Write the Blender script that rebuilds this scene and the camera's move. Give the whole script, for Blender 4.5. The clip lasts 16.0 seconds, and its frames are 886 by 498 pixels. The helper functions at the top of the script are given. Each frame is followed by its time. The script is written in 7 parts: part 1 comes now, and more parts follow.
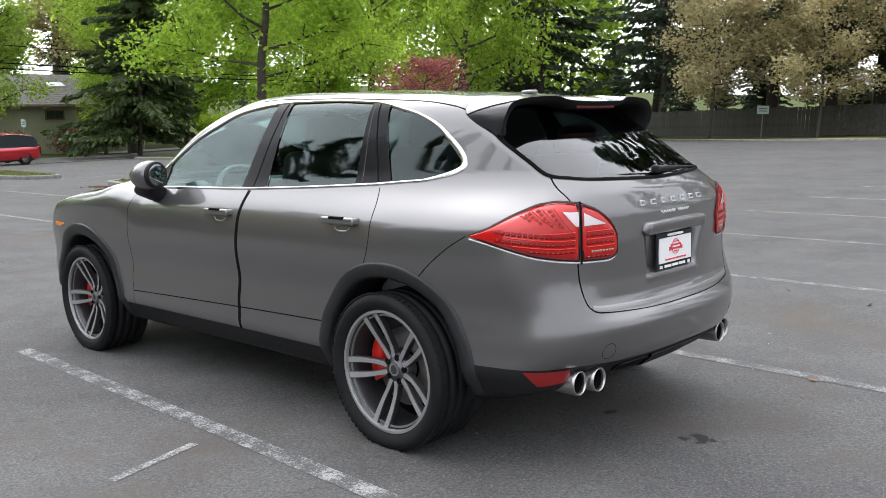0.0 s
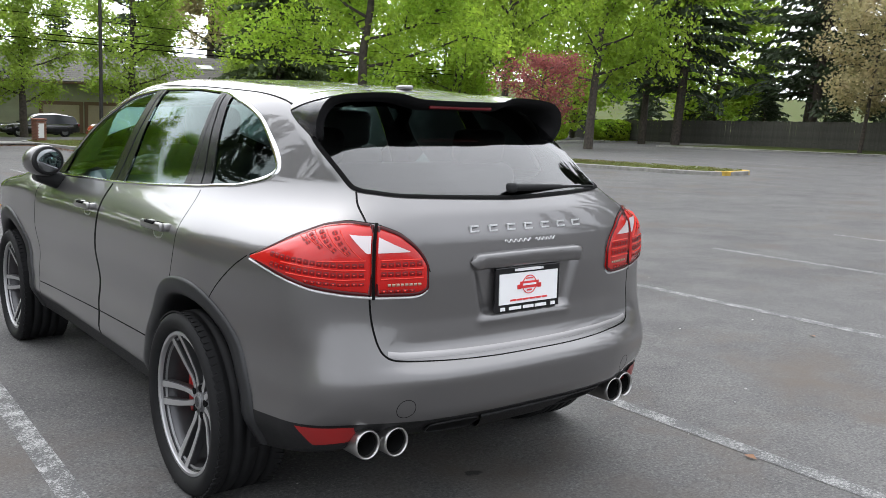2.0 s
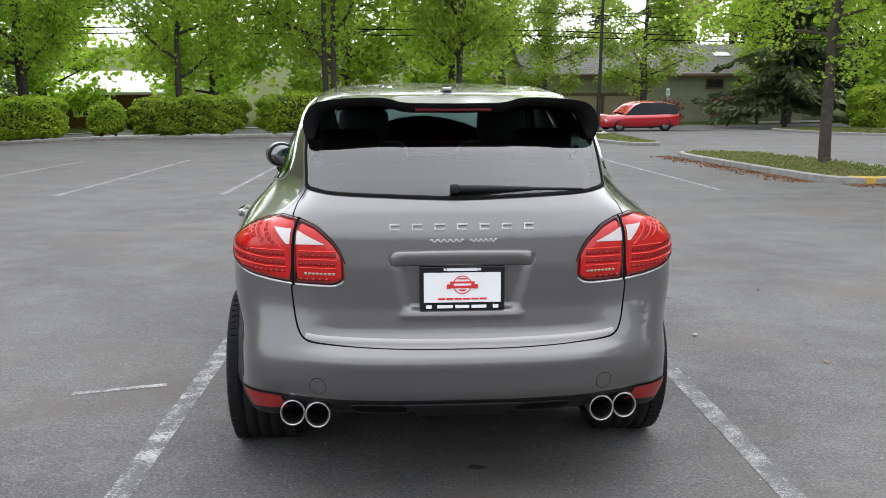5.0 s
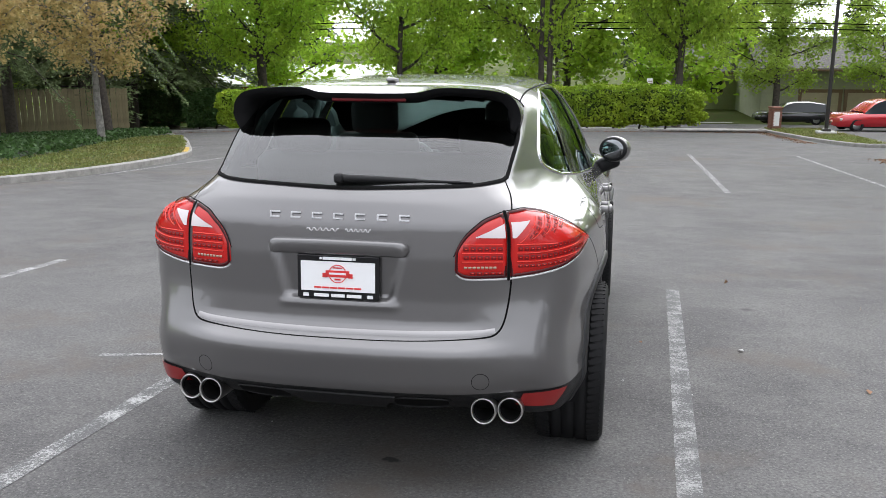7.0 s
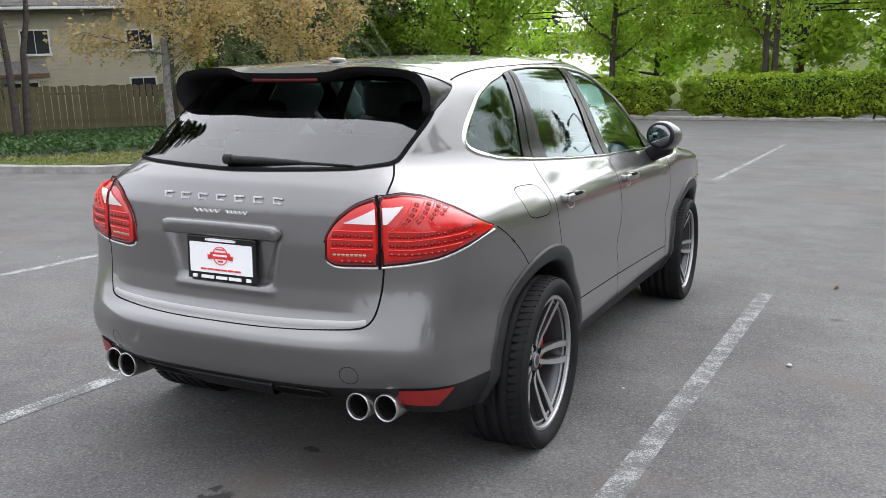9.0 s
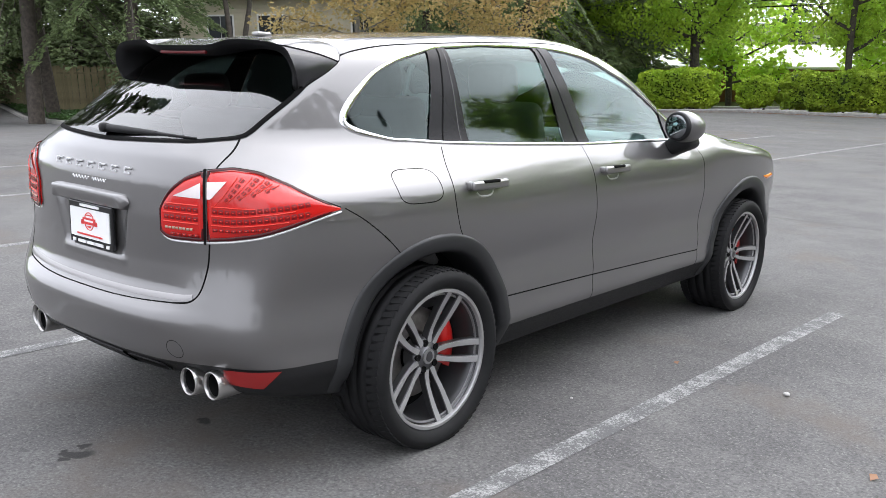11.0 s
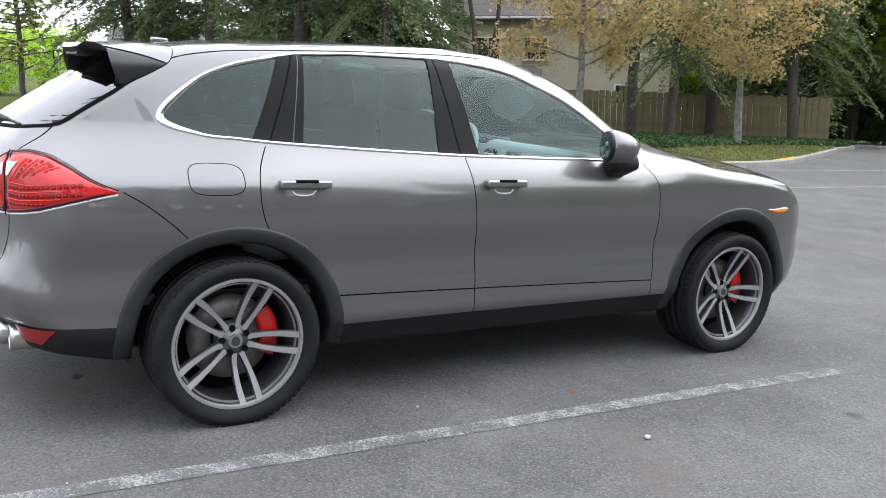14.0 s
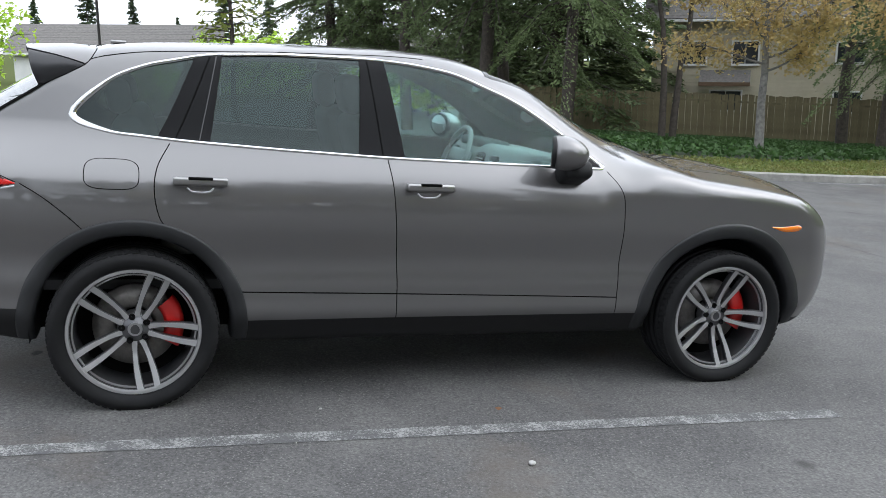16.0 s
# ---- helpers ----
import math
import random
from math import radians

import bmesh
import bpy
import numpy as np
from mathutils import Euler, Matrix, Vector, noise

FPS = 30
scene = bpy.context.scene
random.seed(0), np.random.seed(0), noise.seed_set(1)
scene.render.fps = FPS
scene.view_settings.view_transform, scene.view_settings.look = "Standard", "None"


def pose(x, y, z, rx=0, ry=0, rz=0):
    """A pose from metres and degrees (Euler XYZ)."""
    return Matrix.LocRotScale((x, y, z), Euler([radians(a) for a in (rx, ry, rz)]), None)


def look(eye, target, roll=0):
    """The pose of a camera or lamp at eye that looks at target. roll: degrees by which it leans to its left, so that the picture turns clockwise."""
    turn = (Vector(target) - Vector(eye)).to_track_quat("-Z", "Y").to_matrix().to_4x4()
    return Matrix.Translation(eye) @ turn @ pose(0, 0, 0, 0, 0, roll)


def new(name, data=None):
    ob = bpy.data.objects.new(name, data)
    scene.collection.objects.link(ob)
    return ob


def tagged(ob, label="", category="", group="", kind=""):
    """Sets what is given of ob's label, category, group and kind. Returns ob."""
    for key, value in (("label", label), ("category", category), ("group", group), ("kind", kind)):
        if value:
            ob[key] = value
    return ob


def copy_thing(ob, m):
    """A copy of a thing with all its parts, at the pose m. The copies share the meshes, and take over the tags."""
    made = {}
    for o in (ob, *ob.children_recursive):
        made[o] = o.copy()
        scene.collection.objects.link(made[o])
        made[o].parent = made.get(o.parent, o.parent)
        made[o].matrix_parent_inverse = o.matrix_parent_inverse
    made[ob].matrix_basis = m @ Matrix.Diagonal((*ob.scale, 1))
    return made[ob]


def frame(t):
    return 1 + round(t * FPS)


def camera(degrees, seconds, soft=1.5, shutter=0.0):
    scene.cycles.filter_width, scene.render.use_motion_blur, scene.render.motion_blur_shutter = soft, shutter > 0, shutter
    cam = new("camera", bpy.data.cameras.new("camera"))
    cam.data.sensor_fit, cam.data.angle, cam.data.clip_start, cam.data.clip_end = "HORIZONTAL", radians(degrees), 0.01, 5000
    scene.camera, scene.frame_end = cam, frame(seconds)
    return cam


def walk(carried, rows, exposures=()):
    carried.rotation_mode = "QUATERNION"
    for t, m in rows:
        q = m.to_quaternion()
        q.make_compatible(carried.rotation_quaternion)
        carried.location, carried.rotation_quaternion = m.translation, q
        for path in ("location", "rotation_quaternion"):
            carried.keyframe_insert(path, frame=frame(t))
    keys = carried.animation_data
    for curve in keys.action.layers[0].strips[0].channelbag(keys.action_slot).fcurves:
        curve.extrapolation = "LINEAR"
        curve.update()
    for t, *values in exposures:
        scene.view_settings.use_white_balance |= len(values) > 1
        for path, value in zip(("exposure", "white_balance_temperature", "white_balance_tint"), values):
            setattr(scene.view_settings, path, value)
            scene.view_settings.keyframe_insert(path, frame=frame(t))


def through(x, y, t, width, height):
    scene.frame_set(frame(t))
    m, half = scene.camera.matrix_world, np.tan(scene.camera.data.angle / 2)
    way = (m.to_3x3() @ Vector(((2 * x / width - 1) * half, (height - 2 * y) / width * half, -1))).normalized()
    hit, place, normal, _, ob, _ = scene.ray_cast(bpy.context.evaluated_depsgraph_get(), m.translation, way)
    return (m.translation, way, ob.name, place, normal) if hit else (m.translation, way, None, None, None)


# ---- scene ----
cam = camera(53.0, 16.0, soft=0.5)
PATH = [
    (0, (-3.483, -2.808, 1.402), (-2.049, -1.441, 1.129), -1.6),
    (0.5, (-3.123, -2.904, 1.399), (-1.712, -1.514, 1.122), -1.3),
    (1, (-2.788, -3.047, 1.416), (-1.509, -1.535, 1.138), -1.6),
    (1.5, (-2.449, -3.113, 1.401), (-1.217, -1.562, 1.126), -0.5),
    (2, (-2.126, -3.17, 1.416), (-0.925, -1.596, 1.135), 1.2),
    (2.5, (-1.824, -3.307, 1.411), (-0.793, -1.617, 1.126), 1.8),
    (3, (-1.503, -3.397, 1.406), (-0.587, -1.645, 1.105), 2.4),
    (3.5, (-1.21, -3.53, 1.42), (-0.489, -1.691, 1.109), 2.5),
    (3.7, (-1.081, -3.616, 1.414), (-0.506, -1.727, 1.099), 2.3),
    (5.8, (0.19, -4.051, 1.537), (0.208, -2.077, 1.217), 0.5),
    (6, (0.306, -4.005, 1.495), (0.272, -2.031, 1.173), 1.1),
    (6.5, (0.626, -3.914, 1.488), (0.44, -1.952, 1.151), 1.0),
    (7, (0.967, -3.88, 1.482), (0.589, -1.945, 1.147), 0.6),
    (7.5, (1.239, -3.767, 1.448), (0.8, -1.847, 1.104), 0.3),
    (8, (1.514, -3.568, 1.437), (1.017, -1.661, 1.096), 2.0),
    (8.2, (1.638, -3.543, 1.439), (1.065, -1.658, 1.093), 1.6),
    (10.3, (2.642, -2.804, 1.467), (1.503, -1.206, 1.079), 1.4),
    (10.5, (2.751, -2.74, 1.468), (1.567, -1.177, 1.074), 1.3),
    (11, (3.037, -2.48, 1.423), (1.767, -0.985, 1.032), 1.5),
    (11.5, (3.362, -2.281, 1.452), (2.032, -0.841, 1.058), 2.5),
    (12, (3.672, -2.117, 1.499), (2.197, -0.835, 1.073), 2.1),
    (12.5, (3.854, -1.883, 1.402), (2.364, -0.609, 1.007), 3.4),
    (13, (4.037, -1.629, 1.398), (2.495, -0.406, 1.041), 2.9),
    (13.5, (4.187, -1.409, 1.44), (2.546, -0.326, 1.07), 3.1),
    (14, (4.312, -1.134, 1.437), (2.636, -0.106, 1.07), 3.4),
    (14.5, (4.419, -0.833, 1.453), (2.703, 0.124, 1.081), 3.3),
    (15, (4.586, -0.544, 1.477), (2.755, 0.166, 1.097), 2.7),
    (15.5, (4.7, -0.232, 1.484), (2.843, 0.403, 1.099), 2.9),
    (16, (4.769, 0.133, 1.498), (2.898, 0.725, 1.114), 3.6),
]
# the lot falls gently along +y; the path is written in the car's own level
EXPOSURE = [(0, 0.93, 6500, 11), (3.5, 1.0, 6500, 10), (6, 1.0, 6500, 11), (8, 1.06, 6500, 12), (10.5, 1.25, 6450, 12), (12, 1.40, 6400, 13), (13, 1.34, 6320, 13), (14.5, 1.17, 6280, 12), (15.5, 0.86, 6250, 10), (16, 0.86, 6250, 9)]
FALL = radians(3.8)
SLOPE = Matrix.Rotation(-FALL, 4, "X")
walk(cam, [(t, SLOPE @ look(eye, target, roll)) for t, eye, target, roll in PATH], EXPOSURE)

# ---- world and light: overcast spring day ----
world = bpy.data.worlds.new("overcast_sky")
scene.world = world
world.use_nodes = True
wn, wl = world.node_tree.nodes, world.node_tree.links
wn.clear()
sky = wn.new("ShaderNodeTexSky")
sky.sky_type, sky.sun_disc = "NISHITA", False
SUN_UP, SUN_ROUND = radians(48), radians(13)
sky.sun_elevation, sky.sun_rotation = SUN_UP, SUN_ROUND
sky.dust_density, sky.ozone_density = 3.0, 1.0
hsv = wn.new("ShaderNodeHueSaturation")
hsv.inputs["Saturation"].default_value = 0.22
# cloud deck: lighter and darker patches of grey
wco = wn.new("ShaderNodeTexCoord")
wmap = wn.new("ShaderNodeMapping")
wmap.inputs["Scale"].default_value = (1, 1, 2.5)
wnoise = wn.new("ShaderNodeTexNoise")
wnoise.inputs["Scale"].default_value, wnoise.inputs["Detail"].default_value = 2.2, 5
wramp = wn.new("ShaderNodeMapRange")
wramp.inputs["To Min"].default_value, wramp.inputs["To Max"].default_value = 0.75, 1.25
wmul = wn.new("ShaderNodeMix")
wmul.data_type, wmul.blend_type = "RGBA", "MULTIPLY"
wmul.inputs["Factor"].default_value = 1.0
deck = wn.new("ShaderNodeMix")
deck.data_type = "RGBA"
deck.inputs["Factor"].default_value = 0.65
deck.inputs[7].default_value = (12.8, 13.4, 14.5, 1)
wbg = wn.new("ShaderNodeBackground")
wbg.inputs["Strength"].default_value = 0.13
wout = wn.new("ShaderNodeOutputWorld")
wl.new(wco.outputs["Generated"], wmap.inputs["Vector"])
wl.new(wmap.outputs["Vector"], wnoise.inputs["Vector"])
wl.new(wnoise.outputs["Fac"], wramp.inputs["Value"])
wl.new(sky.outputs["Color"], hsv.inputs["Color"])
wl.new(hsv.outputs["Color"], deck.inputs[6])
wl.new(deck.outputs[2], wmul.inputs[6])
wl.new(wramp.outputs["Result"], wmul.inputs[7])
# the deck glows round the hidden sun and darkens away from it
SUN_WAY = Vector((6, 26, 27)).normalized()
wdot, wgrad, wmul2 = wn.new("ShaderNodeVectorMath"), wn.new("ShaderNodeMapRange"), wn.new("ShaderNodeMix")
wdot.operation = "DOT_PRODUCT"
wdot.inputs[1].default_value = SUN_WAY
wgrad.interpolation_type = "SMOOTHSTEP"
wgrad.inputs["From Min"].default_value, wgrad.inputs["From Max"].default_value = -0.6, 1.0
wgrad.inputs["To Min"].default_value, wgrad.inputs["To Max"].default_value = 0.60, 1.10
wmul2.data_type, wmul2.blend_type = "RGBA", "MULTIPLY"
wmul2.inputs["Factor"].default_value = 1.0
wl.new(wco.outputs["Generated"], wdot.inputs[0])
wl.new(wdot.outputs["Value"], wgrad.inputs["Value"])
wl.new(wmul.outputs[2], wmul2.inputs[6])
wl.new(wgrad.outputs["Result"], wmul2.inputs[7])
wl.new(wmul2.outputs[2], wbg.inputs["Color"])
wl.new(wbg.outputs["Background"], wout.inputs["Surface"])
sun = new("sun", bpy.data.lights.new("sun", "SUN"))
sun.data.energy, sun.data.angle, sun.data.color = 0.6, radians(150), (1.0, 0.97, 0.93)
sun.matrix_world = look(SUN_WAY * 40, (0, 0, 0))


# ---- materials ----
def material(name, colour, rough=0.6, metal=0.0, noise_scale=0.0, dark=0.8, bump=0.0, bump_scale=60.0, coat=0.0, vary=0.0, second=None, spec=0.5):
    """A procedural surface: two scales of variation in tone, fine relief, and a tone for each object or leaf."""
    m = bpy.data.materials.new(name)
    m.use_nodes = True
    n, l = m.node_tree.nodes, m.node_tree.links
    b = n["Principled BSDF"]
    b.inputs["Base Color"].default_value = (*colour, 1)
    b.inputs["Roughness"].default_value, b.inputs["Metallic"].default_value = rough, metal
    b.inputs["Specular IOR Level"].default_value = spec
    if coat:
        b.inputs["Coat Weight"].default_value, b.inputs["Coat Roughness"].default_value = coat, 0.04
    co = n.new("ShaderNodeTexCoord")
    last = None
    if noise_scale:
        a = n.new("ShaderNodeTexNoise")
        a.inputs["Scale"].default_value, a.inputs["Detail"].default_value, a.inputs["Roughness"].default_value = noise_scale, 8, 0.65
        l.new(co.outputs["Object"], a.inputs["Vector"])
        mix = n.new("ShaderNodeMix")
        mix.data_type = "RGBA"
        other = second or tuple(c * dark for c in colour)
        mix.inputs[6].default_value, mix.inputs[7].default_value = (*other, 1), (*colour, 1)
        r = n.new("ShaderNodeMapRange")
        r.inputs["From Min"].default_value, r.inputs["From Max"].default_value = 0.35, 0.65
        l.new(a.outputs["Fac"], r.inputs["Value"])
        l.new(r.outputs["Result"], mix.inputs["Factor"])
        last = mix.outputs[2]
    if vary:
        info, geo, add = n.new("ShaderNodeObjectInfo"), n.new("ShaderNodeNewGeometry"), n.new("ShaderNodeMath")
        add.operation = "ADD"
        l.new(info.outputs["Random"], add.inputs[0])
        l.new(geo.outputs["Random Per Island"], add.inputs[1])
        r = n.new("ShaderNodeMapRange")
        r.inputs["From Max"].default_value = 2.0
        r.inputs["To Min"].default_value, r.inputs["To Max"].default_value = 1 - vary, 1 + vary
        l.new(add.outputs[0], r.inputs["Value"])
        mul = n.new("ShaderNodeMix")
        mul.data_type, mul.blend_type = "RGBA", "MULTIPLY"
        mul.inputs["Factor"].default_value = 1
        mul.inputs[6].default_value = (*colour, 1)
        if last:
            l.new(last, mul.inputs[6])
        l.new(r.outputs["Result"], mul.inputs[7])
        last = mul.outputs[2]
    if last:
        l.new(last, b.inputs["Base Color"])
    if bump:
        a, k = n.new("ShaderNodeTexNoise"), n.new("ShaderNodeBump")
        a.inputs["Scale"].default_value, a.inputs["Detail"].default_value = bump_scale, 4
        k.inputs["Strength"].default_value, k.inputs["Distance"].default_value = bump, 0.01
        l.new(co.outputs["Object"], a.inputs["Vector"])
        l.new(a.outputs["Fac"], k.inputs["Height"])
        l.new(k.outputs["Normal"], b.inputs["Normal"])
    return m


def leaf_material(name, colour, vary=0.35, through=0.35, second=None):
    """A leaf: some light comes through it; its tone differs from leaf to leaf."""
    m = material(name, colour, 0.55, noise_scale=0.6, dark=0.7, vary=vary, second=second, spec=0.3)
    n, l = m.node_tree.nodes, m.node_tree.links
    b, out = n["Principled BSDF"], n["Material Output"]
    t, mix = n.new("ShaderNodeBsdfTranslucent"), n.new("ShaderNodeMixShader")
    source = b.inputs["Base Color"].links[0].from_socket
    l.new(source, t.inputs["Color"])
    mix.inputs["Fac"].default_value = through
    l.new(b.outputs["BSDF"], mix.inputs[1])
    l.new(t.outputs["BSDF"], mix.inputs[2])
    l.new(mix.outputs["Shader"], out.inputs["Surface"])
    return m


def glass_material(name, tint, rough=0.0, ior=1.75, sheen=(1, 1, 1)):
    """Car glass: mirror-like sheen by Fresnel over a tinted see-through pane."""
    m = bpy.data.materials.new(name)
    m.use_nodes = True
    n, l = m.node_tree.nodes, m.node_tree.links
    n.remove(n["Principled BSDF"])
    out = n["Material Output"]
    t, g, f, mix = n.new("ShaderNodeBsdfTransparent"), n.new("ShaderNodeBsdfGlossy"), n.new("ShaderNodeFresnel"), n.new("ShaderNodeMixShader")
    t.inputs["Color"].default_value = (*tint, 1)
    g.inputs["Roughness"].default_value = rough
    g.inputs["Color"].default_value = (*sheen, 1)
    f.inputs["IOR"].default_value = ior
    l.new(f.outputs["Fac"], mix.inputs["Fac"])
    l.new(t.outputs["BSDF"], mix.inputs[1])
    l.new(g.outputs["BSDF"], mix.inputs[2])
    l.new(mix.outputs["Shader"], out.inputs["Surface"])
    return m


STAINS = [(-0.015, -0.95, 0.024), (0.05, -0.98, 0.036), (0.02, -1.01, 0.03), (0.0, -1.03, 0.022), (0.035, -1.06, 0.022), (0.10, -0.50, 0.028)]


def asphalt_material():
    """Worn asphalt: aggregate speckle, broad stains, faint tyre-polished patches, cracks in relief."""
    m = material("asphalt", (0.115, 0.115, 0.118), 0.85, spec=0.35)
    n, l = m.node_tree.nodes, m.node_tree.links
    b = n["Principled BSDF"]
    co = n.new("ShaderNodeTexCoord")

    def tex(scale, detail, rough=0.6):
        a = n.new("ShaderNodeTexNoise")
        a.inputs["Scale"].default_value, a.inputs["Detail"].default_value, a.inputs["Roughness"].default_value = scale, detail, rough
        l.new(co.outputs["Object"], a.inputs["Vector"])
        return a.outputs["Fac"]

    def blend(fac, lo, hi, a, c):
        r, x = n.new("ShaderNodeMapRange"), n.new("ShaderNodeMix")
        r.inputs["From Min"].default_value, r.inputs["From Max"].default_value = lo, hi
        x.data_type = "RGBA"
        l.new(fac, r.inputs["Value"])
        l.new(r.outputs["Result"], x.inputs["Factor"])
        for s, v in ((6, a), (7, c)):
            if isinstance(v, tuple):
                x.inputs[s].default_value = (*v, 1)
            else:
                l.new(v, x.inputs[s])
        return x.outputs[2]

    broad = blend(tex(0.35, 6), 0.35, 0.7, (0.063, 0.061, 0.061), (0.099, 0.097, 0.095))
    broad2 = blend(tex(1.6, 7, 0.7), 0.42, 0.72, broad, (0.118, 0.115, 0.111))
    vor = n.new("ShaderNodeTexVoronoi")
    vor.inputs["Scale"].default_value = 170
    l.new(co.outputs["Object"], vor.inputs["Vector"])
    sep = n.new("ShaderNodeSeparateColor")
    l.new(vor.outputs["Color"], sep.inputs["Color"])
    stones = blend(sep.outputs["Red"], 0.86, 0.97, broad2, (0.14, 0.137, 0.13))
    fine = blend(tex(75, 3), 0.3, 0.7, (0.38, 0.38, 0.38), (1.5, 1.5, 1.5))
    mul = n.new("ShaderNodeMix")
    mul.data_type, mul.blend_type = "RGBA", "MULTIPLY"
    mul.inputs["Factor"].default_value = 0.7
    l.new(stones, mul.inputs[6])
    l.new(fine, mul.inputs[7])
    spots = blend(tex(1.7, 3), 0.70, 0.76, mul.outputs[2], (0.05, 0.048, 0.047))
    # brown dust in patches, and a few oil drips behind the car
    dust = blend(tex(0.55, 6, 0.7), 0.54, 0.70, spots, (0.092, 0.078, 0.066))
    wob, vadd, old = n.new("ShaderNodeTexNoise"), n.new("ShaderNodeVectorMath"), dust
    wob.inputs["Scale"].default_value = 14
    l.new(co.outputs["Object"], wob.inputs["Vector"])
    wsc = n.new("ShaderNodeVectorMath")
    wsc.operation = "SCALE"
    wsc.inputs["Scale"].default_value = 0.09
    l.new(wob.outputs["Color"], wsc.inputs[0])
    l.new(co.outputs["Object"], vadd.inputs[0])
    l.new(wsc.outputs[0], vadd.inputs[1])
    for ox, oy, size in STAINS:
        far = n.new("ShaderNodeVectorMath")
        far.operation = "DISTANCE"
        far.inputs[1].default_value = (ox + 0.045, oy + 0.045, -0.0663 * oy + 0.045)
        l.new(vadd.outputs[0], far.inputs[0])
        old = blend(far.outputs["Value"], size * 0.75, size * 1.25, (0.026, 0.025, 0.024), old)
    l.new(old, b.inputs["Base Color"])
    k = n.new("ShaderNodeBump")
    k.inputs["Strength"].default_value, k.inputs["Distance"].default_value = 0.5, 0.004
    l.new(tex(140, 3, 0.8), k.inputs["Height"])
    l.new(k.outputs["Normal"], b.inputs["Normal"])
    return m


def line_material(paint, worn):
    """Road paint worn down to the stones."""
    m = material("worn_line_paint_" + worn, (0.55, 0.55, 0.53), 0.8)
    n, l = m.node_tree.nodes, m.node_tree.links
    b = n["Principled BSDF"]
    co, a, c = n.new("ShaderNodeTexCoord"), n.new("ShaderNodeTexNoise"), n.new("ShaderNodeTexNoise")
    a.inputs["Scale"].default_value, a.inputs["Detail"].default_value, a.inputs["Roughness"].default_value = 80, 5, 0.85
    c.inputs["Scale"].default_value, c.inputs["Detail"].default_value = 9, 5
    for s in (a, c):
        l.new(co.outputs["Object"], s.inputs["Vector"])
    add, r, x = n.new("ShaderNodeMath"), n.new("ShaderNodeMapRange"), n.new("ShaderNodeMix")
    add.operation = "MULTIPLY_ADD"
    l.new(c.outputs["Fac"], add.inputs[0])
    add.inputs[1].default_value = 0.45
    l.new(a.outputs["Fac"], add.inputs[2])
    r.inputs["From Min"].default_value, r.inputs["From Max"].default_value = 0.70, 0.84
    l.new(add.outputs[0], r.inputs["Value"])
    x.data_type = "RGBA"
    x.inputs[6].default_value, x.inputs[7].default_value = (0.075, 0.075, 0.075, 1), (*paint, 1)
    l.new(r.outputs["Result"], x.inputs["Factor"])
    l.new(x.outputs[2], b.inputs["Base Color"])
    return m


def paint_material():
    """Grey metallic car paint under clear coat, with a fine flake."""
    m = material("grey_metallic_paint", (0.142, 0.1375, 0.1365), 0.36, 0.64, coat=1.0)
    n, l = m.node_tree.nodes, m.node_tree.links
    b = n["Principled BSDF"]
    co, v, sep, r = n.new("ShaderNodeTexCoord"), n.new("ShaderNodeTexVoronoi"), n.new("ShaderNodeSeparateColor"), n.new("ShaderNodeMapRange")
    v.inputs["Scale"].default_value = 900
    b.inputs["Coat IOR"].default_value = 1.52
    l.new(co.outputs["Object"], v.inputs["Vector"])
    l.new(v.outputs["Color"], sep.inputs["Color"])
    l.new(sep.outputs["Red"], r.inputs["Value"])
    r.inputs["To Min"].default_value, r.inputs["To Max"].default_value = 0.29, 0.36
    b.inputs["Coat Roughness"].default_value = 0.015
    l.new(r.outputs["Result"], b.inputs["Roughness"])
    return m


ASPHALT, PAINT = asphalt_material(), paint_material()
LINE, LINE_FADED = line_material((0.36, 0.36, 0.35), "bright"), line_material((0.28, 0.28, 0.272), "faded")
CHROME = material("polished_trim", (0.66, 0.66, 0.67), 0.14, 1.0)
SATIN = material("satin_aluminium", (0.50, 0.50, 0.51), 0.3, 1.0)
TRIM_WHITE = material("pale_silver_trim", (0.72, 0.72, 0.72), 0.25, 0.5, coat=0.5)
RIM_DARK = material("gunmetal_rim", (0.085, 0.085, 0.088), 0.36, 0.7)
RIM_GREY = material("grey_rim_hub", (0.14, 0.14, 0.145), 0.4, 0.7)
RIM_BRIGHT = material("machined_rim_face", (0.40, 0.397, 0.397), 0.42, 0.65, bump=0.05, bump_scale=300)
RIM_LIP = material("machined_rim_lip", (0.30, 0.30, 0.304), 0.42, 0.65, bump=0.05, bump_scale=300)
HANDLE = material("grey_handle_metal", (0.30, 0.295, 0.29), 0.28, 0.9)
PIPE = material("brushed_pipe_steel", (0.5, 0.49, 0.48), 0.32, 1.0)
BLACK_GLOSS = material("gloss_black", (0.008, 0.008, 0.009), 0.08)
BLACK_TRIM = material("black_plastic", (0.012, 0.012, 0.0125), 0.5, bump=0.1, bump_scale=400, spec=0.22)
PILLAR = material("black_pillar_film", (0.005, 0.005, 0.0055), 0.2, spec=0.10)
FIN = material("gloss_dark_grey", (0.022, 0.022, 0.024), 0.25)
# paler than the body paint: the lip's sky reflection is put into its colour
LIP_SHEEN = material("grey_lip_sky_sheen", (0.28, 0.272, 0.27), 0.34, 0.75)
FLARE = material("dark_grey_arch_plastic", (0.016, 0.0165, 0.0175), 0.45, spec=0.35)
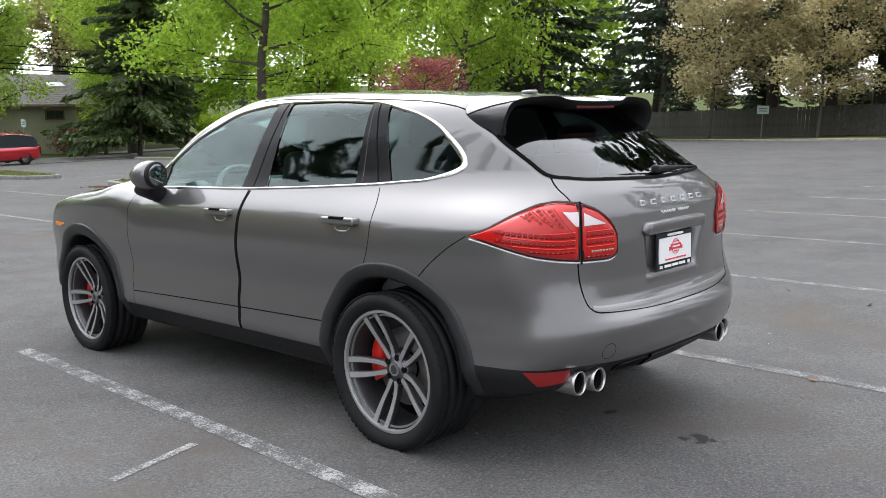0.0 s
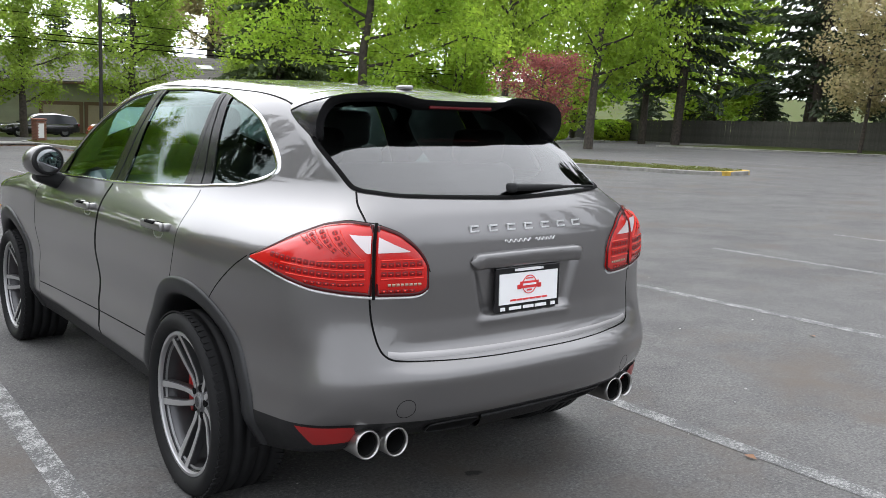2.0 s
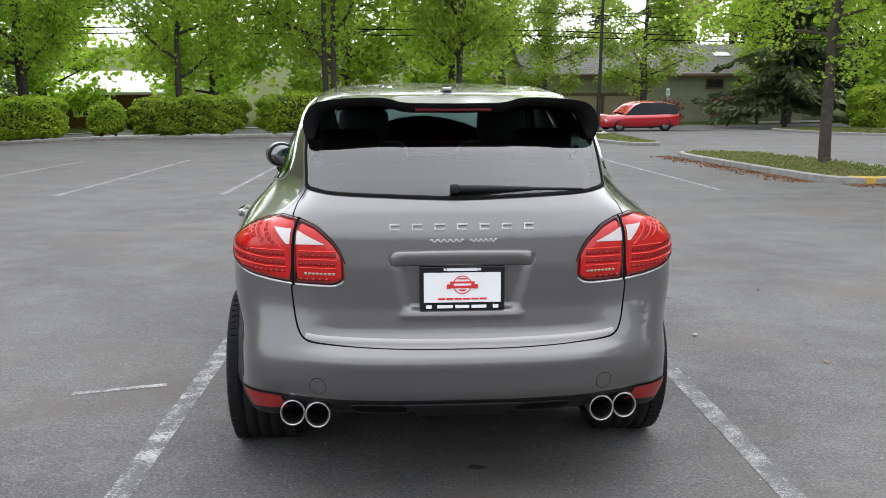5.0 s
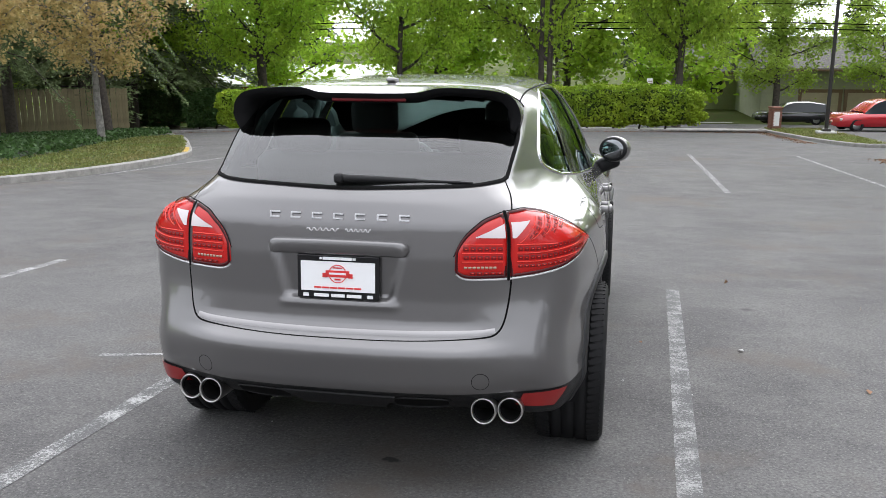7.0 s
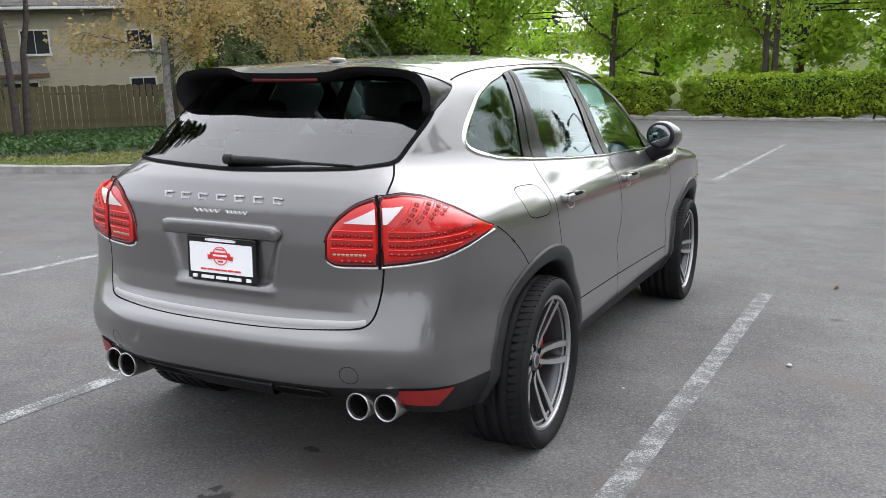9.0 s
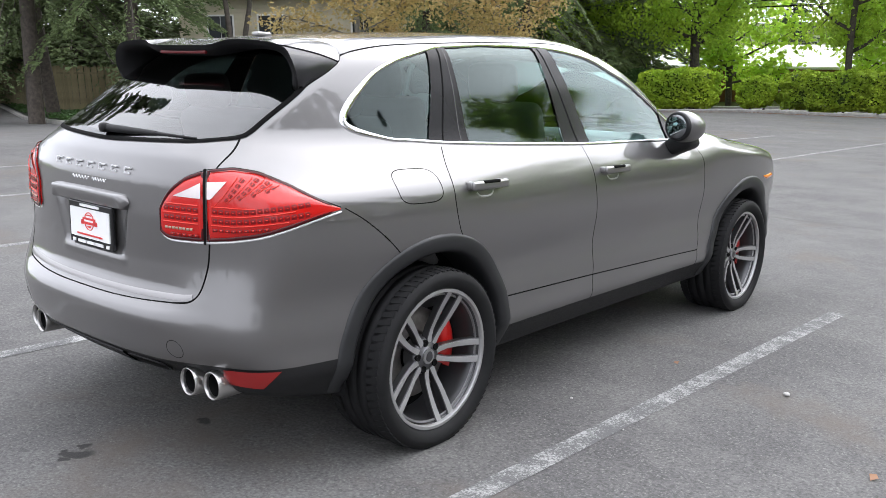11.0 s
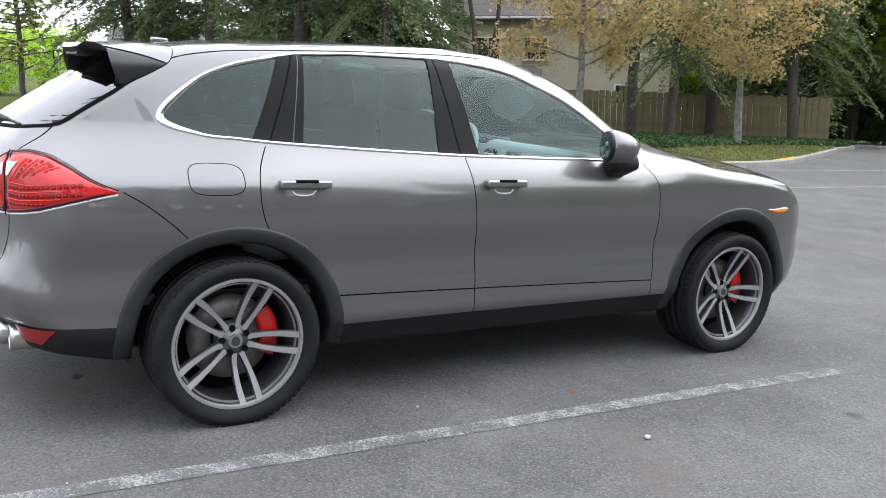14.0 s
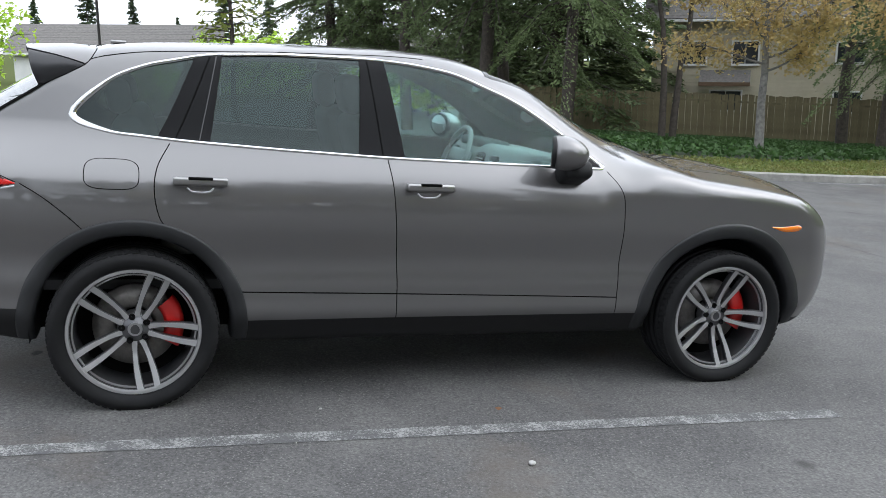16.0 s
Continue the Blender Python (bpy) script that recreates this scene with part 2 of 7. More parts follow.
# black of joints and seams; also painted shade behind spokes and door handles
GAP_AND_SHADE = material("panel_gap", (0.004, 0.004, 0.004), 0.9, spec=0.1)
RUBBER = material("tyre_rubber", (0.015, 0.015, 0.0155), 0.66, noise_scale=9, dark=0.75, spec=0.13)
DISC = material("brake_disc_steel", (0.25, 0.235, 0.22), 0.45, 0.6, noise_scale=14, dark=0.55)
CALIPER = material("red_caliper_paint", (0.55, 0.015, 0.012), 0.3, coat=0.5)
LENS_RED = material("red_lamp_lens", (0.46, 0.009, 0.007), 0.18, coat=0.5, spec=0.35)
LENS_BRIGHT = material("bright_red_lamp_line", (0.68, 0.045, 0.03), 0.25, spec=0.3)
LENS_RIM = material("dark_red_lamp_rim", (0.05, 0.003, 0.004), 0.25, spec=0.3)
LENS_DEEP = material("dark_red_lamp_cell", (0.17, 0.004, 0.005), 0.3, spec=0.25)
BRAKE_RED = material("unlit_brake_lens", (0.10, 0.004, 0.006), 0.4, spec=0.2)
UNDERSIDE = material("matte_black_plastic", (0.006, 0.006, 0.0065), 0.7, spec=0.15)
LENS_CLEAR = material("clear_lamp_lens", (0.62, 0.55, 0.55), 0.15, coat=1.0)
LENS_CELL = material("pale_amber_cell", (0.36, 0.24, 0.16), 0.2, coat=0.3)
LENS_AMBER = material("amber_lens", (0.75, 0.18, 0.01), 0.1, coat=1.0)
HEADLAMP = material("headlamp_lens", (0.5, 0.5, 0.5), 0.08, 0.3, coat=1.0)
EXHAUST_IN = material("exhaust_soot", (0.008, 0.008, 0.008), 0.9, spec=0.1)
CABIN_DARK = material("cabin_lining", (0.05, 0.051, 0.052), 0.85)
LEATHER = material("grey_leather", (0.24, 0.24, 0.235), 0.5, bump=0.15, bump_scale=90)
TINT = glass_material("privacy_glass", (0.20, 0.252, 0.248), 0.03, 1.46, (0.86, 1.0, 0.98))
REAR_TINT = glass_material("dark_rear_glass", (0.34, 0.36, 0.35), ior=1.62)
CLEAR = glass_material("green_tinted_glass", (0.76, 0.99, 0.965), 0.03, 1.46, (0.84, 1.0, 0.97))
MIRROR = material("mirror_glass", (0.22, 0.23, 0.235), 0.02, 1.0)
BADGE = material("silver_badge", (0.72, 0.72, 0.73), 0.35, 0.5)
REFLECTOR = material("red_reflector", (0.19, 0.005, 0.005), 0.3, coat=0.3)
WHITE = material("white_print", (0.78, 0.78, 0.78), 0.4)
RED_PRINT = material("red_print", (0.6, 0.03, 0.03), 0.4)


# ---- mesh helpers ----
def mesh_object(name, verts, faces, mat, parent=None, label="", smooth=True, normals=None):
    me = bpy.data.meshes.new(name)
    me.from_pydata([tuple(v) for v in np.asarray(verts, float).tolist()], [], [tuple(f) for f in faces])
    me.materials.append(mat)
    if smooth:
        me.polygons.foreach_set("use_smooth", [True] * len(me.polygons))
    if normals is not None and len(faces):
        a, b, c = (np.asarray(verts, float)[[f[k] for f in faces]] for k in range(3))
        if (np.cross(b - a, c - a) * np.asarray(normals)[[f[0] for f in faces]]).sum() < 0:
            me.flip_normals()
        me.normals_split_custom_set_from_vertices([tuple(n) for n in np.asarray(normals, float).tolist()])
    me.update()
    ob = new(name, me)
    if parent:
        ob.parent = parent
    if label:
        tagged(ob, label)
    return ob


def part(name, bm, mat, parent, label="", smooth=False):
    me = bpy.data.meshes.new(name)
    bmesh.ops.recalc_face_normals(bm, faces=bm.faces)
    bm.to_mesh(me)
    bm.free()
    me.materials.append(mat)
    if smooth:
        me.polygons.foreach_set("use_smooth", [True] * len(me.polygons))
    ob = new(name, me)
    if parent:
        ob.parent = parent
    if label:
        tagged(ob, label)
    return ob


def add_box(bm, centre, size, turn=None, bevel=0.0, seg=2):
    m = Matrix.Translation(centre) @ (turn or Matrix.Identity(4)) @ Matrix.Diagonal((*size, 1))
    got = bmesh.ops.create_cube(bm, size=1, matrix=m)["verts"]
    if bevel:
        edges = {e for v in got for e in v.link_edges}
        bmesh.ops.bevel(bm, geom=list(edges), offset=bevel, segments=seg, affect="EDGES", profile=0.5)
    return bm


def box_bm(centre, size, turn=None, bevel=0.0, seg=2):
    return add_box(bmesh.new(), centre, size, turn, bevel, seg)


def grid_faces(nu, nv, wrap_u=False, wrap_v=False):
    f = []
    for i in range(nu - (not wrap_u)):
        for j in range(nv - (not wrap_v)):
            a, b = i, (i + 1) % nu
            c, d = j, (j + 1) % nv
            f.append((a * nv + c, b * nv + c, b * nv + d, a * nv + d))
    return f


def lathe(profile, n=48, axis="x"):
    """Verts and faces of a profile of (along, radius) turned round the axis x."""
    p = np.array(profile)
    a = np.linspace(0, 2 * np.pi, n, endpoint=False)
    v = np.stack([np.tile(p[:, 0], (n, 1)), np.outer(np.cos(a), p[:, 1]), np.outer(np.sin(a), p[:, 1])], -1).reshape(-1, 3)
    return v, grid_faces(n, len(p), wrap_u=True)


def tube(points, radii, n=8):
    """Verts and faces of a round rod along points."""
    p = np.asarray(points, float)
    r = np.broadcast_to(np.asarray(radii, float), len(p))
    t = np.gradient(p, axis=0)
    t /= np.linalg.norm(t, axis=1)[:, None] + 1e-9
    ref = np.where(np.abs(t[:, 2:3]) > 0.9, [[1.0, 0, 0]], [[0, 0, 1.0]])
    u = np.cross(t, ref)
    u /= np.linalg.norm(u, axis=1)[:, None] + 1e-9
    w = np.cross(t, u)
    a = np.linspace(0, 2 * np.pi, n, endpoint=False)
    v = p[:, None] + r[:, None, None] * (np.cos(a)[None, :, None] * u[:, None] + np.sin(a)[None, :, None] * w[:, None])
    return v.reshape(-1, 3), grid_faces(len(p), n, wrap_v=True)


def curve(pairs, soft=0.05):
    """A smooth function through pairs of (place, value)."""
    xs, ys = np.array(pairs, float).T
    lo, hi = xs[0] - 2, xs[-1] + 2
    g = np.linspace(lo, hi, 3000)
    xs = np.r_[lo, xs, hi]
    ys = np.r_[ys[0] + (ys[1] - ys[0]) / (xs[2] - xs[1]) * (lo - xs[1]), ys, ys[-1] + (ys[-1] - ys[-2]) / (xs[-2] - xs[-3]) * (hi - xs[-2])]
    v = np.interp(g, xs, ys)
    step = g[1] - g[0]
    k = np.exp(-0.5 * (np.arange(-int(4 * soft / step) - 1, int(4 * soft / step) + 2) * step / soft) ** 2)
    k /= k.sum()
    pad = len(k) // 2
    v = np.convolve(np.pad(v, pad, mode="reflect", reflect_type="odd"), k, mode="valid")
    return lambda q: np.interp(q, g, v)


def spline(points, n=60, closed=False):
    """Catmull-Rom through points, evenly resampled."""
    p = np.asarray(points, float)
    p = np.vstack([p[-1], p, p[0], p[1]]) if closed else np.vstack([2 * p[0] - p[1], p, 2 * p[-1] - p[-2]])
    out = []
    for i in range(1, len(p) - 2):
        t = np.linspace(0, 1, 16, endpoint=False)[:, None]
        a, b, c, d = p[i - 1], p[i], p[i + 1], p[i + 2]
        out.append(0.5 * (2 * b + (c - a) * t + (2 * a - 5 * b + 4 * c - d) * t**2 + (3 * b - a - 3 * c + d) * t**3))
    out = np.vstack(out + [p[-2][None]])
    s = np.r_[0, np.cumsum(np.linalg.norm(np.diff(out, axis=0), axis=1))]
    q = np.linspace(0, s[-1], n, endpoint=not closed)
    return np.stack([np.interp(q, s, out[:, k]) for k in range(out.shape[1])], 1)


# ---- the car: form of its body; y = 0 over the rear axle, the car heads along +y ----
WHEEL_Z, BASE = 0.342, 2.895
PLAN = curve([(-1.1, 0.69), (-0.85, 0.788), (-0.5, 0.873), (0, 0.934), (0.45, 0.925), (1.1, 0.915), (2.1, 0.915), (2.9, 0.938), (3.3, 0.915), (3.6, 0.85), (3.8, 0.78)], 0.10)
SECT = curve([(0.25, 0.90), (0.34, 0.95), (0.385, 0.985), (0.41, 0.990), (0.445, 0.984), (0.48, 0.981), (0.515, 0.986), (0.55, 0.982), (0.60, 0.974), (0.65, 0.973), (0.71, 0.985), (0.78, 0.999), (0.84, 1.0), (0.92, 0.993), (0.98, 0.980), (1.03, 0.957), (1.075, 0.925), (1.12, 0.893), (1.20, 0.855), (1.35, 0.785), (1.50, 0.695), (1.62, 0.60), (1.75, 0.48)], 0.022)
CABIN = curve([(-1.0, 0.68), (-0.6, 0.78), (-0.27, 0.865), (0.1, 0.935), (0.6, 0.985), (1.1, 1.0), (1.8, 0.985), (2.3, 0.955), (2.8, 0.95), (3.8, 0.95)], 0.12)
ROOF = curve([(-1.2, 1.30), (-0.55, 1.460), (-0.3, 1.508), (0, 1.548), (0.6, 1.590), (1.1, 1.608), (1.45, 1.600), (1.85, 1.508), (2.2, 1.348), (2.5, 1.196), (2.68, 1.128), (2.85, 1.108), (3.1, 1.092), (3.35, 1.062), (3.55, 0.998), (3.75, 0.87)], 0.06)
CROWN = curve([(-1, 0.03), (0.6, 0.026), (1.2, 0.026), (1.7, 0.05), (2.1, 0.115), (2.3, 0.122), (2.45, 0.06), (2.6, 0.034), (2.9, 0.034), (3.2, 0.042), (3.8, 0.06)], 0.07)
REAR = curve([(0.2, -0.70), (0.34, -0.80), (0.39, -0.865), (0.425, -0.925), (0.46, -0.944), (0.555, -0.966), (0.583, -0.962), (0.603, -0.942), (0.613, -0.920), (0.645, -0.905), (0.66, -0.888), (0.75, -0.882), (0.9, -0.892), (1.02, -0.886), (1.10, -0.845), (1.15, -0.80), (1.3, -0.58), (1.40, -0.425), (1.48, -0.30), (1.6, -0.11)], 0.010)
# towards the corners the bumper's ledge fades into the flank
REAR_SOFT = curve([(0.2, -0.70), (0.34, -0.80), (0.39, -0.865), (0.46, -0.938), (0.555, -0.955), (0.65, -0.918), (0.75, -0.890), (0.9, -0.890), (1.02, -0.886), (1.10, -0.845), (1.15, -0.80), (1.3, -0.58), (1.40, -0.425), (1.48, -0.30), (1.6, -0.11)], 0.035)
UNDER = curve([(-1.1, 0.375), (-0.85, 0.36), (-0.6, 0.31), (-0.4, 0.275), (0, 0.26), (3.3, 0.255), (3.7, 0.29)], 0.05)
NOSE = curve([(0.2, 3.58), (0.32, 3.72), (0.5, 3.80), (0.7, 3.80), (0.85, 3.755), (1.0, 3.64), (1.2, 3.38)], 0.04)


def smax(a, b, k):
    h = np.maximum(k - np.abs(a - b), 0)
    return np.maximum(a, b) + h * h / (4 * k)


def step01(q):
    q = np.clip(q, 0, 1)
    return q * q * (3 - 2 * q)


def body(P):
    x, y, z = np.abs(P[..., 0]), P[..., 1], P[..., 2]
    up = np.clip((z - 0.96) / 0.24, 0, 1)
    up = up * up * (3 - 2 * up)
    fender = step01((y - 2.12) / 0.36)
    side = (x - PLAN(y) * SECT(z - (0.105 + 0.02 * step01((y - 2.6) / 0.6)) * fender * (1 - 0.75 * step01((y - 3.12) / 0.36)) * step01((z - 0.84) / 0.16)) * (1 - up + up * CABIN(y))) * 0.95
    top = z - ROOF(y) + CROWN(y) * (x / 0.62) ** 2
    # hollow for the number plate, with a soft lip below
    hollow = step01((0.205 + 0.27 * (z - 0.742) + 0.012 - x) / 0.05) * step01((z - 0.735) / 0.028) * step01((0.95 - z) / 0.02)
    upright = z + step01((x - 0.60) / 0.1) * np.maximum(0.428 - z, 0) * 0.8
    corner = step01((x - 0.42) / 0.26)
    rear = (REAR(upright) * (1 - corner) + REAR_SOFT(upright) * corner + 0.022 * hollow - 0.006 * step01((0.24 - x) / 0.05) * np.exp(-(((z - 0.725) / 0.014) ** 2)) + (0.33 + 0.14 * step01((z - 1.05) / 0.15)) * x**2.8 - y) * 0.85
    front = (y - NOSE(z) + 0.34 * x**2.8) * 0.9
    d = smax(side, top, 0.10 - 0.035 * fender)
    d = smax(d, rear, 0.075)
    d = smax(d, front, 0.12)
    return smax(d, UNDER(y) - z, 0.03)


def slope(P):
    e = 2.5e-3
    g = np.stack([body(P + e * np.eye(3)[k]) - body(P - e * np.eye(3)[k]) for k in range(3)], -1)
    return g / (np.linalg.norm(g, axis=-1, keepdims=True) + 1e-9)


def cast(start, way, lo=0.0, hi=1.6):
    """Where rays from inside meet the body."""
    a, b = np.full(len(start), lo), np.full(len(start), hi)
    for _ in range(26):
        m = (a + b) / 2
        inside = body(start + m[:, None] * way) < 0
        a, b = np.where(inside, m, a), np.where(inside, b, m)
    return start + a[:, None] * way


def on_side(yz, sign, off=0.0):
    """Points of the flank at given (y, z), moved out by off."""
    yz = np.asarray(yz, float)
    s = np.c_[np.zeros(len(yz)), yz]
    P = cast(s, np.tile([float(sign), 0, 0], (len(yz), 1)), hi=1.2)
    return P + off * slope(P)


def on_rear(xz, off=0.0):
    xz = np.asarray(xz, float)
    s = np.c_[xz[:, 0], np.full(len(xz), 0.3), xz[:, 1]]
    P = cast(s, np.tile([0, -1.0, 0], (len(xz), 1)), hi=1.6)
    return P + off * slope(P)


def on_top(xy, off=0.0):
    xy = np.asarray(xy, float)
    s = np.c_[xy, np.full(len(xy), 0.6)]
    P = cast(s, np.tile([0, 0, 1.0], (len(xy), 1)), hi=1.4)
    return P + off * slope(P)


def on_corner(uz, sign, off=0.0):
    """Points of the rear corner: u runs from beside the tailgate lamp's inner end (0) to the lamp's tip (0.6)."""
    uz = np.asarray(uz, float)
    out = np.array([0.73, -0.683])
    base = np.array([0.44, -0.88]) + uz[:, :1] * np.array([0.683, 0.73]) - 0.5 * out
    s = np.c_[base[:, 0], base[:, 1], uz[:, 1]]
    P = cast(s, np.tile([out[0], out[1], 0], (len(uz), 1)), hi=1.2)
    P = P + off * slope(P)
    P[:, 0] *= sign
    return P


def ribbon(name, P, width, rise, mat, parent, closed=False, label="", steps=5, sink=0.002):
    """A raised bead of the given width along points of the body."""
    P = np.asarray(P, float)
    n = slope(P)
    t = np.roll(P, -1, 0) - np.roll(P, 1, 0) if closed else np.gradient(P, axis=0)
    s = np.cross(n, t)
    s /= np.linalg.norm(s, axis=1)[:, None] + 1e-9
    w = np.linspace(-1, 1, steps)
    h = rise * (1 - w**4) - sink * np.abs(w) ** 4
    width = np.broadcast_to(np.asarray(width, float), len(P))
    v = P[:, None] + s[:, None] * (w[None, :, None] * width[:, None, None] / 2) + n[:, None] * h[None, :, None]
    return mesh_object(name, v.reshape(-1, 3), [f[::-1] for f in grid_faces(len(P), steps, wrap_u=closed)], mat, parent, label)


def patch(name, rows, mat, parent, label="", normals=False):
    """A surface through a grid of points rows[i][j]."""
    v = np.asarray(rows, float)
    flat = v.reshape(-1, 3)
    return mesh_object(name, flat, grid_faces(v.shape[0], v.shape[1]), mat, parent, label, normals=slope(flat) if normals else None)


# window line of the flank: sill and head over y
SILL = curve([(-0.32, 1.20), (-0.15, 1.165), (0.15, 1.14), (0.6, 1.12), (1.1, 1.103), (2.3, 1.088)], 0.06)
HEAD = curve([(-0.275, 1.20), (-0.2, 1.305), (-0.1, 1.385), (0.03, 1.445), (0.29, 1.508), (0.61, 1.533), (0.99, 1.541), (1.25, 1.530), (1.46, 1.496), (1.74, 1.388), (1.91, 1.290), (2.06, 1.188), (2.19, 1.094), (2.26, 1.05)], 0.03)
Y0, Y1 = -0.262, 2.19
ys = np.linspace(Y0 + 0.004, 2.165, 18)
LOOP = spline(np.vstack([np.c_[ys, HEAD(ys)], [(2.186, 1.096)], np.c_[ys, SILL(ys)][::-1][:-1]]), 240, closed=True)


def in_windows(y, z):
    return (y > Y0) & (y < Y1) & (z > SILL(y)) & (z < HEAD(y))


# rear window: half width over z and sill over x
RW_BOTTOM = curve([(-0.62, 1.185), (-0.5, 1.155), (0, 1.138), (0.5, 1.155), (0.62, 1.185)], 0.05)
RW_HALF = curve([(1.12, 0.555), (1.165, 0.600), (1.22, 0.605), (1.35, 0.578), (1.5, 0.53)], 0.012)


zs = np.linspace(1.10, 1.50, 41)
xs = np.linspace(0.30, 0.66, 73)
gz, gx = np.meshgrid(zs, xs, indexing="ij")
reach = on_rear(np.c_[gx.ravel(), gz.ravel()])[:, 1].reshape(gz.shape) - REAR(gz)
widest = np.array([xs[r < 0.15][-1] for r in reach])
RW_HALF = curve(np.c_[zs, np.minimum(RW_HALF(zs), widest)][::4], 0.012)


def in_rear_window(x, y, z):
    return (y < REAR(z) + 0.19) & (z > RW_BOTTOM(x)) & (np.abs(x) < RW_HALF(z)) & (z < 1.475)


def shell():
    """The body's skin as a box of fine squares laid onto the form: points, squares, normals."""
    lo, hi = np.array([-1.1, -1.3, 0.12]), np.array([1.1, 4.0, 1.85])
    n = [128, 260, 116]
    verts, faces, at = [], [], {}
    for axis in range(3):
        a, b = [k for k in range(3) if k != axis]
        for end in (0, 1):
            ids = np.empty((n[a] + 1, n[b] + 1), int)
            for i in range(n[a] + 1):
                for j in range(n[b] + 1):
                    key = [0, 0, 0]
                    key[axis], key[a], key[b] = end * n[axis], i, j
                    key = tuple(key)
                    if key not in at:
                        at[key] = len(verts)
                        verts.append(key)
                    ids[i, j] = at[key]
            flip = (axis == 1) ^ (end == 0)
            q = np.stack([ids[:-1, :-1], ids[1:, :-1], ids[1:, 1:], ids[:-1, 1:]], -1).reshape(-1, 4)
            faces.append(q[:, ::-1] if flip else q)
    box = lo + np.array(verts) / n * (hi - lo)
    heart = np.c_[np.zeros(len(box)), np.clip(box[:, 1], -0.3, 3.05), np.full(len(box), 0.72)]
    P = cast(heart, box - heart, hi=1.0)
    return P, np.vstack(faces)


def build_car():
    car = new("car")
    tagged(car, "grey metallic SUV with dark tinted rear glass parked between lines", "car")
    P, F = shell()
    C = P[F].mean(1)
    x, y, z = np.abs(C[:, 0]), C[:, 1], C[:, 2]
    arch = np.zeros(len(C), bool)
    for wy, r in ((0, 0.435), (BASE, 0.45)):
        arch |= (np.hypot(y - wy, z - WHEEL_Z) < r) & (x > 0.45)
    side_glass = (x > 0.45) & in_windows(y, z)
    rear_glass = in_rear_window(C[:, 0], y, z)
    screen = (y > 1.62) & (y < 2.56) & (z > 1.2) & (x < 0.60 - 0.06 * (y - 1.6)) & (z > HEAD(y) + 0.03 - 2 * (x < 0.57))
    keep = ~(arch | side_glass | rear_glass | screen)
    # settle the cut edges onto their true lines
    for mask, loop in ((side_glass, "side"), (arch, "arch"), (rear_glass, "rear")):
        used = np.zeros(len(P), bool)
        used[F[mask].ravel()] = True
        rim = np.zeros(len(P), bool)
        rim[F[~mask].ravel()] = True
        ids = np.where(used & rim)[0]
        Q = P[ids]
        if loop == "side":
            line = spline(LOOP, 900, closed=True)
            k = ((Q[:, None, 1:] - line[None]) ** 2).sum(-1).argmin(1)
            for s in (-1, 1):
                m = np.sign(Q[:, 0]) == s
                P[ids[m]] = on_side(line[k[m]], s)
        elif loop == "arch":
            for s in (-1, 1):
                for wy, r in ((0, 0.435), (BASE, 0.45)):
                    m = (np.sign(Q[:, 0]) == s) & (np.abs(Q[:, 1] - wy) < 0.6) & (np.abs(Q[:, 0]) > 0.75)
                    d = Q[m][:, 1:] - (wy, WHEEL_Z)
                    d *= r / np.linalg.norm(d, axis=1)[:, None]
                    yz = d + (wy, WHEEL_Z)
                    yz[:, 1] = np.maximum(yz[:, 1], UNDER(yz[:, 0]) + 0.012)
                    P[ids[m]] = on_side(yz, s)
        else:
            m = (Q[:, 2] < 1.46)
            zz = np.maximum(Q[m][:, 2], RW_BOTTOM(Q[m][:, 0]))
            side_edge = RW_HALF(zz) - np.abs(Q[m][:, 0]) < np.maximum(Q[m][:, 2] - RW_BOTTOM(Q[m][:, 0]), 0.004)
            xx = np.where(side_edge, np.sign(Q[m][:, 0]) * RW_HALF(zz), Q[m][:, 0])
            zz = np.where(side_edge, zz, RW_BOTTOM(xx))
            P[ids[m]] = on_rear(np.c_[xx, zz])
    # panels
    def low_edge_z(q):
        return np.where(q[:, 1] < -0.3, 0.43, np.where(q[:, 1] > 3.2, 0.31, 0.375))

    low = z < low_edge_z(C)
    used, rim = np.zeros(len(P), bool), np.zeros(len(P), bool)
    used[F[low & keep].ravel()] = True
    rim[F[~low & keep].ravel()] = True
    ids = np.where(used & rim)[0]
    heart = np.c_[np.zeros(len(ids)), np.clip(P[ids, 1], -0.3, 3.05), low_edge_z(P[ids])]
    way = np.c_[P[ids, 0], P[ids, 1] - heart[:, 1], np.zeros(len(ids))]
    way /= np.linalg.norm(way, axis=1)[:, None]
    P[ids] = cast(heart, way)
    N = slope(P)
    hatch = (y < -0.45) & (z > 0.615) & (x < np.interp(z, [0.6, 0.66, 0.72, 0.85, 1.08, 1.16, 1.3, 1.5], [0.50, 0.57, 0.59, 0.61, 0.615, 0.585, 0.62, 0.60]))
    bumper = ~hatch & ~low & (y < -0.2) & (z < np.interp(y, [-1, -0.45, -0.2], [0.86, 0.945, 0.76]))
    gap_f = np.interp(z, [0.3, 0.95, 1.1], [1.15, 1.11, 1.09])
    gap_r = np.interp(z, [0.5, 0.77, 0.9, 1.0, 1.15], [0.36, 0.13, 0.08, 0.09, 0.14])
    gap_h = np.interp(z, [0.3, 0.96, 1.09], [2.28, 2.27, 2.19])
    flank = (x > 0.6) & (z > 0.465) & (z < 1.16) & ~low
    rear_door, front_door = flank & (y > gap_r) & (y < gap_f), flank & (y >= gap_f) & (y < gap_h)
    hood = (y > 2.5) & (y < 3.55) & (z > 0.9) & (x < 0.66 - 0.1 * (y - 2.5))
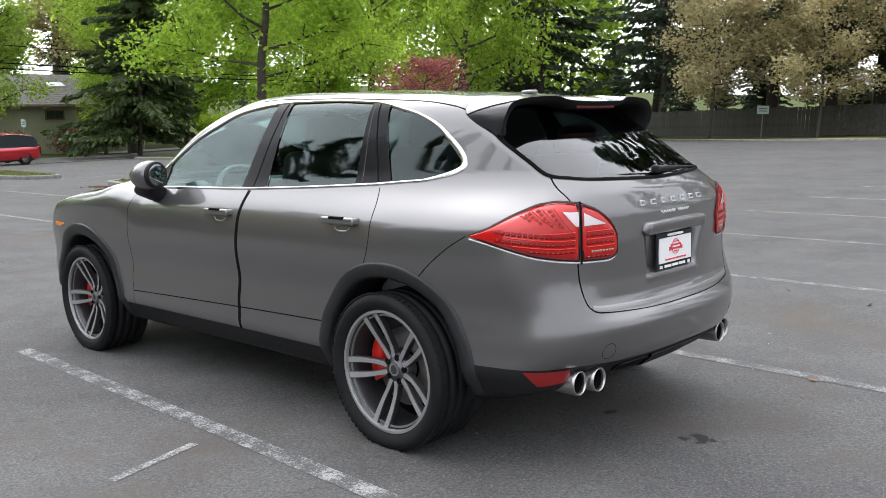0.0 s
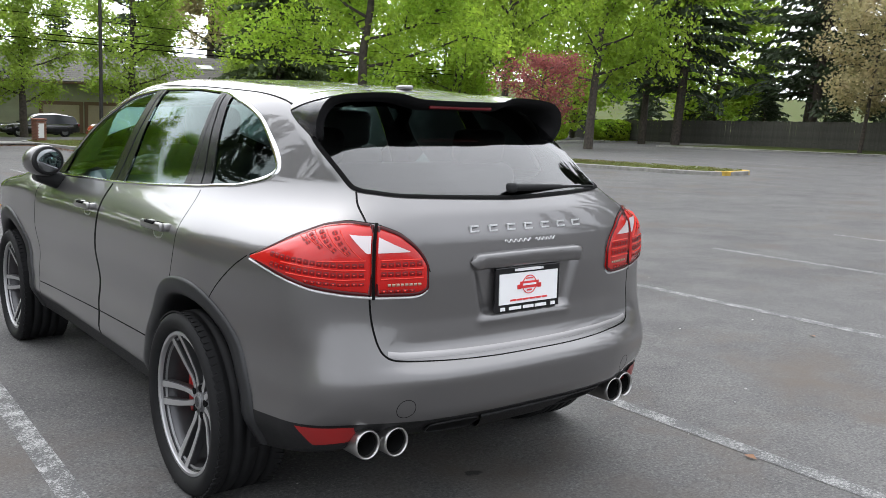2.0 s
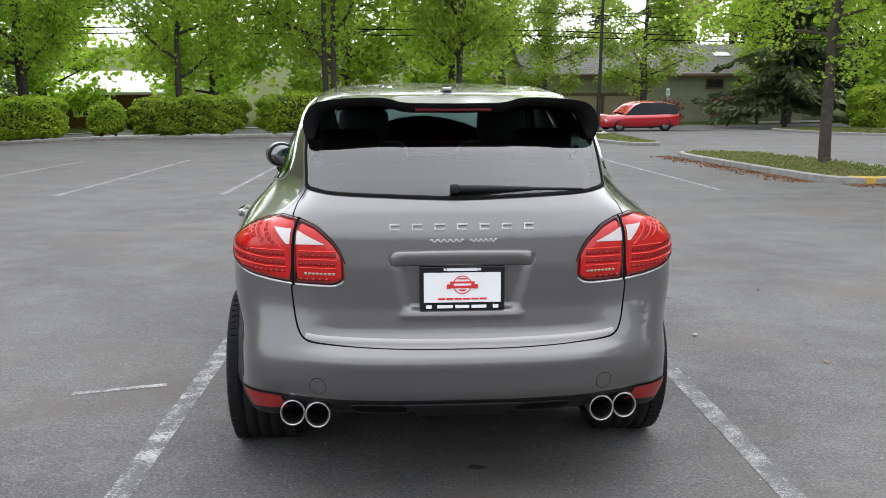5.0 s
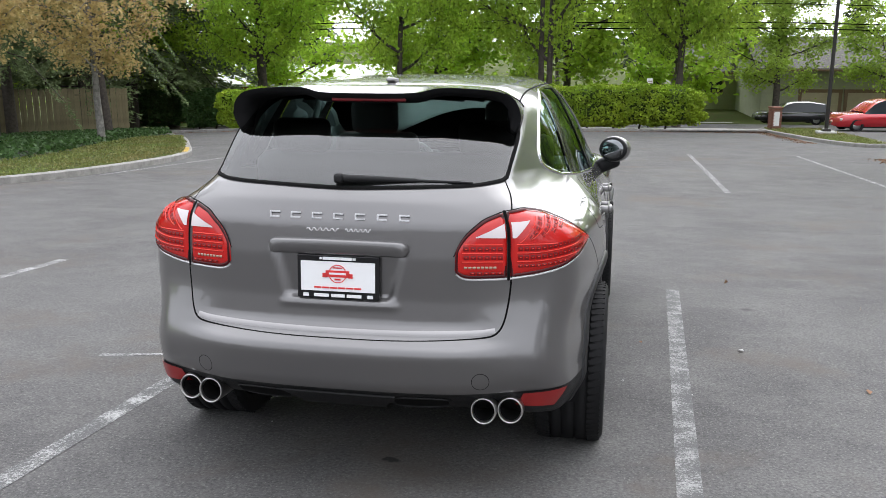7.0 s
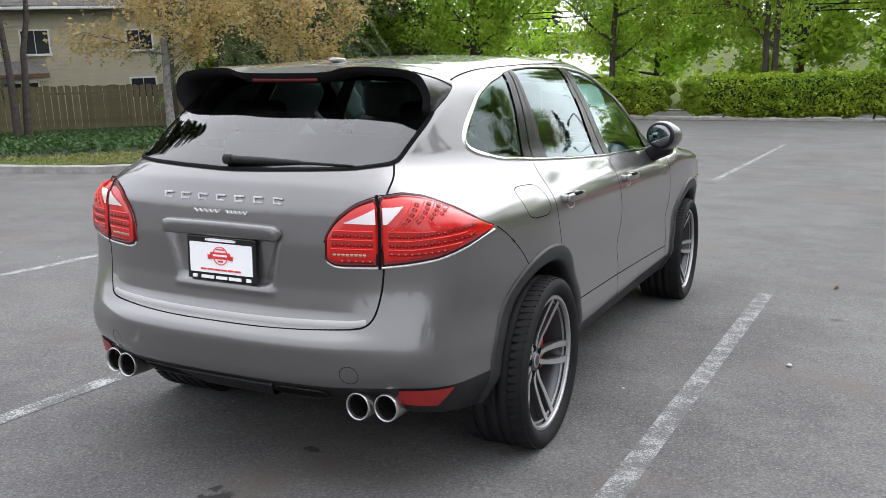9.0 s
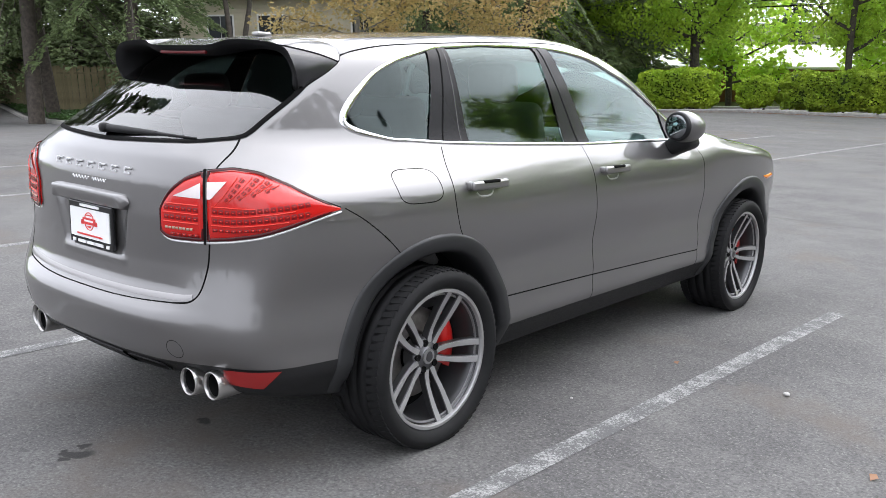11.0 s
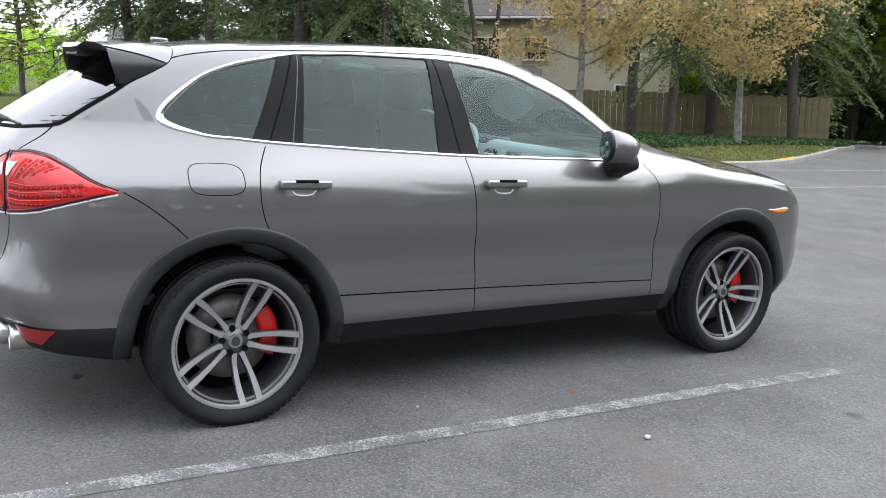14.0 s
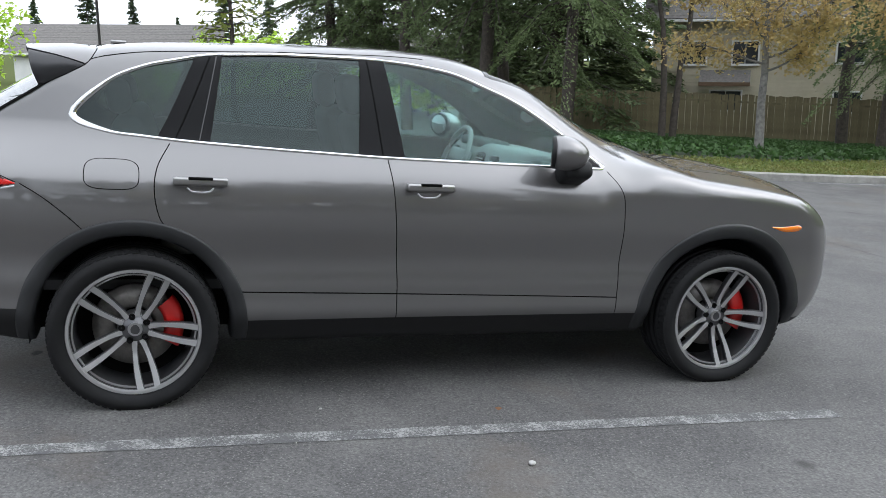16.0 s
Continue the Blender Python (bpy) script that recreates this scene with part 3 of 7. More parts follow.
    front = (y > 3.25) & ~hood & ~low & (z < 0.83)
    rest = ~(hatch | low | bumper | rear_door | front_door | hood | front)

    def piece(name, mask, mat, label=""):
        f = F[mask & keep]
        ids, inv = np.unique(f, return_inverse=True)
        return mesh_object(name, P[ids], inv.reshape(-1, 4), mat, car, label, normals=N[ids])

    piece("body_shell", rest, PAINT, "grey metallic roof, quarter panels and wings")
    tailgate = piece("tailgate", hatch, PAINT)
    rear_bumper = piece("rear_bumper", bumper, PAINT)
    piece("front_bumper", front, PAINT)
    piece("hood", hood, PAINT)
    piece("lower_cladding", low, BLACK_TRIM, "black plastic sill and valance")
    doors = {}
    for s in (-1, 1):
        doors[s, "rear"] = piece("rear_door", rear_door & (np.sign(C[:, 0]) == s), PAINT)
        doors[s, "front"] = piece("front_door", front_door & (np.sign(C[:, 0]) == s), PAINT)
    # cabin lining just inside the skin
    inner = keep & (z > 0.55) & (y > -0.75) & (y < 2.45)
    f = F[inner]
    ids, inv = np.unique(f, return_inverse=True)
    mesh_object("cabin_lining", P[ids] - 0.022 * N[ids], inv.reshape(-1, 4)[:, ::-1], CABIN_DARK, car, "dark cabin lining", normals=-N[ids])
    part("cabin_floor", box_bm((0, 0.95, 0.5), (1.5, 2.9, 0.04)), CABIN_DARK, car)
    part("underbody", box_bm((0, 1.45, 0.31), (1.2, 3.7, 0.08), bevel=0.02), UNDERSIDE, car)

    # side glass, pillars and bright window surround
    def pane(name, ends, s, mat, label, off=-0.004):
        (a0, a1), (b0, b1) = ends
        u, v = np.meshgrid(np.linspace(0, 1, 26), np.linspace(0, 1, 16), indexing="ij")
        yy = (a0 + (a1 - a0) * v) * (1 - u) + (b0 + (b1 - b0) * v) * u
        yy = np.clip(yy, Y0 + 0.006, Y1 - 0.01)
        zz = SILL(yy) + (np.maximum(HEAD(yy), SILL(yy) + 0.002) - SILL(yy)) * v
        q = on_side(np.c_[yy.ravel(), zz.ravel()], s, off).reshape(26, 16, 3)
        return patch(name, q, mat, car, label, normals=True)

    for s in (-1, 1):
        pane("quarter_window", ((-0.262, -0.262), (0.091, 0.248)), s, TINT, "dark tinted quarter window")
        pane("rear_door_window", ((0.305, 0.362), (0.959, 0.985)), s, TINT, "dark tinted rear door window")
        pane("front_door_window", ((1.172, 1.095), (2.185, 2.0)), s, CLEAR, "lightly tinted front door window")
        # black window posts, each with the door gap between its halves, and a thin rubber edge towards the glass
        for low_y, high_y in (((0.089, 0.162), (0.246, 0.3135)), ((0.162, 0.307), (0.3135, 0.364)), ((0.957, 1.071), (0.983, 1.015)), ((1.071, 1.174), (1.015, 1.097))):
            pane("window_pillar", ((low_y[0], high_y[0]), (low_y[1], high_y[1])), s, PILLAR, "black window post", 0.0015)
        v = np.linspace(0.0, 0.98, 20)
        for low_y, high_y, wide, mat in ((0.162, 0.3135, 0.007, GAP_AND_SHADE), (1.071, 1.015, 0.007, GAP_AND_SHADE), (0.262, 0.340, 0.005, BLACK_GLOSS)):
            yy = low_y + (high_y - low_y) * v
            ribbon("window_gap", on_side(np.c_[yy, SILL(yy) + (HEAD(yy) - SILL(yy)) * v], s, 0.0025), wide, 0.001, mat, car, steps=3, sink=0)
        tri = np.array([(1.985, 1.100), (1.985, 1.232), (2.165, 1.100)])
        u, v = np.meshgrid(np.linspace(0, 1, 8), np.linspace(0, 1, 8), indexing="ij")
        yz = tri[0] + u[..., None] * (tri[1] - tri[0]) * (1 - v[..., None]) + v[..., None] * (tri[2] - tri[0])
        patch("mirror_triangle", on_side(yz.reshape(-1, 2), s, 0.002).reshape(8, 8, 3), PILLAR, car, "black mirror triangle")
        ribbon("window_surround", on_side(LOOP, s), 0.019 + 0.014 * np.exp(-((LOOP[:, 0] + 0.23) / 0.09) ** 2), 0.006, CHROME, car, closed=True, label="bright metal window surround")
        # panel gaps
        wide = 0.028 if s < 0 else 0.005
        for pts, w in (([(1.09, 1.095), (1.11, 0.97), (1.13, 0.75), (1.145, 0.55), (1.15, 0.375)], wide),
                       ([(0.14, 1.125), (0.09, 1.03), (0.08, 0.93), (0.10, 0.83), (0.135, 0.775)], 0.0048),
                       ([(2.20, 1.08), (2.255, 1.0), (2.275, 0.9), (2.28, 0.6), (2.28, 0.375)], 0.0048),
                       ([(-0.44, 0.948), (-0.36, 0.90), (-0.27, 0.83), (-0.20, 0.765)], 0.0045),
                       ([(0.44, 0.502), (1.1, 0.488), (1.7, 0.474), (2.28, 0.460)], 0.006)):
            ribbon("panel_gap", on_side(spline(pts, 40), s), w, 0.0012, GAP_AND_SHADE, car, steps=3, sink=0.0)
        # arch flares with a rolled edge
        for wy, r0, r1 in ((0, 0.405, 0.472), (BASE, 0.425, 0.500)):
            a = np.linspace(radians(-7), radians(187), 64)
            rows = []
            for k, (r, off) in enumerate(((r1 + 0.004, -0.004), (r1, 0.006), (r1 - 0.008, 0.011), ((r0 + r1) / 2, 0.012), (r0 + 0.012, 0.010), (r0, 0.0), (r0 - 0.004, -0.03), (r0 - 0.002, -0.16))):
                yz = np.c_[wy + r * np.cos(a), WHEEL_Z + r * np.sin(a)]
                base = on_side(np.c_[yz[:, 0], np.maximum(yz[:, 1], UNDER(yz[:, 0]) + 0.015)], s)
                base[:, 0] += s * off
                rows.append(base)
            patch("arch_flare", rows, FLARE, car, "dark plastic wheel arch trim")
            a = np.linspace(radians(-8), radians(188), 40)
            rows = [np.c_[np.full(40, s * (0.852 + dx)), wy + r * np.cos(a), WHEEL_Z + r * np.sin(a)] for dx, r in ((0.0, 0.425), (-0.24, 0.425), (-0.25, 0.02))]
            patch("wheel_well", rows, UNDERSIDE, car, "matte black wheel well")
        # door handles: a bar standing off a scooped cup
        for hy in (0.265, 1.275):
            c = on_side([(hy, 0.972)], s)[0]
            bm = bmesh.new()
            add_box(bm, (c[0] + s * 0.030, hy, 0.985), (0.022, 0.225, 0.034), bevel=0.010, seg=3)
            add_box(bm, (c[0] + s * 0.008, hy - 0.09, 0.983), (0.04, 0.035, 0.03), bevel=0.006)
            add_box(bm, (c[0] + s * 0.008, hy + 0.09, 0.983), (0.04, 0.035, 0.03), bevel=0.006)
            h = part("door_handle", bm, HANDLE, doors[s, "rear" if hy < 1 else "front"], "grey metallic door handle with dark inset", smooth=True)
            part("handle_inset", box_bm((c[0] + s * 0.036, hy, 0.998), (0.016, 0.10, 0.012), bevel=0.004), GAP_AND_SHADE, h)
            cup = spline([(hy - 0.055, 0.955), (hy - 0.03, 0.938), (hy + 0.03, 0.938), (hy + 0.055, 0.955)], 18)
            ribbon("handle_cup", on_side(cup, s), 0.010, 0.002, SATIN, h)
            # flat black patch on the skin, painted as shade behind the bar
            ribbon("handle_recess", on_side(np.c_[np.linspace(hy - 0.06, hy + 0.06, 10), np.full(10, 0.985)], s), 0.045, 0.001, GAP_AND_SHADE, h, steps=3)
        # wing mirrors
        m = Vector((s * 0.945, 1.895, 1.172))
        bm = bmesh.new()
        bmesh.ops.create_uvsphere(bm, u_segments=24, v_segments=14, radius=1, matrix=Matrix.Translation(m) @ Matrix.Diagonal((0.094, 0.085, 0.083, 1)))
        for v in bm.verts:
            ahead = v.co.y - m[1]
            if ahead > 0:
                v.co.y += 0.55 * ahead
                v.co.z -= 0.10 * ahead
        back = [v for v in bm.verts if v.co.y < m[1] - 0.035]
        for v in back:
            v.co.y = m[1] - 0.035
        turn_in = Matrix.Translation(m) @ Matrix.Rotation(radians(-22 * s), 4, "Z") @ Matrix.Translation(-m)
        bmesh.ops.transform(bm, matrix=turn_in, verts=bm.verts)
        cap = part("mirror_cap", bm, PAINT, car, "grey wing mirror housing", smooth=True)
        v, fcs = lathe([(-0.006, 0.112), (0.0, 0.115), (0.010, 0.112), (0.014, 0.104), (0.010, 0.0)], 30)
        v = np.c_[v[:, 1] * 0.81, -v[:, 0], v[:, 2] * 0.67] + (m[0] + s * 0.002, m[1] - 0.033, m[2])
        v = np.array([turn_in @ Vector(p) for p in v])
        mesh_object("mirror_rim", v, fcs, BLACK_TRIM, cap, "black mirror rim")
        v, fcs = lathe([(0.0, 0.092), (0.002, 0.09), (0.002, 0.0)], 30)
        v = np.c_[v[:, 1] * 0.81, -v[:, 0], v[:, 2] * 0.67] + (m[0] + s * 0.002, m[1] - 0.045, m[2])
        v = np.array([turn_in @ Vector(p) for p in v])
        mesh_object("mirror_glass", v, fcs, MIRROR, cap, "mirror glass")
        bm = box_bm((s * 0.905, 1.985, 1.078), (0.15, 0.15, 0.09), pose(0, 0, 0, 0, s * -24, 0), 0.032, 3)
        part("mirror_foot", bm, BLACK_TRIM, cap, "black mirror foot", smooth=True)
        # side indicator and headlamp
        ribbon("side_indicator", on_side(spline([(3.13, 0.828), (3.22, 0.816), (3.325, 0.822)], 14), s), np.interp(np.linspace(0, 1, 14), [0, 0.5, 0.9, 1], [0.006, 0.034, 0.038, 0.022]), 0.006, LENS_AMBER, car, label="amber side marker lamp")
        u, v = np.meshgrid(np.linspace(3.36, 3.60, 14), np.linspace(0, 1, 8), indexing="ij")
        q = on_top(np.c_[(s * (0.54 + 0.15 * v)).ravel(), u.ravel()], 0.003).reshape(14, 8, 3)
        patch("headlamp", q, HEADLAMP, car, "clear headlamp lens", normals=True)
    # fuel flap on the right flank
    loop = spline([(-0.089 + 0.108 * np.sign(np.cos(a)) * abs(np.cos(a)) ** 0.55, 0.998 + 0.059 * np.sign(np.sin(a)) * abs(np.sin(a)) ** 0.6) for a in np.linspace(0, 2 * np.pi, 28, endpoint=False)], 60, closed=True)
    ribbon("fuel_flap_gap", on_side(loop, 1), 0.0038, 0.001, GAP_AND_SHADE, car, closed=True, steps=3, sink=0)
    # rear window, tailgate seams
    xs = np.linspace(-1, 1, 40)
    rows = []
    for k in np.linspace(0, 1, 16):
        zz = RW_BOTTOM(xs * 0.6) * (1 - k) + 1.48 * k
        for _ in range(3):
            xx = xs * RW_HALF(zz)
            zz = RW_BOTTOM(xx) * (1 - k) + 1.48 * k
        rows.append(on_rear(np.c_[xx, zz], 0.0022))
    flat = np.array(rows).reshape(-1, 3)
    calm = on_rear(flat[:, [0, 2]] * (0.85, 1))
    mesh_object("rear_window", flat, grid_faces(16, 40), REAR_TINT, tailgate, "dark tinted rear window", normals=slope(calm))
    edge = np.vstack([[(RW_HALF(z), z) for z in np.linspace(1.42, 1.19, 12)], [(xx, RW_BOTTOM(xx)) for xx in np.linspace(0.56, -0.56, 30)], [(-RW_HALF(z), z) for z in np.linspace(1.19, 1.42, 12)]])
    ribbon("rear_window_seal", on_rear(spline(edge, 120), 0.003), 0.017, 0.0018, GAP_AND_SHADE, tailgate, sink=0)
    seam = [(0.565, 1.165), (0.60, 1.10), (0.614, 1.0), (0.615, 0.88), (0.612, 0.80), (0.604, 0.73), (0.592, 0.675), (0.572, 0.643), (0.53, 0.628), (0.40, 0.618), (0.2, 0.612), (0, 0.611)]
    seam = seam + [(-a, b) for a, b in seam[-2::-1]]
    ribbon("tailgate_gap", on_rear(spline(seam, 200)), 0.007, 0.0012, GAP_AND_SHADE, tailgate, steps=3, sink=0)
    # lip strip in a lighter tone, painted as the sky's sheen on it
    ribbon("tailgate_lip", on_rear(spline([(-0.565, 0.652), (-0.5, 0.643), (-0.3, 0.637), (0, 0.634), (0.3, 0.637), (0.5, 0.643), (0.565, 0.652)], 60)), 0.028, 0.0015, LIP_SHEEN, tailgate, label="grey lip along the tailgate's foot, lightened as if reflecting sky")
    # lamps
    TOP = curve([(-0.004, 0.91), (0.01, 0.955), (0.04, 1.0), (0.09, 1.04), (0.163, 1.068), (0.25, 1.078), (0.33, 1.066), (0.43, 1.028), (0.53, 0.978), (0.605, 0.946)], 0.012)
    FOOT = curve([(-0.004, 0.87), (0.012, 0.845), (0.04, 0.838), (0.163, 0.842), (0.25, 0.853), (0.35, 0.872), (0.45, 0.902), (0.55, 0.932), (0.605, 0.946)], 0.012)
    for s in (-1, 1):
        for name, a, b, owner in (("tail_lamp", 0.0, 0.158, tailgate), ("tail_lamp_outer", 0.168, 0.60, car)):
            u, v = np.meshgrid(np.linspace(a, b, 30), np.linspace(0, 1, 16), indexing="ij")
            zz = FOOT(u) + np.maximum(TOP(u) - FOOT(u), 0.001) * v
            off = 0.010 * (1 - (2 * v - 1) ** 6) * np.clip((u - a) / 0.012, 0, 1) * np.clip((b - u) / 0.012, 0, 1)
            q = on_corner(np.c_[u.ravel(), zz.ravel()], s)
            q = q + off.ravel()[:, None] * slope(q)
            lamp = patch("tail_lamp", q.reshape(30, 16, 3), LENS_RED, owner, "red tail lamp lens with clear reversing strip")
            # clear reversing field across the joint, bright guide lines, dark rows of cells, dark rim
            def strip(kind, u, z, width, lift, mat):
                line = on_corner(np.c_[u, z], s)
                return ribbon(kind, line + lift * slope(line), width, 0.0014, mat, lamp, steps=3)
            if a < 0.1:
                u = np.linspace(0.060, b - 0.006, 14)
                band0, band1 = 0.982 - 0.02 * (u - 0.06), 0.984 + 0.48 * (u - 0.06)
            else:
                u = np.linspace(a + 0.006, 0.238, 14)
                band0, band1 = 0.980 + np.maximum(u - 0.186, 0) * 1.06, 1.032 + 0.05 * (u - a)
            rows = [on_corner(np.c_[u, band0 + np.maximum(band1 - band0, 0.0005) * k], s) for k in np.linspace(0, 1, 6)]
            rows = [r + 0.0122 * slope(r) for r in rows]
            patch("reversing_lens", rows, LENS_CLEAR, lamp, "clear reversing lamp field")
            u = np.linspace(a + 0.006, b - 0.005 if a < 0.1 else 0.562, 40)
            loop = np.vstack([np.c_[u, FOOT(u) + 0.004], np.c_[u, TOP(u) - 0.004][::-1]])
            line = on_corner(loop, s)
            ribbon("lamp_rim", line + 0.0085 * slope(line), 0.011, 0.0016, LENS_RIM, lamp, closed=True, steps=3)
            end = b - 0.016 if a < 0.1 else 0.50
            start = a + 0.020
            for k, z0 in enumerate((0.957, 0.927, 0.897)):
                u = np.linspace(start, end - (0.0 if a < 0.1 else (0.17, 0.05, 0.07)[k]), 24)
                lift = 0.0 if a < 0.1 else 0.11
                z = z0 + lift * np.maximum(u - 0.26, 0) if k else np.full(24, z0)
                ok = (z < TOP(u) - 0.014) & (z > FOOT(u) + 0.012)
                if ok.sum() > 4:
                    strip("lamp_line", u[ok], z[ok], 0.0042, 0.0120, LENS_BRIGHT)
            for k in range(24):
                u0 = start + 0.004 + 0.0205 * k
                if u0 + 0.015 > end:
                    break
                for z0 in (0.942, 0.912, 0.857 if a < 0.1 else 0.882):
                    u = np.linspace(u0, u0 + 0.0155, 4)
                    z = z0 + (0.0 if a < 0.1 else 0.11) * np.maximum(u - 0.26, 0)
                    if z.max() + 0.012 < TOP(u).min() and z.min() - 0.014 > FOOT(u).max():
                        strip("lamp_cell", u, z, 0.019 if z0 > 0.9 else 0.010, 0.0114, LENS_DEEP)
                        strip("lamp_diode", u[1:3], z[1:3], 0.0055, 0.0128, LENS_BRIGHT)
            if a > 0.1:
                for k in range(5):
                    foot_u, head_u = 0.198 + 0.040 * k, 0.268 + 0.045 * k
                    w = np.linspace(0, 1, 12)
                    u = foot_u + (head_u - foot_u) * w ** 0.8
                    z = 0.962 + 0.012 * k + (0.085 - 0.012 * k) * w
                    ok = (z < TOP(u) - 0.013) & (z > FOOT(u) + 0.014)
                    if ok.sum() > 4:
                        strip("lamp_line", u[ok], z[ok], 0.0036, 0.0120, LENS_BRIGHT)
                    for j in range(1, 6):
                        c = np.array([0.17 * j, 0.17 * j + 0.10])
                        u = foot_u + 0.020 + (head_u - foot_u) * c ** 0.8
                        z = 0.962 + 0.012 * k + (0.085 - 0.012 * k) * c
                        if z.max() < TOP(u).min() - 0.016 and z.min() > 0.966:
                            strip("lamp_cell", u, z, 0.017, 0.0114, LENS_DEEP)
                            strip("lamp_diode", u, z, 0.004, 0.0128, LENS_BRIGHT)
            if a < 0.1:
                for k in range(8):
                    line = on_corner(np.c_[np.linspace(0.026 + 0.0125 * k, 0.035 + 0.0125 * k, 4), np.full(4, 0.877)], s)
                    ribbon("lamp_amber_cell", line + 0.010 * slope(line), 0.011, 0.002, LENS_CELL, lamp)
        zz = np.linspace(FOOT(0.163) - 0.012, TOP(0.163) + 0.004, 20)
        line = on_corner(np.c_[np.full(20, 0.163), zz], s)
        ribbon("lamp_gap", line + 0.0085 * slope(line), 0.0105, 0.001, GAP_AND_SHADE, car, steps=3, sink=0)
        u = np.linspace(0.004, 0.60, 60)
        ribbon("lamp_trim", on_corner(np.c_[u, FOOT(u) - 0.008], s), 0.010, 0.003, TRIM_WHITE, car, label="silver strip under the tail lamp")
        u = np.linspace(-0.004, 0.60, 60)
        ribbon("lamp_gap", on_corner(np.c_[u, TOP(u) + 0.004], s), 0.0042, 0.001, GAP_AND_SHADE, car, steps=3, sink=0)
        # reflector in the bumper
        u, v = np.meshgrid(np.linspace(0, 1, 12), np.linspace(0, 1, 6), indexing="ij")
        q = on_corner(np.c_[(0.215 + 0.19 * u - 0.06 * u * (1 - v)).ravel(), (0.368 + 0.056 * v + 0.010 * (1 - u) * (1 - v)).ravel()], s, 0.006).reshape(12, 6, 3)
        patch("rear_reflector", q, REFLECTOR, rear_bumper, "red bumper reflector")
        # twin tail pipes
        for px in (0.528, 0.622):
            v, fcs = lathe([(0.0, 0.0), (0.0, 0.038), (0.205, 0.0385), (0.214, 0.0405), (0.217, 0.0435), (0.214, 0.0462), (0.20, 0.0475), (0.12, 0.0480), (0.0, 0.0480)], 36)
            v = np.c_[v[:, 1] + s * px, -0.64 - v[:, 0] + 0.3 * (px - 0.5), v[:, 2] + 0.364]
            pipe = mesh_object("tail_pipe", v, fcs, PIPE, car, "brushed steel tail pipe")
            v, fcs = lathe([(0.0, 0.0), (0.0, 0.037), (0.195, 0.0378)], 24)
            v = np.c_[v[:, 1] + s * px, -0.645 - v[:, 0] + 0.3 * (px - 0.5), v[:, 2] + 0.364]
            mesh_object("pipe_bore", v, fcs, EXHAUST_IN, pipe)
    # diffuser
    rows = []
    for off, z0, w in ((0.0, 0.412, 0.215), (0.014, 0.408, 0.215), (0.018, 0.400, 0.210), (0.014, 0.352, 0.165), (0.008, 0.338, 0.160), (-0.12, 0.325, 0.15)):
        xx = np.linspace(-1, 1, 33)
        xx = w * np.sign(xx) * np.abs(xx) ** 0.8
        base = on_rear(np.c_[xx, np.full(33, max(z0, 0.385))])
        base[:, 1] = REAR(z0) + 0.27 * np.abs(xx) ** 2.8 - off
        base[:, 2] = z0
        rows.append(base)
    patch("diffuser", rows, BLACK_TRIM, car, "black plastic diffuser between the pipes")
    for s in (-1, 1):
        ring = [(0.225, 0.402), (0.385, 0.404), (0.405, 0.385), (0.375, 0.362), (0.225, 0.356), (0.198, 0.375)]
        loop = spline([(s * a, b) for a, b in ring], 48, closed=True)
        q = np.c_[loop[:, 0], REAR(loop[:, 1]) + 0.27 * np.abs(loop[:, 0]) ** 2.8 - 0.004, loop[:, 1]]
        v, fcs = tube(np.vstack([q, q[:1]]), 0.004, 6)
        duct = mesh_object("diffuser_duct", v, fcs, BLACK_TRIM, car, "black duct frame")
        heart = q.mean(0)
        mesh_object("duct_opening", np.vstack([q - (0, 0.002, 0), heart[None] + (0, 0.0, 0)]), [(i, (i + 1) % 48, 48) for i in range(48)], GAP_AND_SHADE, duct)
    # spoiler: a ruled skin from the roof to its trailing edge, turned down into fins at the ends
    half_edge = [(0.572, -0.395, 1.337), (0.590, -0.415, 1.385), (0.578, -0.430, 1.44), (0.545, -0.435, 1.476), (0.48, -0.450, 1.492), (0.36, -0.465, 1.500), (0.27, -0.475, 1.498), (0.20, -0.49, 1.482), (0.10, -0.495, 1.478)]
    half_root = [(0.578, -0.372, 1.335), (0.602, -0.335, 1.385), (0.620, -0.285, 1.44), (0.600, -0.23, 1.51), (0.50, -0.195, 1.55), (0.36, -0.20, 1.56), (0.27, -0.20, 1.56), (0.20, -0.205, 1.57), (0.10, -0.21, 1.57)]
    half_in = [(0.548, -0.40, 1.332), (0.555, -0.405, 1.385), (0.54, -0.41, 1.425), (0.51, -0.41, 1.452), (0.46, -0.41, 1.466), (0.36, -0.41, 1.472), (0.27, -0.42, 1.470), (0.20, -0.43, 1.448), (0.10, -0.435, 1.444)]

    def both(h):
        return spline(h + [(-a, b, c) for a, b, c in h[::-1]], 121)

    edge_line, root_line, in_line = both(half_edge), both(half_root), both(half_in)
    for _ in range(4):
        root_line = root_line - body(root_line)[:, None] * slope(root_line)
    out = slope(root_line)
    rows = []
    for k in np.linspace(0, 1, 12):
        rows.append(root_line * (1 - k) + edge_line * k + out * (0.012 * math.sin(math.pi * k) * (1 - 0.6 * k) + 0.003))
    rows = np.array(rows)
    top_skin = (slice(None), slice(15, 106))
    patch("spoiler", rows[top_skin], PAINT, tailgate, "grey roof spoiler")
    for cut in (slice(0, 16), slice(105, 121)):
        patch("spoiler_fin", rows[:, cut], FIN, tailgate, "gloss dark spoiler side fin")
    for k in (15, 105):
        v, fcs = tube(rows[:, k] + 0.001 * out[k], 0.0025, 5)
        mesh_object("fin_seam", v, fcs, GAP_AND_SHADE, tailgate)
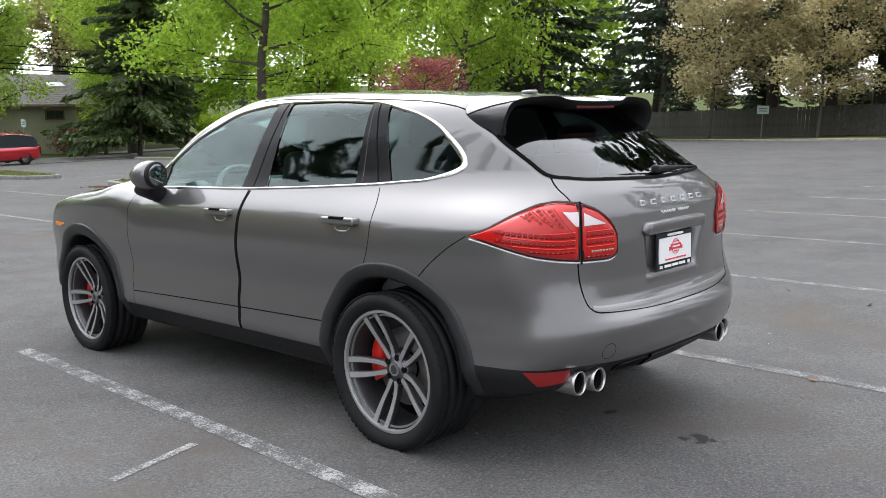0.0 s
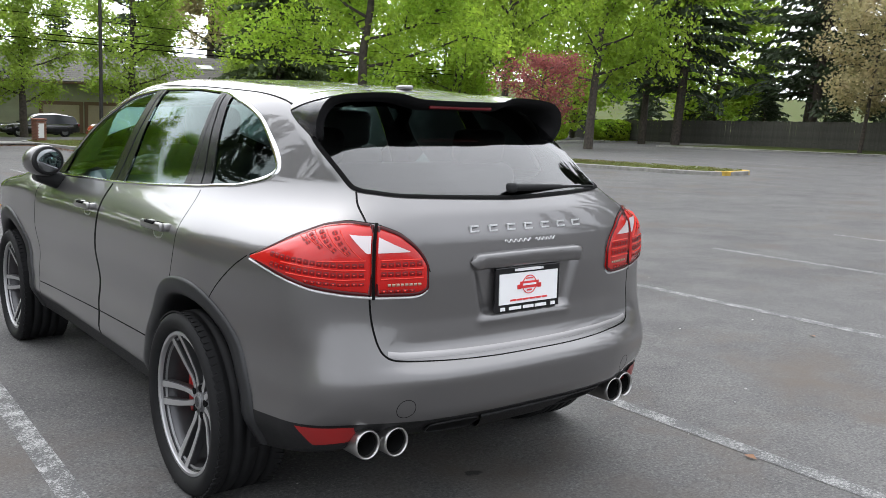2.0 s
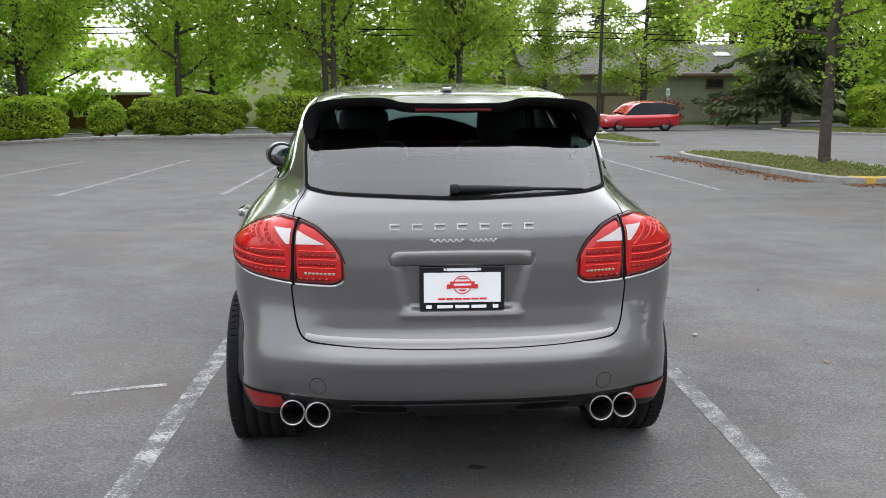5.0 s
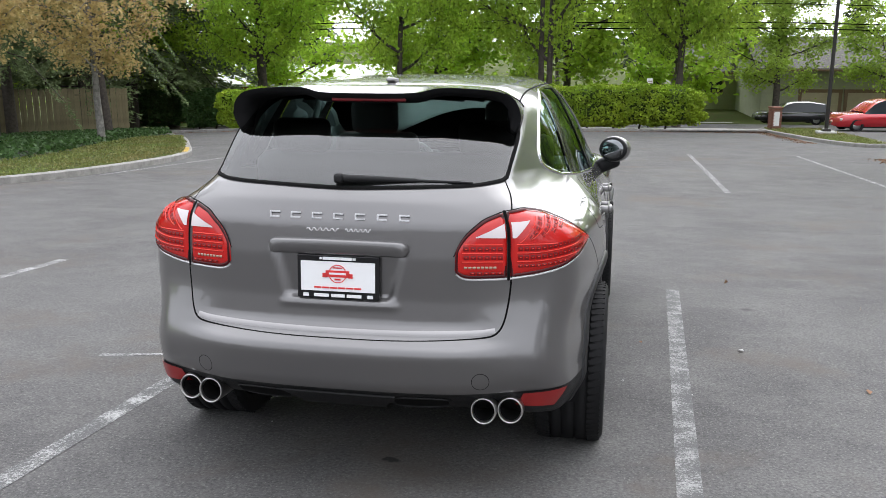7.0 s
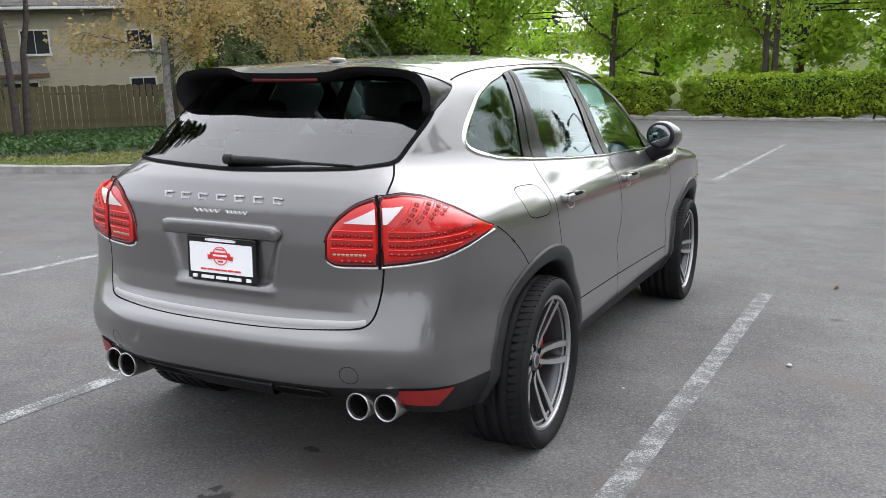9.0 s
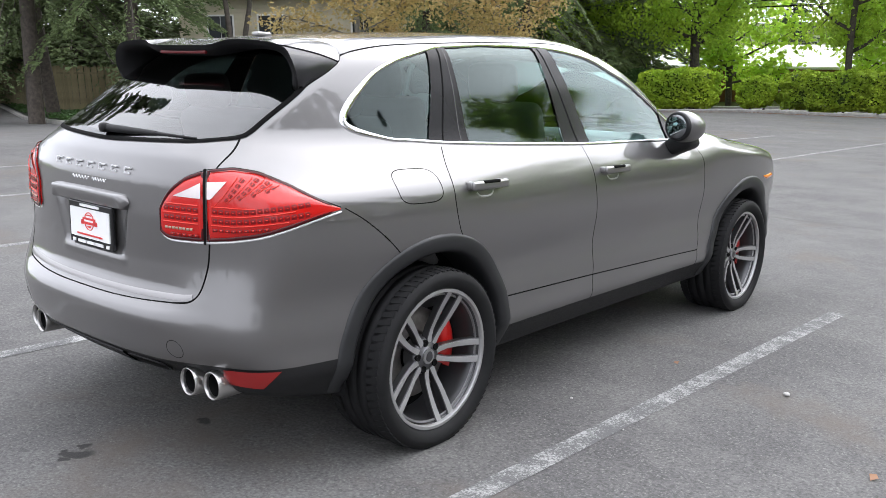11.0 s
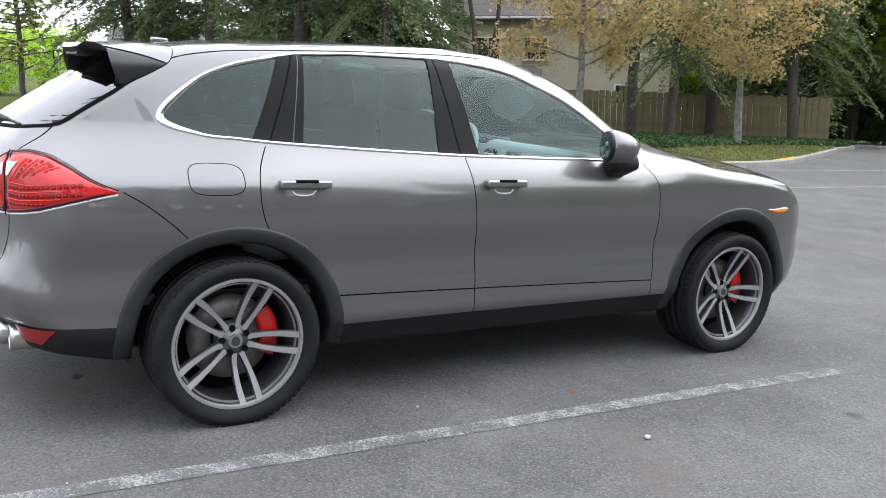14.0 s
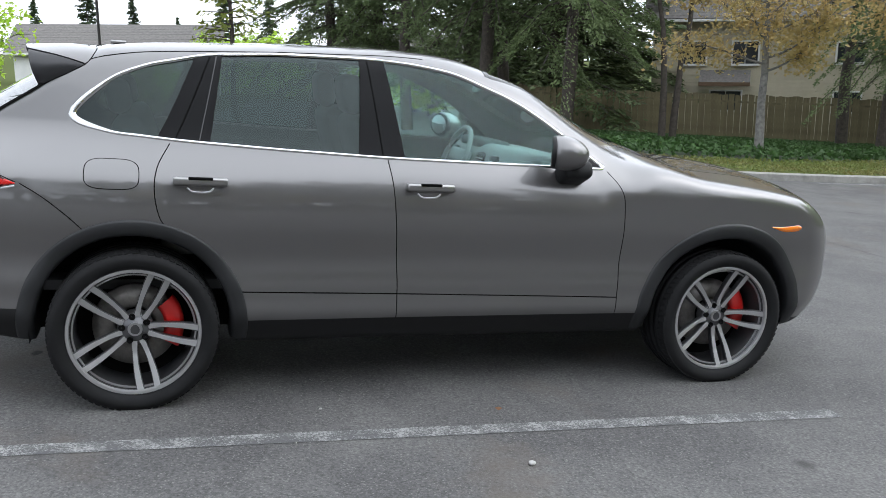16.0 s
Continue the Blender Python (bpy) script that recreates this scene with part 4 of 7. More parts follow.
    low_edge = edge_line + (0, 0.004, -0.012)
    glass_line = spline([(0.53, -0.36, 1.34), (0.53, -0.32, 1.40), (0.5, -0.27, 1.45), (0.3, -0.27, 1.475), (0.1, -0.27, 1.475), (-0.1, -0.27, 1.475), (-0.3, -0.27, 1.475), (-0.5, -0.27, 1.45), (-0.53, -0.32, 1.40), (-0.53, -0.36, 1.34)], 121)
    patch("spoiler_underside", [edge_line + out * 0.003, low_edge, in_line * 0.4 + low_edge * 0.6 + (0, 0, -0.004), in_line, glass_line], UNDERSIDE, tailgate, "matte black spoiler underside")
    ribbon("spoiler_gap", root_line, 0.006, 0.002, GAP_AND_SHADE, tailgate, steps=3, sink=0)
    part("brake_lamp", box_bm((0, -0.476, 1.458), (0.30, 0.012, 0.018), pose(0, 0, 0, -14), 0.004), BRAKE_RED, tailgate, "high red brake lamp")
    # wiper
    w0, w1 = on_rear([(-0.02, 1.158)], 0.020)[0], on_rear([(0.46, 1.158)], 0.008)[0]
    wm = (w0 * 0.42 + w1 * 0.58)
    v, fcs = tube([w0, w0 * 0.8 + w1 * 0.2, wm], [0.015, 0.014, 0.009], 10)
    arm = mesh_object("wiper_arm", v, fcs, BLACK_TRIM, tailgate, "black rear wiper arm")
    v, fcs = tube([wm, w1], [0.007, 0.004], 6)
    mesh_object("wiper_blade", v, fcs, BLACK_TRIM, arm)
    part("wiper_pivot", box_bm(w0 + (0, -0.005, 0.0), (0.036, 0.036, 0.036), bevel=0.012, seg=3), BLACK_TRIM, arm, smooth=True)
    # tailgate grip, number plate in its frame, badges
    rows = []
    for k, (dz, off) in enumerate(((0.030, 0.0), (0.027, 0.024), (0.020, 0.030), (-0.020, 0.034), (-0.027, 0.028), (-0.028, 0.0))):
        u = np.linspace(-1, 1, 40)
        b = on_rear(np.c_[u * 0.262, 0.937 + dz * (1 - np.abs(u) ** 30) - 0.004 * u * u])
        b[:, 1] -= off * (1 - np.abs(u) ** 30)
        rows.append(b)
    patch("tailgate_grip", rows, PAINT, tailgate, "grey painted grip bar over the plate")
    py = on_rear([(0, 0.83)])[0][1] - 0.016
    plate = part("plate_frame", box_bm((0, py, 0.826), (0.306, 0.014, 0.158), bevel=0.004), BLACK_GLOSS, tailgate, "black plate frame with pale bars of print")
    part("plate_insert", box_bm((0, py - 0.0085, 0.828), (0.276, 0.004, 0.108)), WHITE, plate, "white paper plate with a red emblem")
    bars = [(0, 0.893, 0.11, 0.010, WHITE), (-0.062, 0.758, 0.056, 0.011, WHITE), (0.0, 0.758, 0.05, 0.011, WHITE), (0.06, 0.758, 0.054, 0.011, WHITE), (-0.12, 0.758, 0.02, 0.012, WHITE), (0.12, 0.758, 0.02, 0.012, WHITE), (-0.062, 0.893, 0.010, 0.008, WHITE), (0.062, 0.893, 0.010, 0.008, WHITE)]
    bars += [(-0.075 + 0.030 * k, 0.787, 0.026, 0.006, RED_PRINT) for k in range(6)]
    bars += [(0, 0.838, 0.088, 0.024, RED_PRINT), (-0.048, 0.832, 0.016, 0.016, RED_PRINT), (0.048, 0.832, 0.016, 0.016, RED_PRINT), (0, 0.818, 0.022, 0.006, RED_PRINT), (0, 0.860, 0.034, 0.004, RED_PRINT)]
    for bx, bz, bw, bh, mat in bars:
        part("plate_print", box_bm((bx, py - 0.0085 - (0.003 if mat is RED_PRINT else 0), bz), (bw, 0.003, bh)), mat, plate)
    part("plate_print", box_bm((0, py - 0.0125, 0.839), (0.062, 0.002, 0.007)), WHITE, plate)
    v, fcs = lathe([(0, 0.0335), (0.002, 0.0335), (0.002, 0.0305), (0, 0.0305)], 32)
    v = np.c_[v[:, 1], py - 0.0105 - v[:, 0], v[:, 2] + 0.838]
    mesh_object("plate_emblem_ring", v, fcs, RED_PRINT, plate, smooth=False)
    for s in (-1, 1):
        loop = [(s * 0.522 + 0.030 * np.cos(a), 0.478 + 0.030 * np.sin(a)) for a in np.linspace(0, 2 * np.pi, 28, endpoint=False)]
        ribbon("tow_eye_cap", on_rear(loop), 0.0022, 0.0006, GAP_AND_SHADE, rear_bumper, closed=True, steps=3, sink=0)
    for k in range(7):
        bx = -0.24 + 0.08 * k
        c = on_rear([(bx, 1.045)])[0]
        bm = bmesh.new()
        for dz in (0.0085, -0.0085):
            add_box(bm, (bx, c[1] - 0.003 + 0.25 * dz, 1.045 + dz), (0.036, 0.006, 0.005))
        add_box(bm, (bx - 0.016, c[1] - 0.003, 1.045), (0.005, 0.006, 0.02))
        part("badge_bar", bm, BADGE, tailgate, "chrome lettering drawn as plain bars")
    for bx, bw in ((-0.055, 0.12), (0.075, 0.095)):
        q = on_rear(np.c_[np.linspace(bx - bw / 2, bx + bw / 2, 30), 0.997 + 0.006 * np.sin(np.linspace(0, 34, 30))])
        ribbon("badge_script", q, 0.0035, 0.002, BADGE, tailgate, label="chrome script drawn as a wavy bar")
    a = on_top([(0.0, -0.10)])[0]
    part("antenna", box_bm(a + (0, 0, 0.008), (0.042, 0.075, 0.018), bevel=0.008, seg=3), HANDLE, car, "silver roof aerial pod", smooth=True)
    rows = [on_top(np.c_[np.linspace(-0.62, 0.62, 30), np.full(30, 1.60 + 0.98 * k)], -0.006) for k in np.linspace(0, 1, 24)]
    patch("windscreen", rows, CLEAR, car, "clear windscreen", normals=True)
    for s in (-1, 1):
        q = on_top(spline([(s * 0.56, -0.25), (s * 0.575, 0.6), (s * 0.56, 1.3)], 40))
        ribbon("roof_seam", q, 0.008, 0.001, GAP_AND_SHADE, car, steps=3, sink=0)
    # black edge of the windscreen, scuttle below it, shut lines of the hood
    yy = np.linspace(1.63, 2.54, 30)
    for s in (-1, 1):
        ribbon("windscreen_edge", on_top(np.c_[s * (0.588 - 0.06 * (yy - 1.6)), yy]), 0.055, 0.002, BLACK_GLOSS, car, label="gloss black windscreen edge")
        yy2 = np.linspace(2.60, 3.52, 30)
        ribbon("hood_gap", on_top(np.c_[s * (0.66 - 0.1 * (yy2 - 2.5)), yy2]), 0.005, 0.001, GAP_AND_SHADE, car, steps=3, sink=0)
    ribbon("windscreen_edge", on_top(np.c_[np.linspace(-0.60, 0.60, 40), np.full(40, 1.625)]), 0.05, 0.002, BLACK_GLOSS, car, label="gloss black windscreen edge")
    ribbon("scuttle", on_top(np.c_[np.linspace(-0.62, 0.62, 40), 2.575 - 0.10 * np.linspace(-1, 1, 40) ** 2]), 0.085, 0.003, BLACK_TRIM, car, label="black plastic scuttle under the windscreen")
    # cabin
    for sx in (-0.38, 0.38):
        bm = bmesh.new()
        add_box(bm, (sx, 1.42, 0.70), (0.5, 0.52, 0.16), pose(0, 0, 0, 6), 0.06, 3)
        seat = part("front_seat", bm, LEATHER, car, "grey leather front seat", smooth=True)
        part("backrest", box_bm((sx, 1.10, 0.98), (0.48, 0.15, 0.62), pose(0, 0, 0, 14), 0.06, 3), LEATHER, seat, smooth=True)
        part("headrest", box_bm((sx, 0.985, 1.37), (0.27, 0.10, 0.19), pose(0, 0, 0, 8), 0.045, 3), LEATHER, seat, smooth=True)
    bm = box_bm((0, 0.35, 0.68), (1.3, 0.5, 0.16), None, 0.06, 3)
    bench = part("rear_bench", bm, LEATHER, car, smooth=True)
    part("bench_back", box_bm((0, 0.04, 0.95), (1.3, 0.15, 0.58), pose(0, 0, 0, 18), 0.06, 3), LEATHER, bench, smooth=True)
    for sx in (-0.42, 0.42):
        part("headrest", box_bm((sx, -0.08, 1.30), (0.26, 0.10, 0.15), pose(0, 0, 0, 10), 0.04, 3), LEATHER, bench, smooth=True)
    board = part("dashboard", box_bm((0, 2.12, 0.98), (1.42, 0.5, 0.24), pose(0, 0, 0, -6), 0.08, 3), LEATHER, car, "grey dashboard", smooth=True)
    part("instrument_cowl", box_bm((-0.38, 1.99, 1.10), (0.38, 0.2, 0.07), pose(0, 0, 0, -6), 0.03, 3), CABIN_DARK, board, "dark instrument cowl", smooth=True)
    for vx in (-0.6, -0.11, 0.11, 0.6):
        part("air_vent", box_bm((vx, 1.885, 1.035), (0.13, 0.05, 0.07), bevel=0.02), BLACK_TRIM, board, "black air vent", smooth=True)
        part("vent_trim", box_bm((vx, 1.862, 1.035), (0.10, 0.012, 0.008), bevel=0.003), SATIN, board)
    ang = np.linspace(0, 2 * np.pi, 32, endpoint=False)
    ring = np.c_[-0.38 + 0.185 * np.cos(ang), 1.80 + 0.07 * np.sin(ang), 1.02 + 0.17 * np.sin(ang)]
    v, fcs = tube(np.vstack([ring, ring[:1]]), 0.016, 8)
    wheel = mesh_object("steering_wheel", v, fcs, LEATHER, car, "grey steering wheel")
    part("wheel_hub", box_bm((-0.38, 1.83, 1.02), (0.3, 0.05, 0.09), pose(0, 0, 0, -22), 0.02), LEATHER, wheel, smooth=True)
    # the body sits a little high at the tail
    for ob in car.children_recursive:
        co = np.empty(len(ob.data.vertices) * 3)
        ob.data.vertices.foreach_get("co", co)
        co = co.reshape(-1, 3)
        co[:, 2] += 0.014 * np.clip(1 - co[:, 1] / 2.3, 0, 1.4) * np.clip((co[:, 2] - 0.3) / 0.25, 0, 1)
        ob.data.vertices.foreach_set("co", co.ravel())
        ob.data.update()
    for wy in (0, BASE):
        for s in (-1, 1):
            build_wheel(car, s, wy)
    return car


def build_wheel(car, s, wy):
    """Tyre with rim, ten paired spokes, disc and caliper; outer face towards s."""
    def place(v):
        v = np.asarray(v, float) * (s, 1, 1) + (s * 0.805, wy, WHEEL_Z)
        return v

    def flip(fcs):
        return [f[::-1] for f in fcs] if s < 0 else fcs

    R = 0.352
    prof = [(-0.12, 0.27), (-0.142, 0.30), (-0.145, 0.322), (-0.132, R - 0.008), (-0.118, R - 0.002)]
    for g in (-0.075, -0.026, 0.026, 0.075):
        prof += [(g - 0.006, R), (g - 0.005, R - 0.007), (g + 0.005, R - 0.007), (g + 0.006, R)]
    prof += [(0.118, R - 0.002), (0.132, R - 0.009), (0.143, 0.326), (0.145, 0.315), (0.138, 0.292), (0.126, 0.281), (0.118, 0.276), (0.10, 0.268)]
    v, fcs = lathe(prof, 96)
    v = place(v)
    v[:, 2] = np.maximum(v[:, 2], 0.0)
    tyre = mesh_object("wheel", v, flip(fcs), RUBBER, car, "black low-profile tyre on a dark alloy rim")
    # tread blocks of the shoulders
    bm = bmesh.new()
    for k in range(72):
        a = 2 * np.pi * k / 72
        for sx in (-1, 1):
            add_box(bm, place([[sx * 0.105, 0, 0]])[0], (0.052, 0.021, 0.006), Matrix.Rotation(a, 4, "X") @ Matrix.Translation((0, 0, R - 0.0028)) @ pose(0, 0, 0, 0, sx * 7, sx * 14))
    tagged(part("tread", bm, RUBBER, tyre), kind="stuff")
    v, fcs = lathe([(0.118, 0.268), (0.122, 0.277), (0.116, 0.281), (0.108, 0.279), (0.104, 0.266), (0.09, 0.255), (0.05, 0.246), (-0.10, 0.243)], 64)
    mesh_object("rim", place(v), flip(fcs), RIM_DARK, tyre, "grey alloy rim barrel")
    v, fcs = lathe([(0.110, 0.279), (0.118, 0.2795), (0.1225, 0.274), (0.1215, 0.266), (0.112, 0.262), (0.106, 0.262)], 64)
    mesh_object("rim_lip", place(v), flip(fcs), RIM_LIP, tyre, "machined rim lip")
    v, fcs = lathe([(0.1235, 0.2745), (0.1235, 0.2635), (0.117, 0.2610), (0.108, 0.2600)], 64)
    mesh_object("rim_face", place(v), flip(fcs), RIM_BRIGHT, tyre, "machined outer ring of the rim", smooth=False)
    v, fcs = lathe([(0.100, 0.2545), (0.101, 0.2475), (0.094, 0.2460)], 64)
    mesh_object("rim_step", place(v), flip(fcs), RIM_LIP, tyre, "inner step of the rim", smooth=False)
    for k in range(5):
        for side in (-1, 1):
            a = 2 * np.pi * k / 5 + radians(67)
            r = np.linspace(0.055, 0.268, 9)
            mid = a + side * np.interp(r, [0.055, 0.27], [0.27, 0.130])
            wide = np.interp(r, [0.055, 0.12, 0.27], [0.014, 0.0108, 0.0165])
            depth = np.interp(r, [0.055, 0.1, 0.2, 0.27], [0.060, 0.062, 0.090, 0.112])
            rows = []
            for off, dx in ((-1, -0.030), (-1, -0.002), (-0.8, 0.0), (0.8, 0.0), (1, -0.002), (1, -0.030)):
                y0, z0 = r * np.cos(mid) - off * wide * np.sin(mid), r * np.sin(mid) + off * wide * np.cos(mid)
                rows.append(np.c_[depth + dx, y0, z0])
            spoke = mesh_object("spoke", place(np.array(rows).reshape(-1, 3)), grid_faces(6, 9), RIM_DARK, tyre, smooth=False)
            rows = []
            for off in (-0.82, 0.82):
                y0, z0 = r * np.cos(mid) - off * wide * np.sin(mid), r * np.sin(mid) + off * wide * np.cos(mid)
                rows.append(np.c_[depth + 0.0012, y0, z0])
            mesh_object("spoke_face", place(np.array(rows).reshape(-1, 3)), grid_faces(2, 9), RIM_BRIGHT, tyre, "machined spoke face", smooth=False)
    v, fcs = lathe([(0.0, 0.075), (0.045, 0.074), (0.058, 0.066), (0.059, 0.036), (0.063, 0.034), (0.066, 0.028), (0.067, 0.0)], 30)
    mesh_object("wheel_hub", place(v), flip(fcs), RIM_GREY, tyre)
    v, fcs = lathe([(0.066, 0.031), (0.0695, 0.030), (0.070, 0.028), (0.070, 0.0)], 24)
    mesh_object("hub_cap", place(v), flip(fcs), SATIN, tyre, "silver hub cap", smooth=False)
    v = np.array([(0.0712, 0.019 * np.cos(a) * (1 - 0.15 * np.sin(a)), 0.021 * np.sin(a)) for a in np.linspace(0, 2 * np.pi, 16, endpoint=False)])
    mesh_object("hub_badge", place(v), flip([tuple(range(16))]), RIM_DARK, tyre, "small dark badge", smooth=False)
    for k in range(5):
        a = 2 * np.pi * (k + 0.5) / 5 + radians(67)
        v, fcs = lathe([(0.047, 0.014), (0.0635, 0.014), (0.0625, 0.010), (0.058, 0.0)], 12)
        mesh_object("lug_bolt", place(v + (0, 0.055 * np.cos(a), 0.055 * np.sin(a))), flip(fcs), GAP_AND_SHADE, tyre)
    v, fcs = lathe([(-0.04, 0.07), (-0.008, 0.08), (-0.004, 0.09), (-0.004, 0.178), (-0.034, 0.18)], 48)
    mesh_object("brake_disc", place(v), flip(fcs), DISC, tyre, "worn steel brake disc")
    a = np.linspace(radians(-28), radians(42), 12)
    rows = []
    for dx, r in ((-0.02, 0.205), (0.018, 0.203), (0.028, 0.19), (0.028, 0.14), (0.016, 0.122), (-0.02, 0.12)):
        rows.append(np.c_[np.full(12, dx), r * np.cos(a), r * np.sin(a)])
    bm_v = np.array(rows).reshape(-1, 3)
    mesh_object("brake_caliper", place(bm_v), grid_faces(6, 12), CALIPER, tyre, "red brake caliper")
    # black disc added behind the brake in place of the wheel's inner shade
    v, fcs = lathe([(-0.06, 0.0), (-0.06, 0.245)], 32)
    mesh_object("wheel_back", place(v), fcs, GAP_AND_SHADE, tyre)


build_car().matrix_world = SLOPE

# ---- materials of the surroundings ----
CONCRETE = material("weathered_concrete", (0.30, 0.29, 0.27), 0.85, noise_scale=5, dark=0.6, bump=0.4, bump_scale=40)
PALE_WALK = material("pale_pavement", (0.42, 0.41, 0.39), 0.85, noise_scale=1.5, dark=0.75)
YELLOW_KERB = material("yellow_kerb_paint", (0.55, 0.36, 0.05), 0.7, noise_scale=7, dark=0.55, bump=0.3)
GRASS_SOIL = material("lawn_ground", (0.06, 0.095, 0.025), 1.0, noise_scale=3, second=(0.08, 0.075, 0.035), spec=0.03)
BARK_MULCH = material("bark_mulch", (0.075, 0.045, 0.028), 0.95, noise_scale=12, dark=0.5, bump=0.8, bump_scale=30)
IVY_SOIL = material("ivy_ground", (0.022, 0.035, 0.014), 0.95, noise_scale=6, dark=0.5)
BARK = material("grey_brown_bark", (0.085, 0.07, 0.058), 0.9, noise_scale=9, dark=0.45, bump=0.8, bump_scale=25)
PALE_BARK = material("pale_lichen_bark", (0.26, 0.25, 0.23), 0.9, noise_scale=8, dark=0.4, bump=0.6, bump_scale=25)
MAPLE = leaf_material("spring_maple_leaf", (0.43, 0.57, 0.07), 0.45, 0.6, second=(0.28, 0.45, 0.05))
MAPLE_FRESH = leaf_material("fresh_maple_leaf", (0.42, 0.57, 0.065), 0.45, 0.6, second=(0.30, 0.47, 0.055))
MAPLE_COOL = leaf_material("cool_green_leaf", (0.35, 0.48, 0.08), 0.4, 0.55)
TAN_LEAF = leaf_material("copper_tan_leaf", (0.56, 0.47, 0.26), 0.4, 0.5, second=(0.45, 0.42, 0.21))
ORANGE_LEAF = leaf_material("orange_tan_leaf", (0.54, 0.40, 0.18), 0.4, 0.5, second=(0.43, 0.36, 0.155))
PLUM_LEAF = leaf_material("plum_leaf", (0.30, 0.095, 0.085), 0.4, 0.4)
HEDGE_LEAF = leaf_material("laurel_hedge_leaf", (0.43, 0.56, 0.05), 0.5, 0.45, second=(0.25, 0.40, 0.035))
IVY_LEAF = leaf_material("ivy_leaf", (0.055, 0.115, 0.03), 0.5, 0.3)
GRASS_LEAF = leaf_material("grass_blade", (0.13, 0.18, 0.04), 0.4, 0.3, second=(0.17, 0.15, 0.055))
FIR = leaf_material("fir_needles", (0.065, 0.095, 0.045), 0.5, 0.3)
WEST_NEEDLE = leaf_material("hanging_needles", (0.15, 0.20, 0.085), 0.5, 0.4)
CEDAR = leaf_material("cedar_sprays", (0.075, 0.11, 0.035), 0.45, 0.3)
LARCH = leaf_material("larch_needles", (0.20, 0.24, 0.05), 0.3, 0.3)
HEDGE_SHADE = material("hedge_shade", (0.035, 0.06, 0.009), 0.95)
# darker copy of the fence wood, with the firs' shade in its colour
FENCE_SHADED = material("shaded_fence_wood", (0.070, 0.068, 0.058), 0.9, noise_scale=4, dark=0.6, vary=0.25, bump=0.4, bump_scale=30)
FENCE_WOOD = material("weathered_fence_wood", (0.19, 0.16, 0.09), 0.9, noise_scale=4, dark=0.6, vary=0.25, bump=0.4, bump_scale=30)
SIDING = material("sage_green_siding", (0.33, 0.34, 0.24), 0.8, noise_scale=1.2, dark=0.88, vary=0.04)
CREAM = material("cream_siding", (0.52, 0.47, 0.35), 0.8, noise_scale=1.2, dark=0.9, vary=0.04)
ROOFING = material("grey_shingle", (0.15, 0.14, 0.13), 0.9, noise_scale=7, dark=0.6, vary=0.1)
DOOR_TAN = material("tan_garage_door", (0.42, 0.36, 0.25), 0.7, noise_scale=2, dark=0.9)
BROWN_TRIM = material("brown_trim", (0.16, 0.10, 0.06), 0.7)
WINDOW_DARK = material("dark_window_pane", (0.03, 0.035, 0.04), 0.06)
WHITE_PAINT = material("white_paint", (0.75, 0.75, 0.73), 0.6, noise_scale=2, dark=0.9)
BRICK = material("red_brown_brick", (0.25, 0.11, 0.075), 0.85, noise_scale=14, dark=0.6, bump=0.4)
POLE_METAL = material("dark_bronze_pole", (0.03, 0.027, 0.025), 0.5, 0.3)
RED_CAR = material("red_car_paint", (0.42, 0.012, 0.02), 0.25, 0.2, coat=1.0)
BLACK_CAR = material("black_car_paint", (0.02, 0.02, 0.022), 0.25, 0.2, coat=1.0)
ROOF_WHITE = material("pale_flat_roof", (0.7, 0.7, 0.7), 0.7, noise_scale=1, dark=0.85)
SIGN_GREEN = material("pale_green_sign", (0.35, 0.48, 0.42), 0.5)

EDGE = 62.0
rng = np.random.default_rng(7)


def ground_z(y, x=0.0):
    """The lot's fall along +y; west of the verge the ground dips towards the fence."""
    return -np.sin(FALL) * np.clip(y, -60, EDGE) - 0.045 * np.clip(-13 - np.asarray(x, float), 0, 22)


def lie(P):
    """Points given on the lot's own level, laid onto the falling ground."""
    P = np.asarray(P, float)
    return np.c_[P[:, 0], P[:, 1] * np.where(np.abs(P[:, 1]) < EDGE, np.cos(FALL), 1), P[:, 2] + ground_z(P[:, 1], P[:, 0])]


def spot(x, y, up=0.0):
    return Vector((x, y * math.cos(FALL), float(ground_z(y, x)) + up))


def street(x, off):
    return 39.4 + 0.2 * x + off


def sheet(name, pts, z, mat, label="", category="ground", kind="structure"):
    V, F = [], []
    for lo, hi in ((-1e4, -35), (-35, -13), (-13, 1e4)):
        q = [tuple(p) for p in pts]
        for edge, side in ((lo, 1), (hi, -1)):
            out = []
            for a, b in zip(q, q[1:] + q[:1]):
                da, db = (a[0] - edge) * side, (b[0] - edge) * side
                if da >= 0:
                    out.append(a)
                if (da > 0 > db) or (da < 0 < db):
                    k = da / (da - db)
                    out.append((edge, a[1] + k * (b[1] - a[1])))
            q = out
        if len(q) > 2:
            F.append(tuple(range(len(V), len(V) + len(q))))
            V += [(a, b, z) for a, b in q]
    ob = mesh_object(name, lie(V), F, mat, None, label, smooth=False)
    return tagged(ob, label, category, kind=kind)


# ---- ground: one sheet to the horizon, asphalt lot on it ----
xs = np.array([-1500.0, -200, -60, -35, -13, 60, 200, 1500])
ys = np.array([-1500.0, -60, -20, 20, EDGE - 0.01, EDGE + 10, 200, 1500])
gx, gy = np.meshgrid(xs, ys, indexing="ij")
tagged(mesh_object("ground", lie(np.c_[gx.ravel(), gy.ravel(), np.full(gx.size, -0.006)]), grid_faces(len(xs), len(ys)), GRASS_SOIL, None, smooth=False), "grass and earth reaching to the horizon", "ground", kind="structure")
